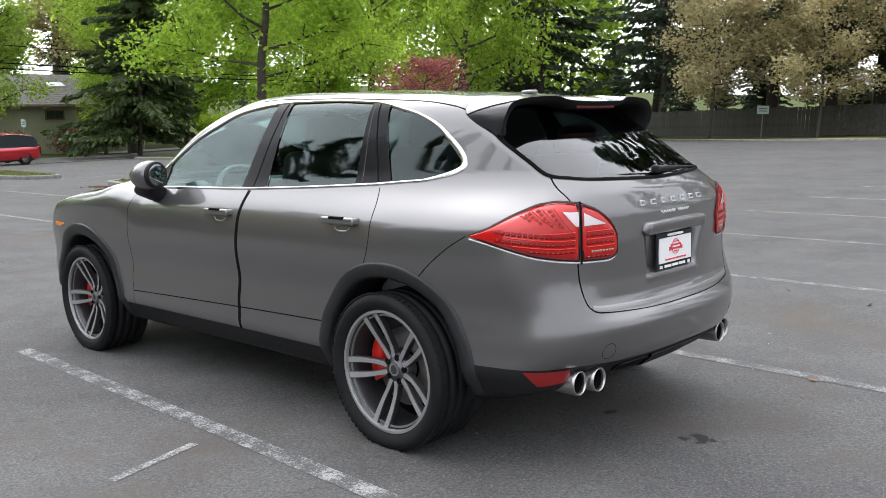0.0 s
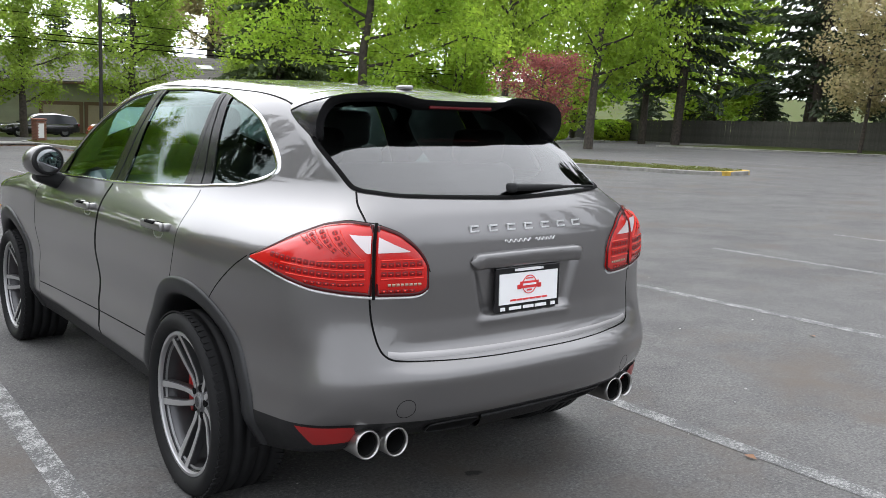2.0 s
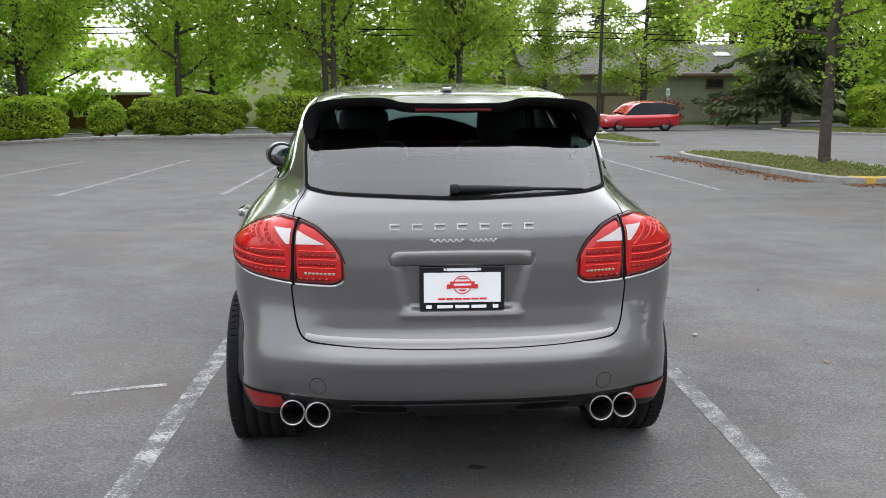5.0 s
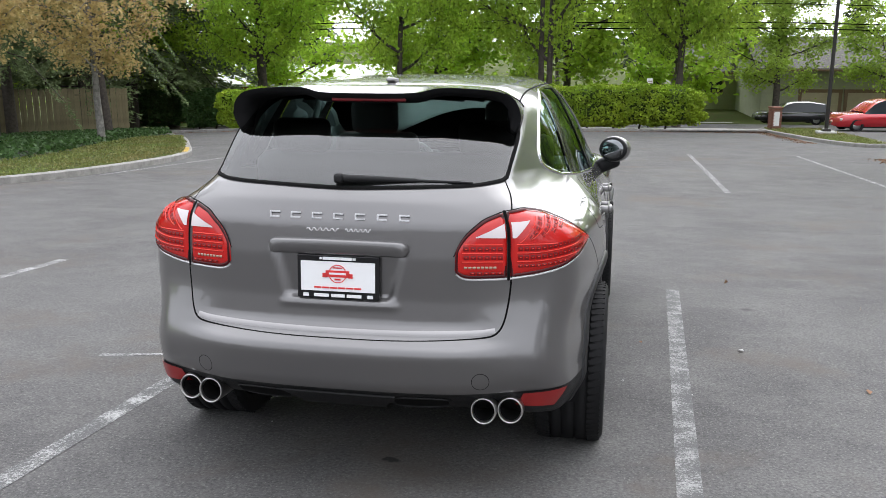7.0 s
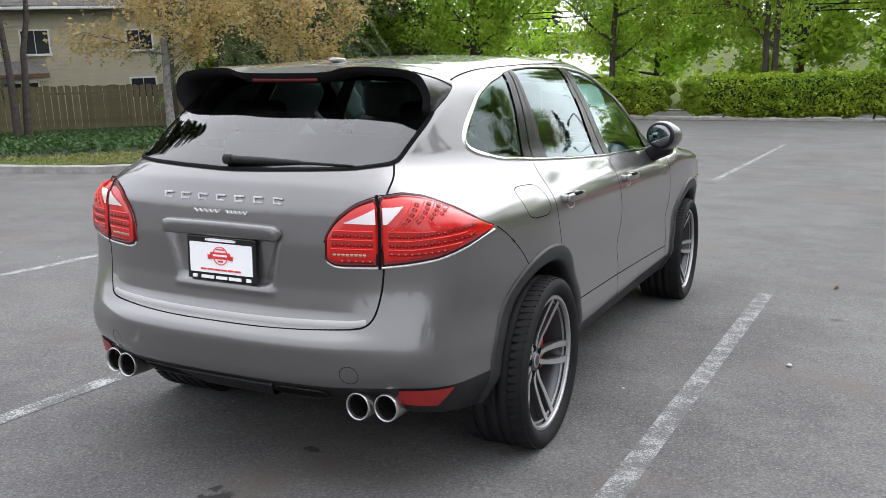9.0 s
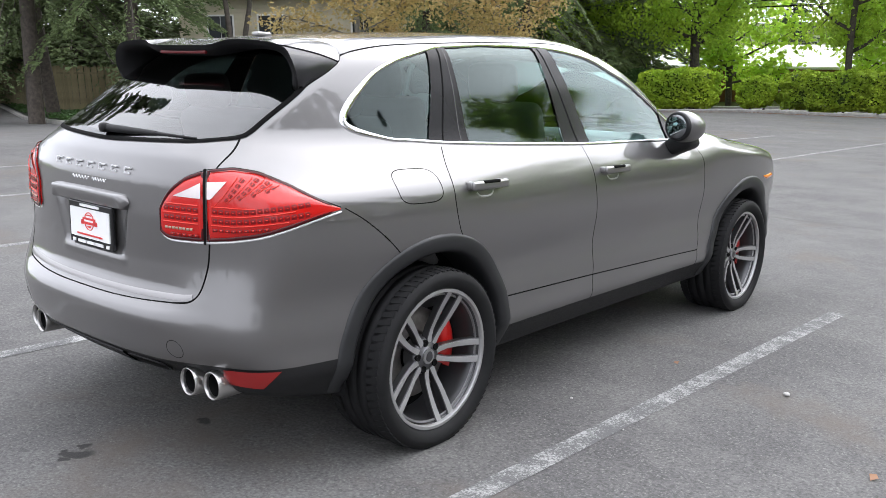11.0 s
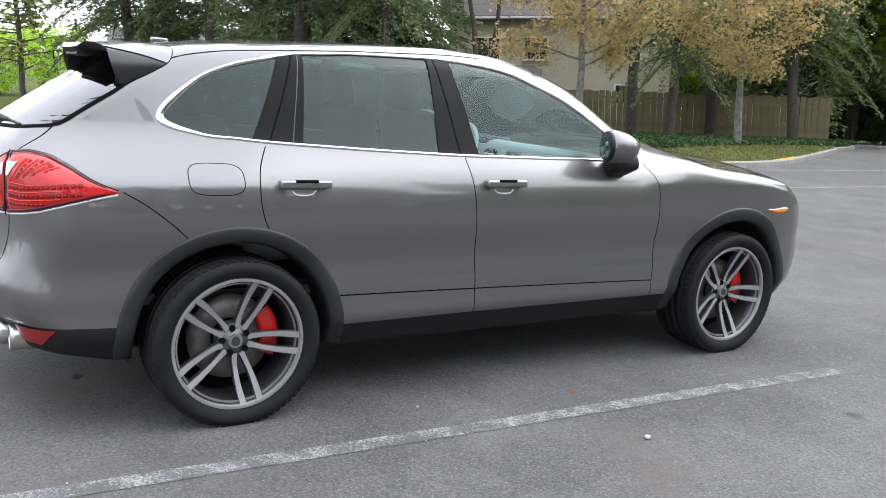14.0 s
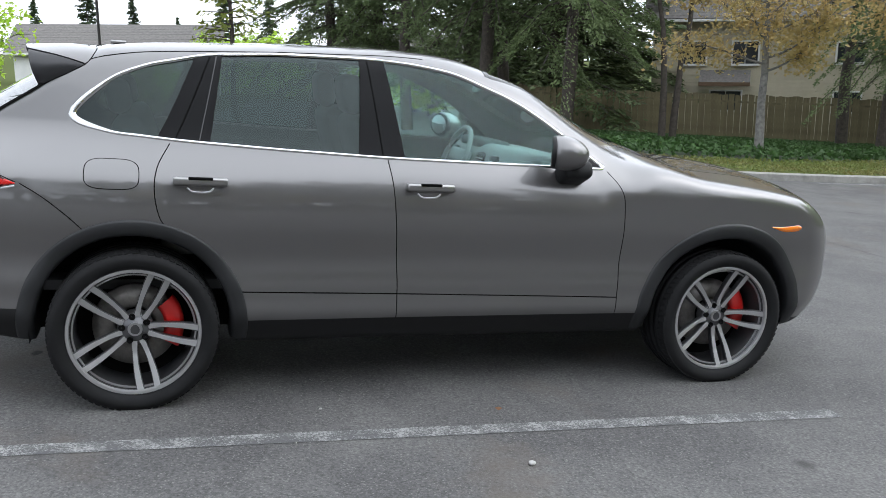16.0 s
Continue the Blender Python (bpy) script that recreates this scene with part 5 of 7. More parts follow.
sheet("parking_lot", [(-60, -58), (70, -58), (70, 53.5), (8, 45.2), (-60, 27)], 0.0, ASPHALT, "worn grey asphalt parking lot with stains", "asphalt")


def stall_line(x0, y0, x1, y1, wide=0.10):
    d = np.array([x1 - x0, y1 - y0])
    n = np.array([-d[1], d[0]]) / np.hypot(*d) * wide / 2
    sheet("stall_line", [(x0 + n[0], y0 + n[1]), (x0 - n[0], y0 - n[1]), (x1 - n[0], y1 - n[1]), (x1 + n[0], y1 + n[1])], 0.0025, LINE_FADED if 1.0 < x0 < 9 and y0 < 0 else LINE, "worn white parking stall line on asphalt", "stall line")


for k in range(-9, 10):
    bx = 1.285 + 2.70 * k if k >= 0 else -1.29 + 2.70 * (k + 1)
    stall_line(bx - 0.06, -2.3, bx + (0.15 if k >= 0 else 0.06), 3.25)
for bx in (-19.4, -16.7, -14.0, -11.2, -8.5, -5.75, -3.0, -0.2, 2.75, 5.65):
    stall_line(bx, 11.2, bx + 0.15, 21.6 + 0.1 * bx)
stall_line(-1.92, 0.60, -1.46, 0.72, 0.05)
stall_line(9.6, 27.6, 22, 25.6, 0.12)
for k in range(3):
    stall_line(24 + 3 * k, 15, 26.5 + 3 * k, 23)

SEAM = material("asphalt_seam", (0.035, 0.034, 0.033), 0.9, noise_scale=6, dark=1.8)
for k in range(6):
    x0 = -8 + 5.0 * k
    sheet("asphalt_seam", [(x0, 6.86 + 0.02 * math.sin(k)), (x0 + 5, 6.86 + 0.02 * math.sin(k + 1)), (x0 + 5, 6.878 + 0.02 * math.sin(k + 1)), (x0, 6.878 + 0.02 * math.sin(k))], 0.002, SEAM, "dark tarred seam across the asphalt", "seam")

# ---- kerbs and planted islands ----
def kerb(pts, closed=False, mat=CONCRETE, label="weathered concrete kerb at the edge of planting", high=0.13):
    p = np.asarray(pts, float)
    q = spline(np.c_[p, np.zeros(len(p))], max(12, int(len(p) * 6)), closed)[:, :2]
    t = np.roll(q, -1, 0) - np.roll(q, 1, 0) if closed else np.gradient(q, axis=0)
    n = np.c_[-t[:, 1], t[:, 0]] / (np.linalg.norm(t, axis=1)[:, None] + 1e-9)
    rows = []
    for off, z in ((0.09, -0.02), (0.085, high - 0.02), (0.06, high), (-0.06, high), (-0.085, high - 0.02), (-0.09, -0.02)):
        rows.append(lie(np.c_[q + n * off, np.full(len(q), z)]))
    v = np.stack(rows, 1).reshape(-1, 3)
    return tagged(mesh_object("kerb", v, grid_faces(len(q), 6, wrap_u=closed), mat, None, smooth=False), label, "kerb", kind="structure")


def inside(poly, x, y):
    poly = np.asarray(poly, float)
    hit = np.zeros(len(x), bool)
    for (ax, ay), (bx, by) in zip(poly, np.roll(poly, -1, 0)):
        c = (ay > y) != (by > y)
        hit ^= c & (x < (bx - ax) * (y - ay) / (by - ay + 1e-12) + ax)
    return hit


def leaves_mesh(name, P, size, mat, parent=None, flat=0.0, hang=0.0, long=1.6, aim=None):
    """Folded diamond leaves at points P."""
    n = len(P)
    a = rng.normal(size=(n, 3)) if aim is None else aim + 0.35 * rng.normal(size=(n, 3))
    a[:, 2] = a[:, 2] * (1 - flat) - hang
    a /= np.linalg.norm(a, axis=1)[:, None] + 1e-9
    r = rng.normal(size=(n, 3))
    r[:, 2] += 1.2 * flat
    s = np.cross(a, r)
    s /= np.linalg.norm(s, axis=1)[:, None] + 1e-9
    k = size * rng.uniform(0.6, 1.35, n)[:, None]
    up = np.cross(s, a) * 0.18
    v = np.stack([P - a * k * long / 2, P + s * k / 2 + up * k, P + a * k * long / 2, P - s * k / 2 + up * k], 1).reshape(-1, 3)
    i = np.arange(n) * 4
    f = np.vstack([np.c_[i, i + 1, i + 2], np.c_[i, i + 2, i + 3]])
    me = bpy.data.meshes.new(name)
    me.vertices.add(len(v))
    me.vertices.foreach_set("co", v.ravel())
    me.loops.add(f.size)
    me.loops.foreach_set("vertex_index", f.ravel().astype(np.int32))
    me.polygons.add(len(f))
    me.polygons.foreach_set("loop_start", np.arange(0, f.size, 3, dtype=np.int32))
    me.materials.append(mat)
    me.update(calc_edges=True)
    me.validate()
    ob = new(name, me)
    if parent:
        ob.parent = parent
    return ob


def bed(name, poly, mat, label, mound=0.1, cover=None, per=60, size=0.07, cover_name="", cover_label=""):
    """A planted bed: soil sheet with its ground cover."""
    sheet(name, poly, 0.10, mat, label, "planting bed")
    if cover:
        p = np.asarray(poly)
        lo, hi = p.min(0), p.max(0)
        n = int(per * np.prod(hi - lo))
        q = rng.uniform(lo, hi, (n, 2))
        q = q[inside(poly, q[:, 0], q[:, 1])]
        z = 0.10 + mound * rng.uniform(0.2, 1, len(q))
        ob = leaves_mesh(cover_name, lie(np.c_[q, z]), size, cover, flat=0.4 if cover is IVY_LEAF else -0.2, long=1.4 if cover is IVY_LEAF else 3.0)
        tagged(ob, cover_label, "ground cover", kind="stuff")


ISLE_R = [(8.35, 21.4), (8.2, 17), (8.3, 12.9), (8.9, 12.2), (10.2, 12.3), (10.7, 12.9), (10.8, 17), (10.6, 21.2), (9.5, 22.0)]
ISLE_2 = [(20.0, 25.4), (20.2, 20), (20.5, 14.2), (21.2, 13.2), (22.3, 13.3), (22.8, 14.2), (22.9, 20), (22.6, 25.2), (21.3, 26.2)]
ISLE_POLE = [(8.3, 45.0), (8.0, 40.6), (8.3, 32.2), (8.8, 28.5), (9.4, 27.9), (9.9, 28.6), (10.2, 32), (10.6, 38), (11.2, 45.4)]
ISLE_3 = [(22.5, 47.0), (22.2, 40), (23.0, 37.2), (25.0, 37.6), (27.0, 41), (28, 48)]
for poly in (ISLE_R, ISLE_2, ISLE_POLE, ISLE_3):
    bed("island", poly, GRASS_SOIL, "patchy grass island inside a kerb", 0.06, GRASS_LEAF, 220, 0.028, "grass", "short patchy spring grass")
    kerb(poly, True)
for poly in (ISLE_R, ISLE_2):
    kerb([(poly[3][0] - 0.3, poly[3][1] + 0.25), poly[3], poly[4], (poly[4][0] + 0.32, poly[4][1] + 0.35)], False, YELLOW_KERB, "kerb nose painted yellow, worn", 0.14)
# brown leaf litter lying along the kerbs and a few stray leaves
LITTER = leaf_material("brown_leaf_litter", (0.20, 0.10, 0.05), 0.5, 0.1)
L1 = np.c_[8.05 - np.abs(rng.normal(0, 0.28, 2200)), rng.uniform(12.5, 21.5, 2200)]
L2 = np.c_[rng.uniform(8.3, 10.8, 900), 12.1 - np.abs(rng.normal(0, 0.3, 900))]
L3 = np.c_[7.9 - np.abs(rng.normal(0, 0.3, 1500)), rng.uniform(30, 44, 1500)]
L4 = np.c_[rng.uniform(-20, 8, 2600), np.zeros(2600)]
L4[:, 1] = street(L4[:, 0], -0.15) - np.abs(rng.normal(0, 0.25, 2600))
L5 = np.c_[rng.uniform(-4, 6, 16), rng.uniform(-3, 5, 16)]
litter = np.vstack([L1, L2, L3, L4, L5])
tagged(leaves_mesh("leaf_litter", lie(np.c_[litter, np.full(len(litter), 0.008)]), 0.035, LITTER, flat=0.95), "brown leaf litter along the kerbs", "leaf litter", kind="stuff")
BED_WEST = [(-15.3, 24.5), (-13.3, 19), (-11.9, 15.2), (-11.3, 12.5), (-11.5, 10), (-12.6, 8.2), (-14.5, 7.4), (-22, 10.4), (-30, 13.2), (-44, 18), (-58, 22.5), (-58, 27), (-24, 37), (-19.5, 34), (-16.5, 29)]
LAWN_WEST = [(-13.4, 23.9), (-11.05, 19.6), (-9.3, 16.0), (-8.8, 12.5), (-9.0, 9.3), (-10.3, 7.3), (-12.7, 7.1), (-11.5, 10), (-11.3, 12.5), (-11.9, 15.2), (-13.3, 19), (-15.3, 24.5), (-14.6, 25.6)]
bed("ivy_bed", BED_WEST, IVY_SOIL, "dark bed below the fence", 0.22, IVY_LEAF, 110, 0.085, "ivy", "dense dark green ivy ground cover")
sheet("lawn", LAWN_WEST, 0.125, GRASS_SOIL, "narrow mown grass verge behind the kerb", "lawn")
q = rng.uniform((-16.5, 7), (-7.8, 25.5), (36000, 2))
q = q[inside(LAWN_WEST, q[:, 0], q[:, 1])]
tagged(leaves_mesh("grass", lie(np.c_[q, 0.13 + 0.05 * rng.random(len(q))]), 0.026, GRASS_LEAF, flat=-0.2, long=3.0), "mown yellow-green grass verge", "grass", kind="stuff")
kerb([(-24, 37), (-19.5, 33.6), (-16.5, 29), (-14.6, 25.6), (-13.4, 23.9), (-11.05, 19.6), (-9.3, 16.0), (-8.8, 12.5), (-9.0, 9.3), (-10.3, 7.3), (-14.5, 7.1), (-22, 10.2), (-30, 13.0), (-44, 17.8), (-58, 22.3)])
kerb([(-9.35, 16.1), (-9.75, 17.0), (-10.2, 17.9)], mat=YELLOW_KERB, label="short kerb length painted yellow beside the verge", high=0.14)
sheet("lawn", [(-37, -12), (-37, 2), (-60, 6), (-60, -14)], 0.08, GRASS_SOIL, "far garden lawn beyond the lot", "lawn")
# street edge: mulch strip, walk, road

for name, a, b, mat, label in (("planting_strip", 0.0, 2.6, BARK_MULCH, "brown bark mulch strip below the hedges"), ("pavement", 2.6, 4.4, PALE_WALK, "pale concrete pavement along the street"), ("road", 6.0, 15.5, ASPHALT, "grey asphalt street"), ("far_pavement", 17.0, 18.6, PALE_WALK, "pale pavement across the street")):
    sheet(name, [(-60, street(-60, a)), (8.4, street(8.4, a)), (8.4, street(8.4, b)), (-60, street(-60, b))], 0.02 if name == "road" else 0.06, mat, label, name.replace("_", " "))
    sheet(name, [(28, street(28, a)), (90, street(90, a)), (90, street(90, b)), (28, street(28, b))], 0.02 if name == "road" else 0.06, mat, label, name.replace("_", " "))
sheet("road", [(8.4, street(8.4, 4)), (28, street(28, 4)), (28, street(28, 15.5)), (8.4, street(8.4, 15.5))], 0.015, ASPHALT, "asphalt drive mouth onto the street", "road")
kerb([(-24, street(-24, 0)), (-10, street(-10, 0)), (0, street(0, 0)), (8.5, street(8.5, 0.6))], label="low mossy concrete kerb before the hedges")
kerb([(28, street(28, 0)), (50, street(50, 0)), (72, street(72, 0))])
# east side: verge, kerb
sheet("verge", [(50.5, 40), (47.6, 8), (45, -30), (64, -30), (66, 40)], 0.09, GRASS_SOIL, "grass verge before the far fence", "verge")
kerb([(50.5, 40), (49, 22), (47.4, 8), (46, -10), (45, -30)])
kerb([(48.6, 16.8), (48.2, 13.5)], mat=YELLOW_KERB, label="kerb length painted yellow", high=0.15)


# ---- trees ----
def wood_mesh(rods, mat, parent):
    V, F, k = [], [], 0
    for pts, rad, n in rods:
        v, f = tube(pts, rad, n)
        V.append(v)
        F += [tuple(i + k for i in q) for q in f]
        k += len(v)
    return mesh_object("trunk", np.vstack(V), F, mat, parent)


def broadleaf(seed, height, radius, base, leaf, count, size, bark=BARK, stems=1, bare=0.0, name="maple_tree", rise=0.55, thick=0.02):
    """Trunk with limbs and branches, leaves in loose sprays along the outer branches."""
    r = np.random.default_rng(seed)
    root = new(name)
    rods, twigs = [], []
    for s in range(stems):
        az = r.uniform(0, 6.28)
        off = np.array([math.cos(az), math.sin(az), 0]) * (0.0 if stems == 1 else 0.22)
        h = height * (0.86 if stems == 1 else r.uniform(0.62, 0.9))
        z = np.linspace(0, 1, 9)
        stem = off + np.c_[np.cumsum(r.normal(0, 0.012 * height, (9, 2)), 0) * z[:, None] + (off[:2] * z[:, None] * height * 0.13 if stems > 1 else 0), z * h]
        rods.append((stem, thick * height * (1.15 - z) * (1 if stems == 1 else 0.62) + 0.012, 9))
        m = int(17 / stems) + 5
        for k in range(m):
            t = base / height + (0.97 - base / height) * ((k + r.uniform(0, 0.8)) / m)
            start = np.array([np.interp(t * height / h if t * height < h else 1, z, stem[:, c]) for c in range(3)])
            shape = math.sin(math.pi * min(1, 0.18 + 0.78 * (t - base / height) / (1 - base / height))) ** 0.7
            az = 2.4 * k + r.uniform(-0.5, 0.5) + s * 1.7
            L = radius * shape * r.uniform(0.75, 1.1)
            u = np.linspace(0, 1, 6)
            way = np.array([math.cos(az), math.sin(az), 0])
            limb = start + way * (u[:, None] * L) + np.c_[np.zeros((6, 2)), L * rise * u**1.3 * r.uniform(0.5, 1.2)] + np.cumsum(r.normal(0, 0.03 * L, (6, 3)), 0) * u[:, None]
            rods.append((limb, 0.34 * thick * height * (1.05 - u) * (1 - 0.55 * t) + 0.008, 6))
            for j in range(7):
                f = r.uniform(0.25, 1.0)
                p = np.array([np.interp(f, u, limb[:, c]) for c in range(3)])
                d = way * r.uniform(0.2, 1) + r.normal(0, 0.55, 3) + (0, 0, 0.25)
                d *= L * r.uniform(0.22, 0.42) / (np.linalg.norm(d) + 1e-6)
                w = np.linspace(0, 1, 4)[:, None]
                br = p + d * w + np.c_[np.zeros((4, 2)), -0.12 * np.linalg.norm(d) * w**2]
                rods.append((br, 0.018 * (1.1 - w[:, 0]) * height / 10 + 0.004, 4))
                twigs.append((p, d))
    wood_mesh(rods, bark, root)
    p0, d0 = np.array([a for a, _ in twigs]), np.array([b for _, b in twigs])
    k = r.integers(0, len(twigs), count)
    t = r.uniform(0.1, 1.15, count)[:, None]
    P = p0[k] + d0[k] * t + r.normal(0, 1, (count, 3)) * (0.11 * radius, 0.11 * radius, 0.075 * radius)
    P = P[P[:, 2] > base * 0.75]
    leaves_mesh("crown", P, size, leaf, root, flat=0.45, hang=0.25)
    return root


def conifer(seed, height, radius, base, leaf, sprays, name="fir_tree", droop=0.35, bark=BARK, size=0.2):
    """Straight trunk, whorls of drooping boughs, hanging sprays of needles."""
    r = np.random.default_rng(seed)
    root = new(name)
    z = np.linspace(0, 1, 10)
    stem = np.c_[np.cumsum(r.normal(0, 0.004 * height, (10, 2)), 0), z * height]
    rods, P, A = [(stem, 0.009 * height * (1.02 - z) + 0.02, 9)], [], []
    levels = int((height - base) / 0.55)
    boughs = []
    for k in range(levels):
        h = base + (height - base) * (k + r.uniform(0, 0.7)) / levels
        frac = 1 - (h - base) / (height - base)
        for j in range(5):
            az = r.uniform(0, 6.28)
            h = base + (height - base) * min(0.99, (k + r.uniform(0, 1.6)) / levels)
            L = radius * (frac**0.75) * r.uniform(0.55, 1.12) + 0.25
            u = np.linspace(0, 1, 6)
            way = np.array([math.cos(az), math.sin(az), 0])
            c = np.array([np.interp(h / height, z, stem[:, i]) for i in range(3)])
            bough = c + way * (u[:, None] * L) + np.c_[np.zeros((6, 2)), L * (0.16 * u - droop * u**2 * r.uniform(0.6, 1.4) + 0.12 * u**4)]
            rods.append((bough[::2] if len(bough) > 5 else bough, (0.035 * (1.1 - u) * frac + 0.008)[::2], 3))
            boughs.append((bough, way, L))
    per = max(4, sprays // len(boughs))
    for bough, way, L in boughs:
        t = r.uniform(0.15, 1.0, per)
        c = np.stack([np.interp(t, np.linspace(0, 1, 6), bough[:, i]) for i in range(3)], 1)
        sidew = np.array([-way[1], way[0], 0])
        w = r.normal(0, 1, per) * 0.17 * L * (1.15 - t)
        P.append(c + sidew * w[:, None] + np.c_[np.zeros((per, 2)), -np.abs(r.normal(0, 0.12, per))])
        A.append(way * 0.8 + sidew * np.sign(w)[:, None] * 0.6 + np.c_[np.zeros((per, 2)), -np.full(per, 0.5)])
    wood_mesh(rods, bark, root)
    leaves_mesh("crown", np.vstack(P), size, leaf, root, long=2.6, aim=np.vstack(A))
    return root


def put(ob, x, y, turn, scale=1.0, label="", category="tree", group="", copy=True, up=0.0, tall=1.0):
    m = Matrix.Translation(spot(x, y, up)) @ Matrix.Rotation(radians(turn), 4, "Z") @ Matrix.Diagonal((scale, scale, scale * tall, 1))
    got = copy_thing(ob, m) if copy else ob
    if not copy:
        got.matrix_world = m
    return tagged(got, label, category, group)


def forest(proto, places, label, group):
    for k, (x, y, turn, scale, *tall) in enumerate(places):
        put(proto, x, y, turn, scale, label, "tree", group, copy=k > 0, tall=tall[0] if tall else 1.0)


forest(broadleaf(1, 12.5, 4.6, 2.2, MAPLE, 38000, 0.118, stems=3), [(-18.8, 44.5, 0, 1, 1.3), (3.9, 47.5, 130, 1.0, 1.25), (-27.5, 45, 200, 1.05), (30, 62, 40, 1.1)], "bright green spring maple beside the street", "street maples")
forest(broadleaf(2, 12.5, 4.8, 2.0, MAPLE, 38000, 0.118, stems=2), [(-11.3, 45.5, 0, 1, 1.3), (-3.2, 47.0, 77, 1.02, 1.3), (-36, 41, 200, 1.0), (47, 60, 10, 1.1)], "bright green spring maple behind the hedge", "street maples")
forest(broadleaf(3, 9.5, 3.3, 2.6, MAPLE_FRESH, 40000, 0.075, thick=0.012), [(10.2, 16.6, 0, 1.04)], "fresh green maple on a grass island", "island trees")
forest(broadleaf(4, 12, 4.6, 2.5, MAPLE_FRESH, 17000, 0.165), [(38.5, 35.5, 0, 1.05, 1.25), (44, 50, 90, 1.1, 1.3), (57, 47, 180, 1.1, 1.3)], "light green maple by the lot's far corner", "corner maples")
forest(broadleaf(5, 9.0, 2.9, 1.8, MAPLE_COOL, 16000, 0.11), [(10.6, 56, 0, 1.15), (17.9, 58, 60, 1.15), (27, 60, 10, 0.55)], "slender cool green tree across the street", "slender trees")
forest(broadleaf(6, 4.6, 1.75, 1.5, PLUM_LEAF, 6000, 0.075, name="plum_tree"), [(20.9, 21.6, 0, 0.88)], "purple-leaved plum on a grass island", "island trees")
forest(broadleaf(7, 6.6, 2.4, 2.0, ORANGE_LEAF, 17000, 0.07, PALE_BARK, thick=0.015), [(-14.2, 20.4, 0, 1), (-13.9, 14.0, 100, 0.97)], "young tree with sparse tan spring leaves on the verge", "verge trees")
forest(broadleaf(8, 11.5, 4.3, 2.6, TAN_LEAF, 19000, 0.15, thick=0.010), [(52.6, 25.7, 0, 1), (53.0, 18.6, 120, 0.92), (54, 8, 200, 1), (53, -4, 30, 1.0)], "olive-tan young maple before the far fence", "fence maples")
forest(broadleaf(9, 21, 5.5, 6.0, TAN_LEAF, 22000, 0.24), [(34.5, 85, 0, 1.1), (43, 90, 100, 1.0)], "tall golden-brown cottonwood behind the houses", "cottonwoods")
FIRS = [(61, 34, 0, 1.25), (66, 27, 40, 1.4), (60.5, 20.5, 80, 1.2), (67, 13, 120, 1.4), (62, 6, 160, 1.3), (68, 0, 200, 1.4), (64, -8, 240, 1.3), (70, 40, 280, 1.35), (58, 44, 33, 1.1), (69, 20, 10, 1.5), (66, -18, 90, 1.4), (60, -30, 20, 1.3), (63, -42, 70, 1.4)]
forest(conifer(11, 29, 4.8, 2.8, FIR, 15000, size=0.19), FIRS, "tall dark green fir behind the fence", "firs")
WEST_FIRS = [(-26.0, 47, 0, 1.35, 0.8), (-40.5, 20.0, 20, 1.25, 0.75), (-45, 24, 140, 1.35, 0.8), (-44.5, 16.5, 50, 1.25, 0.72), (-49, 12, 70, 1.2, 0.7), (-29.0, 43.5, 100, 1.45, 0.8), (-48, 38, 190, 1.5, 0.8), (-38, 47, 90, 1.5, 0.8)]
forest(conifer(12, 28, 4.8, 2.0, WEST_NEEDLE, 60000, size=0.09, droop=0.75), WEST_FIRS, "dark drooping conifer along the fence", "conifers")
forest(conifer(13, 16, 5.2, 0.6, CEDAR, 30000, "cedar_tree", 0.4, size=0.2), [(25.2, 52, 0, 1)], "full dark cedar with boughs down to the ground", "cedars")
forest(conifer(14, 12, 2.4, 2.0, LARCH, 1500, "larch_tree", 0.15, size=0.12), [(-30.5, 2.7, 0, 0.85)], "thin larch with sparse yellow-green needles", "larches")
FAR = [(-150 + 24 * k + 5 * math.sin(k * 3.1), 150 + 18 * math.sin(k * 1.7), 37 * k, 1.0 + 0.25 * math.sin(k * 2.3)) for k in range(14)] + [(-150 + 8 * math.sin(k), -40 + 7 * k, 53 * k, 0.55 + 0.15 * math.sin(k * 1.9)) for k in range(16)]
BEHIND = [(-100 + 13 * k + 3 * math.sin(k * 2.1), -84 - 8 * math.sin(k * 1.3), 41 * k, 0.75 + 0.15 * math.sin(k * 2.9)) for k in range(16)]
forest(conifer(16, 17, 5.2, 0.5, FIR, 4200, size=0.34), BEHIND, "dark conifer at the lot's upper edge", "upper edge conifers")
UNDER_FIRS = [(70.5 + 3 * math.sin(k * 1.9), -34 + 5.2 * k, 47 * k, 0.62 + 0.16 * math.sin(k * 2.7)) for k in range(20)] + [(78 + 3 * math.sin(k * 2.3), -32 + 5.0 * k, 31 * k, 0.8 + 0.2 * math.sin(k * 1.7)) for k in range(24)] + [(30 + 6.5 * k, 104 + 4 * math.sin(k * 2.9), 61 * k, 0.8 + 0.2 * math.sin(k * 1.3)) for k in range(10)]
forest(conifer(28, 15, 5.0, 0.2, FIR, 6500, size=0.26), UNDER_FIRS, "low dark conifer filling the wood behind the far fence", "understorey conifers")
forest(conifer(15, 22, 4.2, 2.0, FIR, 5000, size=0.32), FAR, "distant dark conifer on the skyline", "skyline conifers")


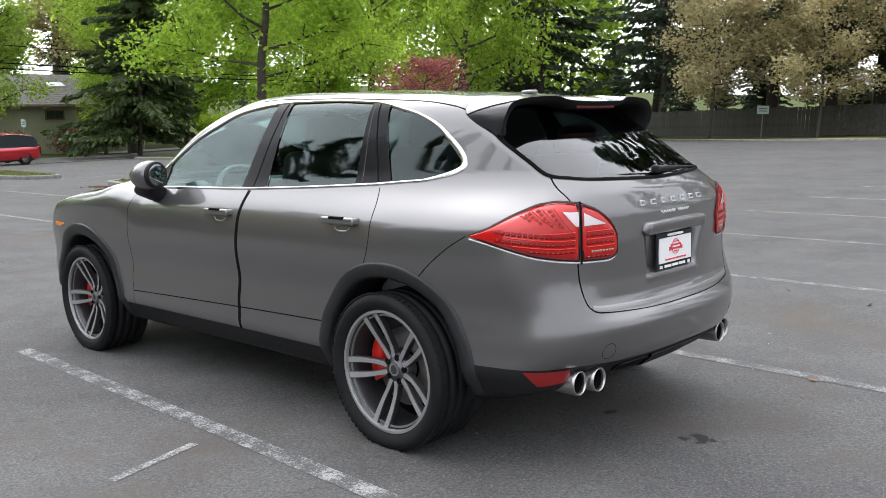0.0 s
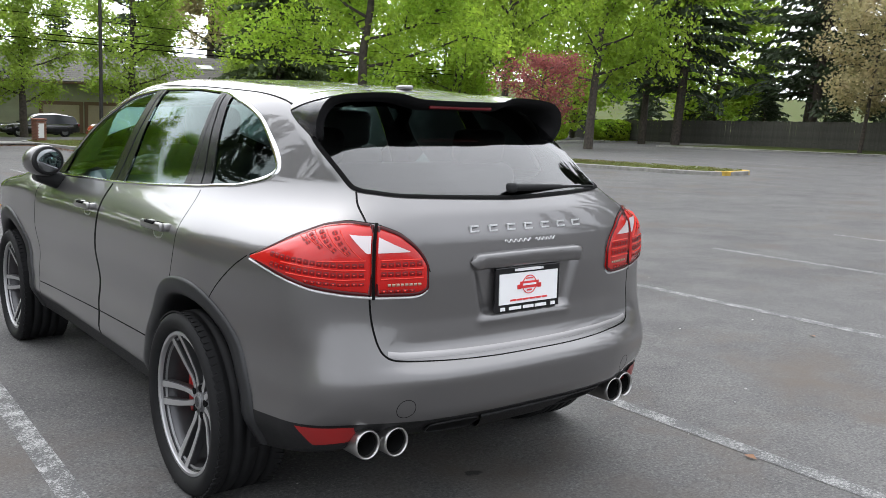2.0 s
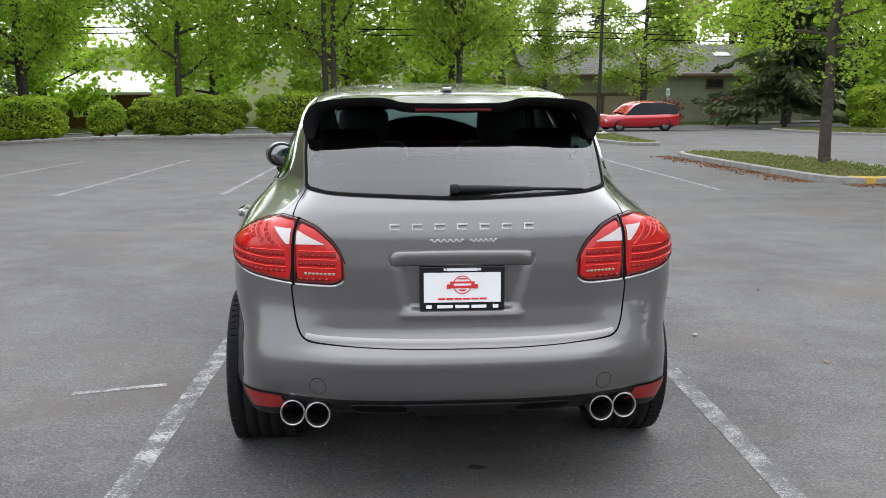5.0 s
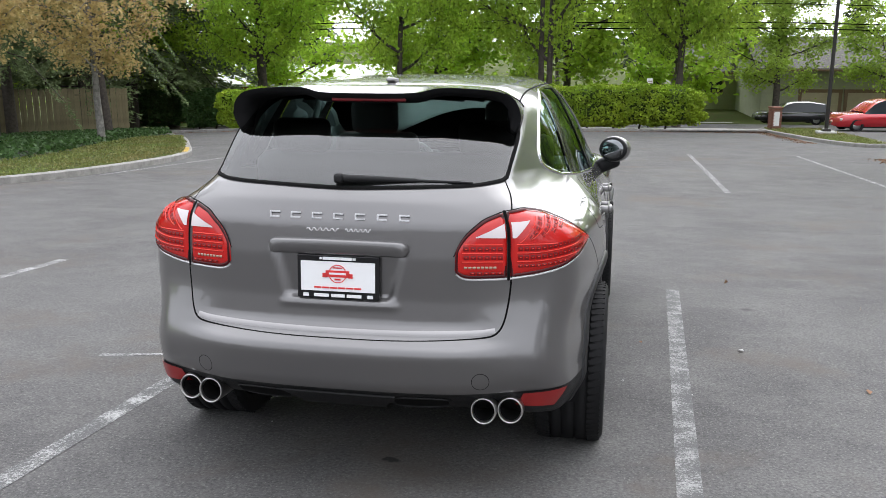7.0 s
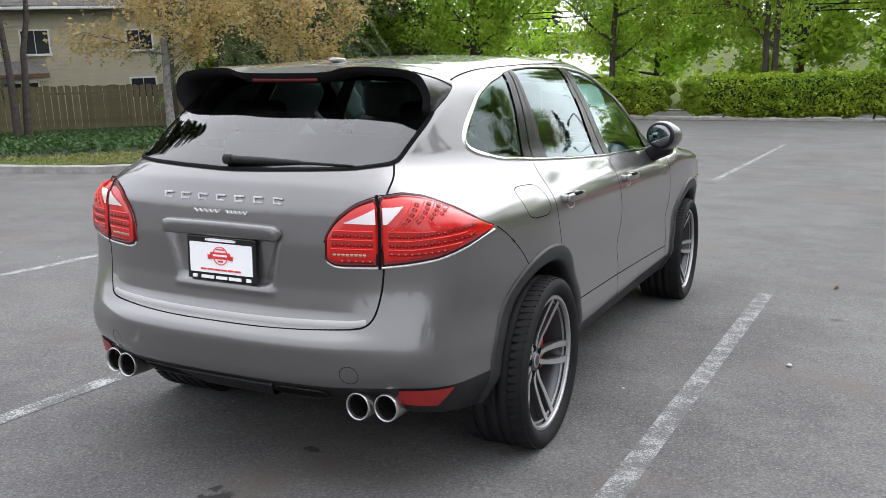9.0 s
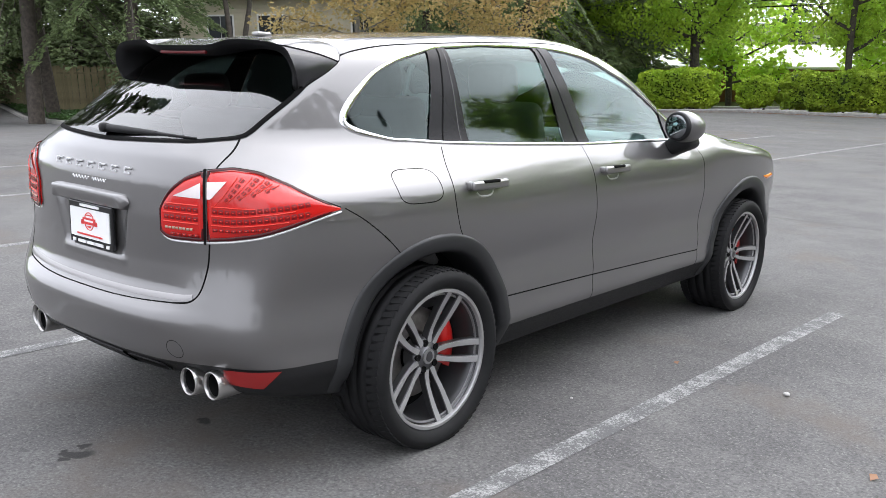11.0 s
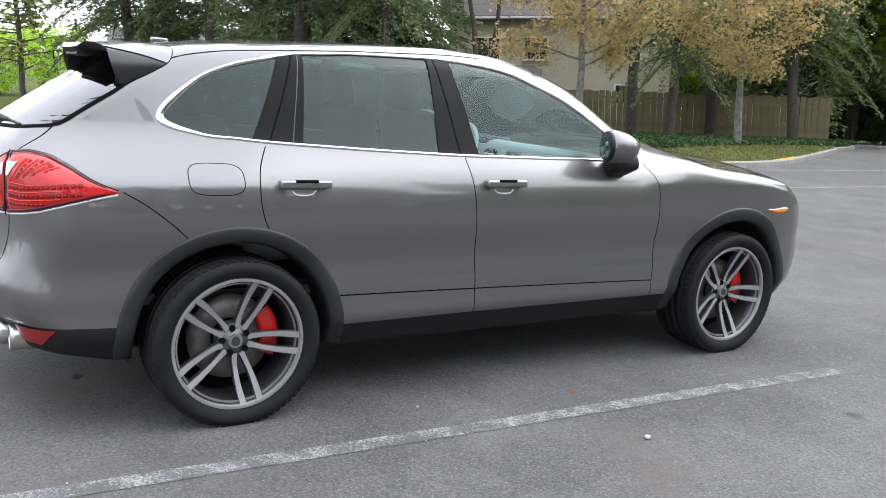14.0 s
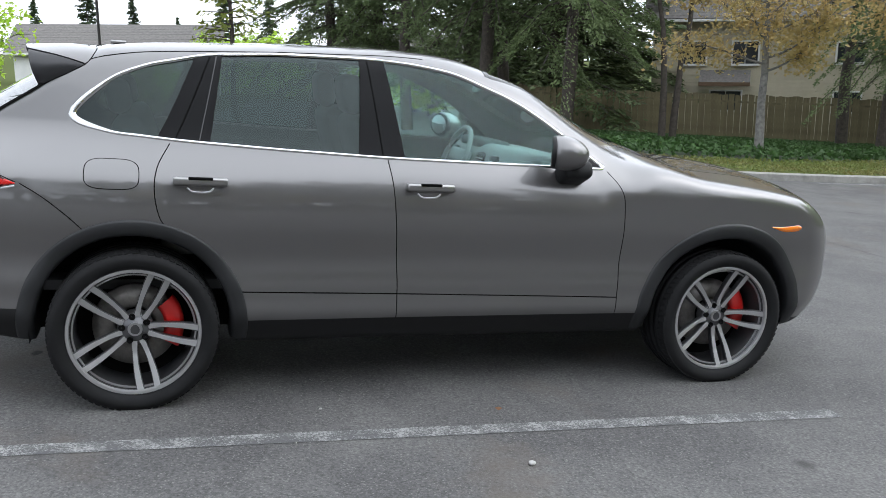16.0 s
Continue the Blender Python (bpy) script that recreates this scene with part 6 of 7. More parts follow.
# ---- hedges and shrubs ----
def hedge(x0, y0, x1, y1, deep, high, label, leaf=HEDGE_LEAF, count=5200, size=0.075, lift=0.0):
    """A clipped shrub: leafy outside over a dark shade box, with short bare stems."""
    L = math.hypot(x1 - x0, y1 - y0)
    root = new("hedge")
    hx, hy = L / 2, deep / 2
    n = int(count * 2.0)
    size = size * 1.3
    u = rng.normal(size=(n, 3))
    u /= np.abs(u).max(1)[:, None]
    c = np.sign(u) * np.abs(u) ** 0.8
    c *= (1 - 0.10 * (np.abs(c[:, [1, 2, 0]]) ** 3 + np.abs(c[:, [2, 0, 1]]) ** 3))
    q = c * (hx, hy, 0.5) * (0.97 + 0.07 * np.sin(5 * c[:, :1] * hx + 3 * c[:, 2:]) * np.sin(4 * c[:, 1:2] + 6 * c[:, 2:])) * rng.uniform(0.9, 1.05, (n, 1))
    q[:, :2] += 0.08 * np.c_[np.sin(7 * q[:, 2] + 2.1 * q[:, 0]), np.cos(3 * q[:, 0])]
    q[:, 2] = 0.22 + (q[:, 2] + 0.5) * (high - 0.22) + 0.10 * np.sin(1.9 * q[:, 0]) * np.sin(1.1 * q[:, 0] + 2)
    edge = np.abs(q[:, 0]) / hx
    q[:, 2] -= 0.35 * np.clip(edge - 0.75, 0, 1) * (q[:, 2] > 0.6 * high)
    leaves_mesh("foliage", q, size, leaf, root, flat=0.3, long=1.5)
    # box added inside; its dark colour stands in for shade between the leaves
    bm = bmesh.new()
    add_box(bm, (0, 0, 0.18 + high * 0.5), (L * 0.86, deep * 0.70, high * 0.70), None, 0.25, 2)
    part("shaded_heart", bm, HEDGE_SHADE, root)
    for k in range(max(2, int(L / 1.6))):
        sx = -hx * 0.8 + 1.6 * hx * (k + 0.5) / max(2, int(L / 1.6))
        v, f = tube([(sx, 0, 0), (sx + 0.1, 0.05, 0.35), (sx - 0.15, 0, 0.8)], [0.06, 0.05, 0.04], 6)
        mesh_object("stem", v, f, BARK, root)
    root.matrix_world = Matrix.Translation(spot((x0 + x1) / 2, (y0 + y1) / 2)) @ Matrix.Rotation(math.atan2(y1 - y0, x1 - x0), 4, "Z")
    return tagged(root, label, "hedge", "hedges")


def on_street(x, off=1.5):
    return x, street(x, off)


hedge(*on_street(-6.2), *on_street(4.9), 1.9, 2.15, "long clipped yellow-green hedge over bark mulch", count=17000)
hedge(*on_street(-18.3), *on_street(-14.7), 1.9, 2.0, "rounded yellow-green bush over bark mulch", count=6500)
hedge(*on_street(-13.7), *on_street(-12.2), 1.3, 1.6, "small rounded bush on a bark strip", count=2800)
hedge(*on_street(-11.9), *on_street(-6.8), 1.7, 1.9, "clipped bright green hedge over bark mulch", count=8500)
hedge(27.2, 46.8, 31.2, 47.6, 2.0, 2.6, "clipped bright yellow-green hedge by the street", count=6000, size=0.09)
hedge(32.0, 48.0, 39.3, 49.4, 2.0, 2.7, "long clipped bright yellow-green hedge by the street", count=9000, size=0.09)
hedge(40.2, 49.6, 43.6, 50.2, 1.9, 2.1, "low clipped bright green hedge by the street", count=5000, size=0.09)
hedge(50, 51.5, 52.5, 52.0, 1.6, 1.9, "small rounded bright bush by the street", count=3500, size=0.09)
hedge(57, 52.8, 72, 55.5, 2.0, 2.0, "long clipped green hedge by the street", count=10000, size=0.09)
hedge(-31, 46, -25, 46.8, 2.0, 2.4, "dark green laurel shrub", IVY_LEAF, count=5000)
hedge(-22.8, 42.6, -20.6, 43.2, 1.8, 2.2, "dark green clipped shrub by the fence's end", IVY_LEAF, count=4000)


# ---- fences ----
def fence(pts, high, label, lift=0.1, wood=FENCE_WOOD):
    root = new("fence")
    tagged(root, label, "fence")
    bd = bpy.data.meshes.new("fence_board")
    bm = box_bm((0, 0, 0.5), (0.1455, 0.02, 1.0))
    bm.to_mesh(bd)
    bm.free()
    bd.materials.append(wood)
    n = 0
    for (x0, y0), (x1, y1) in zip(pts, pts[1:]):
        L = math.hypot(x1 - x0, y1 - y0)
        a = math.atan2((y1 - y0), x1 - x0)
        k = int(L / 0.145)
        rest = []
        for j in range(k):
            t = (j + 0.5) / k
            x, y = x0 + (x1 - x0) * t, y0 + (y1 - y0) * t
            m = Matrix.Translation(spot(x, y, lift)) @ Matrix.Rotation(a, 4, "Z") @ pose(0, 0.004 * math.sin(j * 2.7), 0, 0.5 * math.sin(j * 1.3), 0.6 * math.sin(j * 3.3), 0) @ Matrix.Diagonal((1, 1, high * (1 + 0.012 * math.sin(j * 5.1)), 1))
            if n < 300:
                ob = new("fence_board", bd)
                ob.parent, ob.matrix_world = root, m
                n += 1
            else:
                rest.append(m)
        if rest:
            cube = [Vector(v.co) for v in bd.vertices]
            polys = [tuple(p.vertices) for p in bd.polygons]
            V = [m @ c for m in rest for c in cube]
            F = [tuple(i + 8 * j for i in p) for j in range(len(rest)) for p in polys]
            tagged(mesh_object("fence_boards_rest", [tuple(v) for v in V], F, wood, root, smooth=False), kind="stuff")
        for z in (0.35, high - 0.3):
            bm = bmesh.new()
            c = spot((x0 + x1) / 2, (y0 + y1) / 2, lift + z)
            d = spot(x1, y1) - spot(x0, y0)
            add_box(bm, c, (d.length, 0.04, 0.09), d.to_track_quat("X", "Z").to_matrix().to_4x4())
            part("fence_rail", bm, wood, root)
    return root


fence([(-22.9, 36.8), (-29.8, 26.8), (-37.0, 17.0)], 2.45, "tall weathered board fence behind ivy", -0.2)
fence([(-37.0, 17.0), (-52, 19.5)], 2.1, "weathered grey board fence behind ivy", 0.2)
fence([(64, 62), (60, 42), (56.5, 20), (53.5, 0), (51, -20)], 1.9, "weathered grey-brown board fence, wood darkened as if shaded by the firs", 0.15, FENCE_SHADED)


# ---- more trees across the street and behind the west fence ----
BACK = [(-24, 61, 20, 1.1), (-13, 63, 80, 1.15), (-3, 62, 160, 1.1), (5.5, 68, 220, 1.2), (-33, 58, 260, 1.1), (-44, 52, 300, 1.15), (38, 68, 45, 1.2), (50, 66, 100, 1.25), (62, 60, 140, 1.2), (73, 52, 10, 1.2), (-54, 44, 70, 1.1)]
forest(broadleaf(21, 13, 5.2, 1.2, MAPLE, 11000, 0.25, stems=2), BACK, "broad green tree beyond the street", "far side trees")
forest(conifer(22, 25, 4.2, 7.0, FIR, 9000, size=0.2, droop=0.5), [(-24.3, 25.5, 90, 0.95), (58.2, 15.2, 10, 1.0), (57.2, 9.6, 50, 1.05), (56.3, 3.6, 90, 1.0)], "tall conifer with a bare lower trunk by the fence", "bare-trunk conifers")
forest(conifer(26, 24, 3.4, 3.6, WEST_NEEDLE, 90000, size=0.052, droop=0.85), [(-23.6, 13.6, 0, 1.0), (-26.3, 11.4, 70, 1.1), (-29.3, 12.9, 210, 1.05), (-30.5, 9.2, 140, 1.0), (-33.5, 7.0, 300, 1.0), (-20.4, 24.0, 33, 0.80), (-21.0, 31.2, 160, 0.95), (-25.5, 31.5, 250, 1.1)], "drooping dark green conifer over the ivy before the fence", "drooping conifers")
forest(broadleaf(27, 11, 2.6, 5.6, IVY_LEAF, 5000, 0.09, stems=2, name="alder_tree", thick=0.016), [(-22.6, 16.6, 40, 1.0)], "twin-stemmed bare-trunked tree leaning before the fence", "twin-stemmed trees")
forest(conifer(23, 21, 3.6, 3.0, FIR, 9000, size=0.2), [(10, 96, 60, 1.0), (31, 98, 100, 1.2), (3, 100, 140, 1.0), (44, 95, 180, 1.15), (-6, 98, 220, 1.0)], "tall dark conifer behind the houses", "back conifers")
forest(broadleaf(24, 2.4, 1.5, 0.2, MAPLE_FRESH, 2600, 0.10, name="shrub"), [(-52, 15.5, 0, 1.2), (-56, 14, 60, 1.0), (-47, 15.0, 20, 0.8), (-62, 8, 90, 1.4), (-58, 4, 10, 1.3), (-42, 0.8, 40, 0.6), (-45, -0.6, 90, 0.7), (-40, -8.6, 10, 1.3)], "bright yellow-green garden shrub", "garden shrubs")
forest(broadleaf(25, 1.9, 1.2, 0.15, PLUM_LEAF, 1500, 0.09, name="shrub"), [(24.5, 60.5, 0, 1.0), (20.5, 60.5, 60, 0.9)], "dark red garden shrub by the house", "red shrubs")


# ---- buildings ----
def house(x, y, turn, long, deep, eave, ridge, wall_mat, label, boards=0, windows=(), doors=(), skylights=(), over=0.5, roof_mat=None, trim=WHITE_PAINT):
    """A house with lapped siding on its front (towards -y of its own axes), gable roof, windows and doors."""
    root = new("house")
    tagged(root, label, "house")
    wall = part("wall", box_bm((0, deep / 2, eave / 2 - 0.3), (long, deep, eave + 0.6)), wall_mat, root)
    step = eave / boards if boards else 0
    for k in range(boards):
        part("siding_board", box_bm((0, -0.012, step * (k + 0.5)), (long, 0.022, step * 0.97), pose(0, 0, 0, -8)), wall_mat, wall)
    for s in (-1, 1):
        bm = bmesh.new()
        vs = [bm.verts.new((s * (long / 2), b, c)) for b, c in ((0, eave), (deep, eave), (deep / 2, ridge))]
        bm.faces.new(vs)
        got = bmesh.ops.extrude_face_region(bm, geom=bm.faces[:])["geom"]
        bmesh.ops.translate(bm, verts=[g for g in got if isinstance(g, bmesh.types.BMVert)], vec=(-s * 0.2, 0, 0))
        part("gable", bm, wall_mat, wall)
    rise = ridge - eave
    run = deep / 2
    L = math.hypot(run + over, rise * (run + over) / run)
    a = math.atan2(rise, run)
    for s in (-1, 1):
        c = (0, run - s * (run + over) / 2 * 1.0, ridge - rise * (run + over) / run / 2 + 0.08)
        roof = part("roof", box_bm(c, (long + 2 * over, L, 0.14), Matrix.Rotation(s * a, 4, "X")), roof_mat or ROOFING, root)
        if s > 0:
            n = 16
            for k in range(n):
                t = (k + 0.5) / n
                py, pz = -over + (run + over) * t, eave - rise * over / run + rise * (run + over) / run * t + 0.165
                part("shingle_course", box_bm((0, py, pz), (long + 2 * over, L / n * 1.04, 0.02), Matrix.Rotation(a - 0.02, 4, "X")), roof_mat or ROOFING, roof)
            for sx, t in skylights:
                py, pz = -over + (run + over) * t, eave - rise * over / run + rise * (run + over) / run * t + 0.22
                part("skylight", box_bm((sx, py, pz), (1.3, 0.85, 0.12), Matrix.Rotation(a, 4, "X"), 0.02), ROOF_WHITE, roof, "white domed skylight")
            part("gutter", box_bm((0, -over - 0.04, eave - rise * over / run + 0.04), (long + 2 * over, 0.12, 0.14), bevel=0.02), trim, roof)
    for wx, wz, w, h in windows:
        frame_ob = part("window", box_bm((wx, -0.05, wz), (w + 0.16, 0.08, h + 0.16), bevel=0.01), trim, wall)
        part("pane", box_bm((wx - w / 4, -0.085, wz), (w / 2 - 0.03, 0.02, h)), WINDOW_DARK, frame_ob)
        part("pane", box_bm((wx + w / 4, -0.085, wz), (w / 2 - 0.03, 0.02, h)), WINDOW_DARK, frame_ob)
        part("sill", box_bm((wx, -0.10, wz - h / 2 - 0.09), (w + 0.24, 0.12, 0.05)), trim, frame_ob)
    for dx, w, h in doors:
        door = part("garage_door", box_bm((dx, -0.05, h / 2), (w, 0.06, h)), DOOR_TAN, wall, "tan panelled garage door")
        for k in range(5):
            part("door_panel", box_bm((dx, -0.09, h * (k + 0.5) / 5), (w * 0.97, 0.03, h / 5 * 0.9), bevel=0.008), DOOR_TAN, door)
        for sx in (-1, 1):
            part("door_frame", box_bm((dx + sx * (w / 2 + 0.12), -0.08, h / 2), (0.22, 0.1, h)), BROWN_TRIM, door)
        part("door_frame", box_bm((dx, -0.08, h + 0.12), (w + 0.5, 0.1, 0.24)), BROWN_TRIM, door)
    root.matrix_world = Matrix.Translation(spot(x, y)) @ Matrix.Rotation(radians(turn), 4, "Z")
    return root


house(21.8, 64.5, 3, 22, 11, 3.7, 5.7, SIDING, "sage green house with garage doors across the street", 20,
      windows=((3.6, 2.9, 1.3, 0.55), (6.1, 2.9, 1.3, 0.55), (-2.2, 2.7, 1.2, 0.6), (9.2, 2.9, 1.2, 0.55)), doors=((-7.0, 2.5, 2.0), (-3.9, 2.5, 2.0)), skylights=((5.4, 0.62), (-1.0, 0.55)), trim=BROWN_TRIM)
house(9.5, 74, 0, 9, 9, 3.2, 5.6, SIDING, "low sage green house behind a maple", 16, windows=((-1, 1.9, 1.3, 0.9),), trim=BROWN_TRIM)
house(-36.5, 31.4, math.degrees(math.atan2(19.8, 14.1)), 13.0, 9, 6.7, 8.9, CREAM, "two-storey cream sided house behind the fence", 34,
      windows=((-4.3, 4.75, 1.3, 1.15), (-1.6, 4.75, 1.3, 1.15), (3.6, 4.75, 1.3, 1.0), (-2.5, 2.2, 1.6, 1.0), (3.6, 2.2, 1.3, 1.0)), over=0.6)
house(-60, -3.0, 86, 13, 8, 2.7, 4.4, WHITE_PAINT, "white house with garage doors beyond the far lawn", 14, windows=((4.8, 1.6, 1.2, 1.0),), doors=((-2.2, 3.2, 2.1), (1.6, 3.2, 2.1)))
house(-66, 19, 72, 13, 8, 3.4, 5.4, WHITE_PAINT, "white sided house beyond the garden", 20, windows=((-3, 1.8, 1.4, 1.1), (1.5, 1.8, 1.4, 1.1)))
house(-29, 66, 8, 22, 9, 3.0, 4.2, BRICK, "low red-brown building with a pale roof", 0, windows=((-6, 1.7, 1.6, 1.1), (0, 1.7, 1.6, 1.1), (6, 1.7, 1.6, 1.1)), roof_mat=ROOF_WHITE, over=0.9)
house(78, 21.5, -78, 12, 9, 3.4, 4.6, CREAM, "low house with a pale roof behind the fence", 0, windows=((2, 2.6, 1.6, 0.7),), roof_mat=ROOF_WHITE, over=0.8)

# porch roof of the cream house
porch = new("porch_roof")
part("roof_slab", box_bm((0, 0, 0), (2.6, 1.6, 0.12), pose(0, 0, 0, 22), 0.02), ROOFING, porch)
part("beam", box_bm((0, -0.7, -0.35), (2.6, 0.14, 0.2)), BROWN_TRIM, porch)
porch.matrix_world = Matrix.Translation(spot(-37.0, 28.6, 3.3)) @ Matrix.Rotation(math.atan2(19.8, 14.1), 4, "Z")
tagged(porch, "small shingled porch roof on the cream house", "porch roof")


# ---- street furniture ----
def light_pole(x, y):
    root = new("light_pole")
    part("pad", box_bm((0, 0, 0.16), (0.75, 0.75, 0.16), bevel=0.03), PALE_WALK, root, "pale concrete pad")
    part("base_plate", box_bm((0, 0, 0.29), (0.34, 0.34, 0.12), bevel=0.02), POLE_METAL, root)
    v, f = tube([(0, 0, 0.25), (0, 0, 9.2)], [0.085, 0.065], 10)
    mesh_object("shaft", v, f, POLE_METAL, root)
    arm = part("arm", box_bm((0.5, 0, 9.1), (1.0, 0.07, 0.07)), POLE_METAL, root)
    part("lamp_head", box_bm((1.1, 0, 9.1), (0.6, 0.35, 0.16), bevel=0.03), POLE_METAL, arm)
    root.matrix_world = Matrix.Translation(spot(x, y))
    return tagged(root, "dark bronze lot light pole on a concrete pad", "light pole")


light_pole(9.75, 37.4)
light_pole(-50, -3.4)


def brick_post(x, y):
    root = new("brick_post")
    k = 0
    bd = bpy.data.meshes.new("brick")
    bm = box_bm((0, 0, 0), (0.21, 0.1, 0.062), bevel=0.006, seg=1)
    bm.to_mesh(bd)
    bm.free()
    bd.materials.append(BRICK)
    part("core", box_bm((0, 0, 0.53), (0.40, 0.40, 1.06)), CONCRETE, root)
    for row in range(14):
        for side in range(4):
            for j in range(2):
                ob = new("brick", bd)
                ob.parent = root
                ob.matrix_basis = Matrix.Rotation(side * math.pi / 2, 4, "Z") @ Matrix.Translation((-0.11 + 0.22 * j + (0.05 if row % 2 else -0.05), -0.185, 0.05 + 0.073 * row))
    part("cap", box_bm((0, 0, 1.09), (0.56, 0.56, 0.07), bevel=0.015), BRICK, root)
    part("panel", box_bm((-0.02, -0.243, 0.55), (0.30, 0.012, 0.7)), WHITE_PAINT, root, "white notice panel")
    root.matrix_world = Matrix.Translation(spot(x, y, 0.1)) @ Matrix.Rotation(radians(14), 4, "Z")
    return tagged(root, "short brick post with a white panel by the drive", "post")


brick_post(8.6, 43.6)


def sign_post(x, y, turn, high, w, h, mat, label):
    root = new("sign")
    v, f = tube([(0, 0, 0), (0, 0, high)], 0.03, 8)
    mesh_object("post", v, f, POLE_METAL if mat is WHITE_PAINT else CONCRETE, root)
    panel = part("panel", box_bm((0, -0.04, high - h / 2), (w, 0.02, h), bevel=0.004), mat, root)
    for k in range(2):
        part("print_bar", box_bm((0, -0.053, high - h * (0.35 + 0.3 * k)), (w * 0.7, 0.004, h * 0.12)), BROWN_TRIM, panel)
    root.matrix_world = Matrix.Translation(spot(x, y)) @ Matrix.Rotation(radians(turn), 4, "Z")
    return tagged(root, label, "sign")


sign_post(15.9, 46.5, 0, 2.4, 0.24, 0.4, SIGN_GREEN, "pale street sign on a thin post")
sign_post(55.2, 23.2, -68, 2.2, 0.75, 0.55, SIGN_GREEN, "pale green notice on a post before the fence")
sign_post(2.4, 44.2, 10, 2.6, 0.3, 0.4, WHITE_PAINT, "white street sign behind the hedge")

# overhead lines along the street
wires = new("overhead_cable")
for z, off, r in ((7.2, 0, 0.022), (6.15, 0.3, 0.034), (5.8, 0.1, 0.034)):
    pts = []
    for k in range(41):
        x = -80 + 4.5 * k
        sag = 0.5 * math.sin(math.pi * ((x + 80) % 45) / 45)
        p = spot(x, 51.5 + 0.2 * x + off, z - 0.4 * sag)
        pts.append(p)
    v, f = tube([tuple(p) for p in pts], r, 5)
    mesh_object("cable", v, f, GAP_AND_SHADE, wires)
tagged(wires, "dark overhead cables along the street", "cable")


def utility_pole(x, y):
    root = new("utility_pole")
    v, f = tube([(0, 0, 0), (0, 0, 11)], [0.17, 0.11], 10)
    mesh_object("shaft", v, f, BARK, root)
    part("cross_arm", box_bm((0, 0, 9.7), (0.12, 2.2, 0.12)), BARK, root)
    root.matrix_world = Matrix.Translation(spot(x, y))
    return tagged(root, "brown wooden utility pole by the street", "utility pole")


utility_pole(-35, 48)
utility_pole(55, 66)


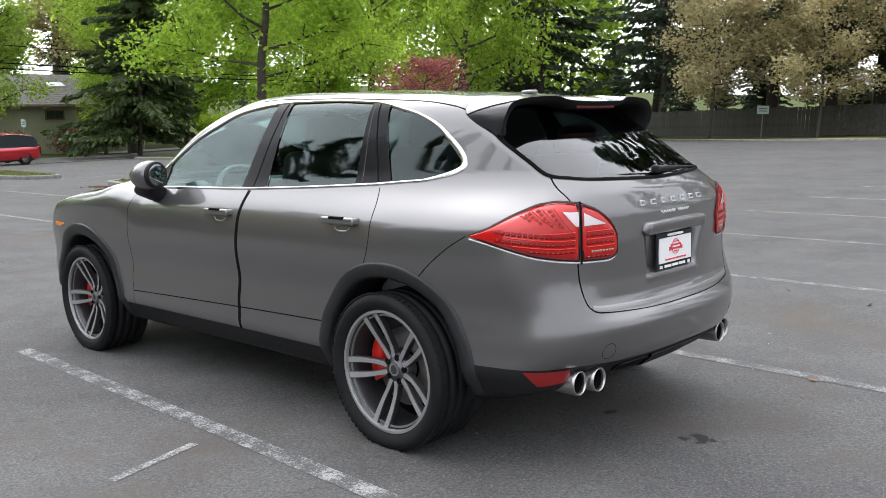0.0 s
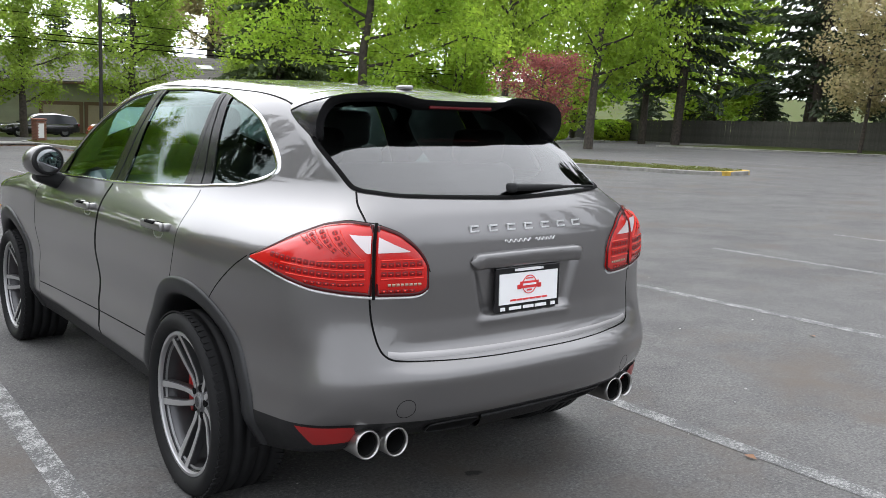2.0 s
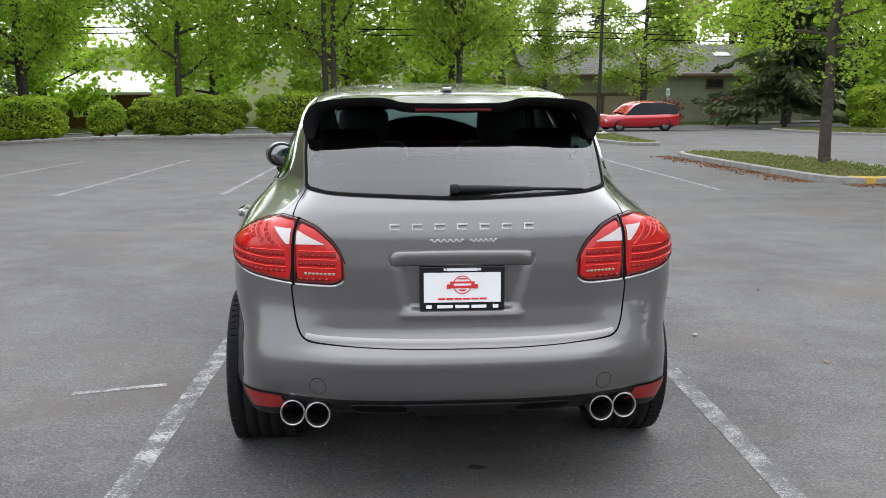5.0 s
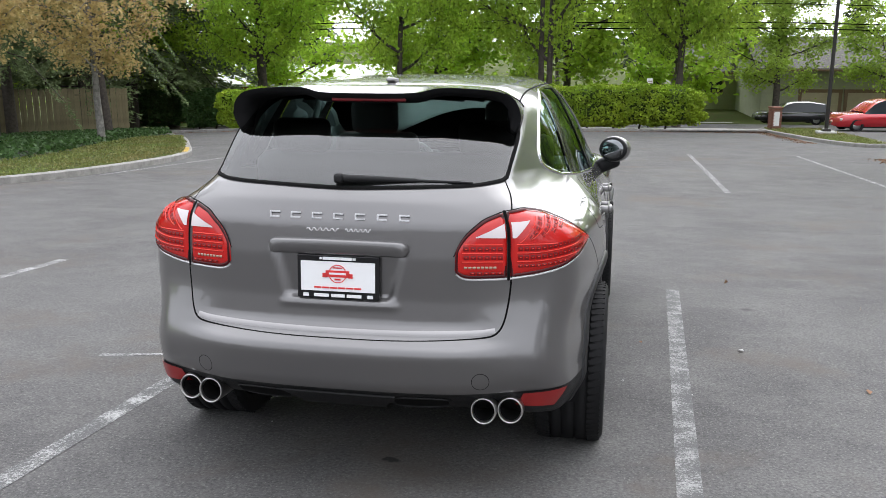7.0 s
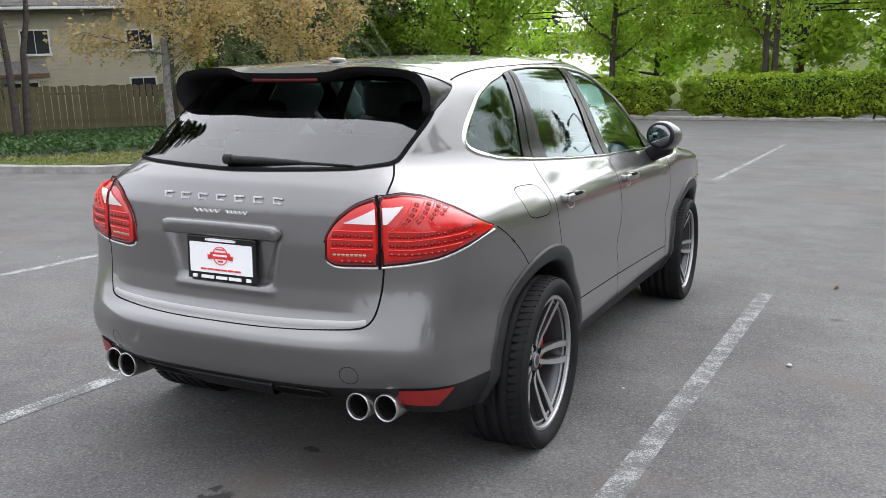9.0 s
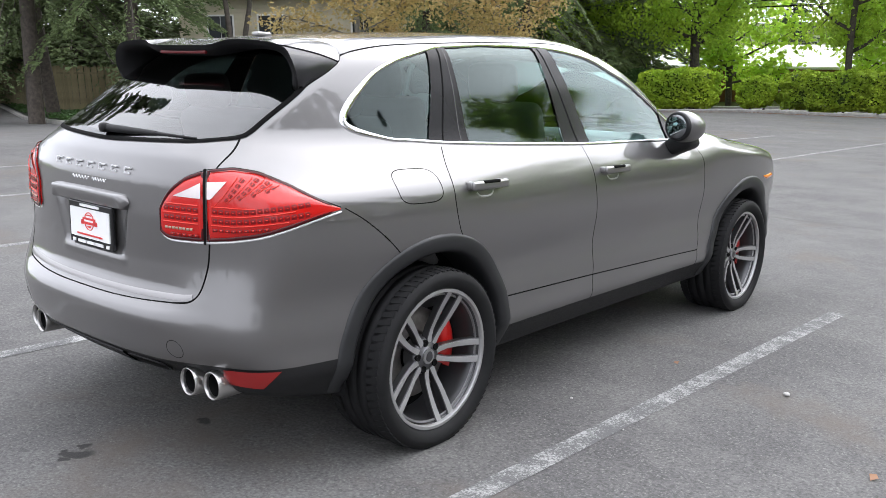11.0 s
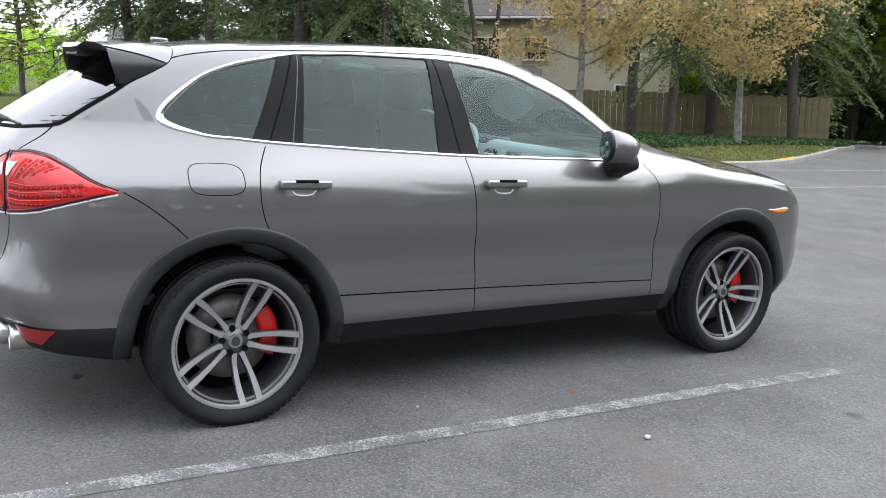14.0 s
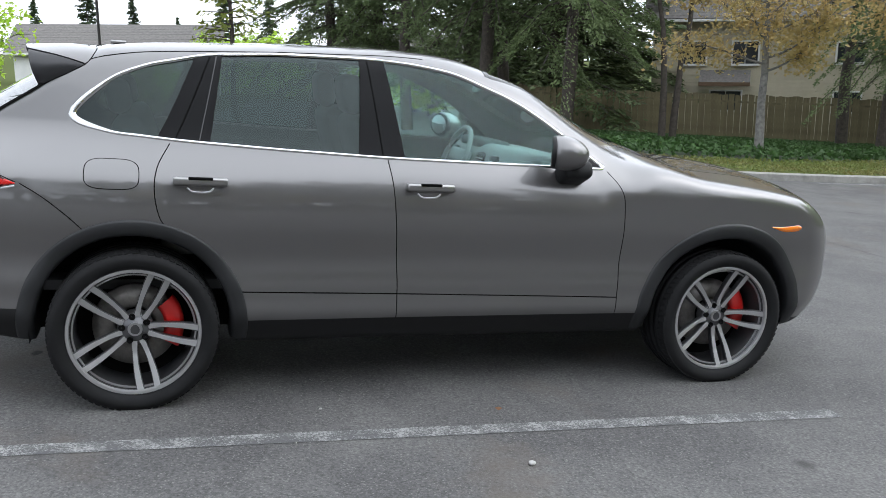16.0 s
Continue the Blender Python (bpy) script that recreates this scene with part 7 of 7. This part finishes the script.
# ---- vehicles across the street ----
def small_car(name, label, paint, x, y, turn, long=4.8, wide=1.85, high=1.68):
    """A parked car: lofted body, glasshouse, wheels, lamps; nose towards +x."""
    root = new(name)
    tagged(root, label, "car")
    belt = high * 0.56
    top = curve([(-long / 2, 0.62 * high), (-long / 2 + 0.25, belt + 0.06), (long * 0.24, belt + 0.04), (long / 2 - 0.25, 0.55 * high), (long / 2, 0.40 * high)], 0.08)
    rows = []
    for u in np.linspace(-1, 1, 30):
        px = u * long / 2
        end = (1 - abs(u) ** 8)
        w = wide / 2 * (0.80 + 0.20 * end)
        t = float(top(px))
        arch = 0.30
        rows.append([(px, -w * 0.92, arch), (px, -w, 0.45), (px, -w, t * 0.72), (px, -w * 0.93, t * 0.95), (px, -w * 0.75, t), (px, w * 0.75, t), (px, w * 0.93, t * 0.95), (px, w, t * 0.72), (px, w, 0.45), (px, w * 0.92, arch)])
    v = np.array(rows)
    f = grid_faces(30, 10)
    n = len(v.reshape(-1, 3))
    f += [tuple(range(10)), tuple(range(n - 1, n - 11, -1))]
    shell_ob = mesh_object("body", v.reshape(-1, 3), f, paint, root)
    roof = curve([(-long * 0.48, belt), (-long * 0.44, high * 0.90), (-long * 0.2, high), (long * 0.02, high * 0.985), (long * 0.11, high * 0.90), (long * 0.26, belt)], 0.06)
    rows = []
    for u in np.linspace(-0.455, 0.235, 24):
        px = u * long
        t = max(float(roof(px)), belt + 0.02)
        k = (t - belt) / (high - belt)
        rows.append([(px, -wide * 0.46, belt), (px, -wide * (0.46 - 0.10 * k), t - 0.05), (px, -wide * 0.28, t), (px, wide * 0.28, t), (px, wide * (0.46 - 0.10 * k), t - 0.05), (px, wide * 0.46, belt)])
    v = np.array(rows)
    mesh_object("roof", v[:, 1:5].reshape(-1, 3), grid_faces(24, 4), paint, root)
    mesh_object("side_glass", v[:, 0:2].reshape(-1, 3) + (0, -0.002, 0), grid_faces(24, 2), WINDOW_DARK, root)
    mesh_object("side_glass", v[:, 4:6].reshape(-1, 3) + (0, 0.002, 0), grid_faces(24, 2), WINDOW_DARK, root)
    for wx in (-0.29, 0.31):
        for s in (-1, 1):
            t, fc = lathe([(-0.1, 0.2), (-0.11, 0.33), (0.0, 0.345), (0.11, 0.33), (0.1, 0.22), (0.05, 0.2), (0.05, 0.0)], 24)
            t = np.c_[t[:, 1] + wx * long, s * (t[:, 0] + wide / 2 - 0.11), t[:, 2] + 0.345]
            wheel = mesh_object("wheel", t, fc, RUBBER, root)
            t, fc = lathe([(0.055, 0.21), (0.075, 0.2), (0.06, 0.05), (0.07, 0.0)], 20)
            t = np.c_[t[:, 1] + wx * long, s * (t[:, 0] + wide / 2 - 0.11), t[:, 2] + 0.345]
            mesh_object("rim", t, fc, SATIN, wheel)
    for s in (-1, 1):
        part("headlamp", box_bm((long / 2 - 0.16, s * wide * 0.34, high * 0.40), (0.2, 0.35, 0.12), bevel=0.04), HEADLAMP, root)
        part("tail_lamp", box_bm((-long / 2 + 0.06, s * wide * 0.36, high * 0.52), (0.12, 0.28, 0.16), bevel=0.03), LENS_DEEP, root)
    part("sill", box_bm((0, 0, 0.30), (long * 0.8, wide * 0.9, 0.16), bevel=0.03), BLACK_TRIM, root)
    root.matrix_world = Matrix.Translation(spot(x, y, 0.02)) @ Matrix.Rotation(radians(turn), 4, "Z")
    return root


small_car("red_suv", "red SUV standing in the drive mouth", RED_CAR, 14.2, 46.6, 192)
small_car("parked_car", "black estate car parked before the garages", BLACK_CAR, 12.0, 58.5, 186, 4.7, 1.8, 1.5)

# trailer and its screen
trailer = new("trailer")
part("box", box_bm((0, 0, 1.75), (6.2, 2.2, 2.1), bevel=0.08), WHITE_PAINT, trailer)
part("tan_panel", box_bm((-1.9, -1.13, 1.35), (2.2, 0.03, 1.5), bevel=0.01), DOOR_TAN, trailer)
for wx in (-0.6, 0.6):
    t, fc = lathe([(-0.1, 0.0), (-0.1, 0.33), (0.1, 0.33), (0.1, 0.0)], 20)
    mesh_object("wheel", np.c_[t[:, 1] + wx, t[:, 0] - 1.0, t[:, 2] + 0.34], fc, RUBBER, trailer)
trailer.matrix_world = Matrix.Translation(spot(49.0, 56.5)) @ Matrix.Rotation(radians(-38), 4, "Z")
tagged(trailer, "white box trailer beyond the hedges", "trailer")

# ---- small things on the asphalt ----
def pebble(x, y, r):
    bm = bmesh.new()
    bmesh.ops.create_icosphere(bm, subdivisions=2, radius=r)
    for v in bm.verts:
        v.co *= 1 + 0.25 * noise.noise(v.co * 60 + Vector((x, y, 0)))
        v.co.z *= 0.6
    ob = part("pebble", bm, PALE_WALK, None, "", True)
    ob.matrix_world = Matrix.Translation(spot(x, y, r * 0.5))
    return tagged(ob, "small pale stone lying on the asphalt", "stone", "pebbles")


pebble(1.738, 1.52, 0.016)
for _ in range(26):
    pebble(float(rng.uniform(-5, 6)), float(rng.uniform(-3.5, 5)), float(rng.uniform(0.004, 0.008)))
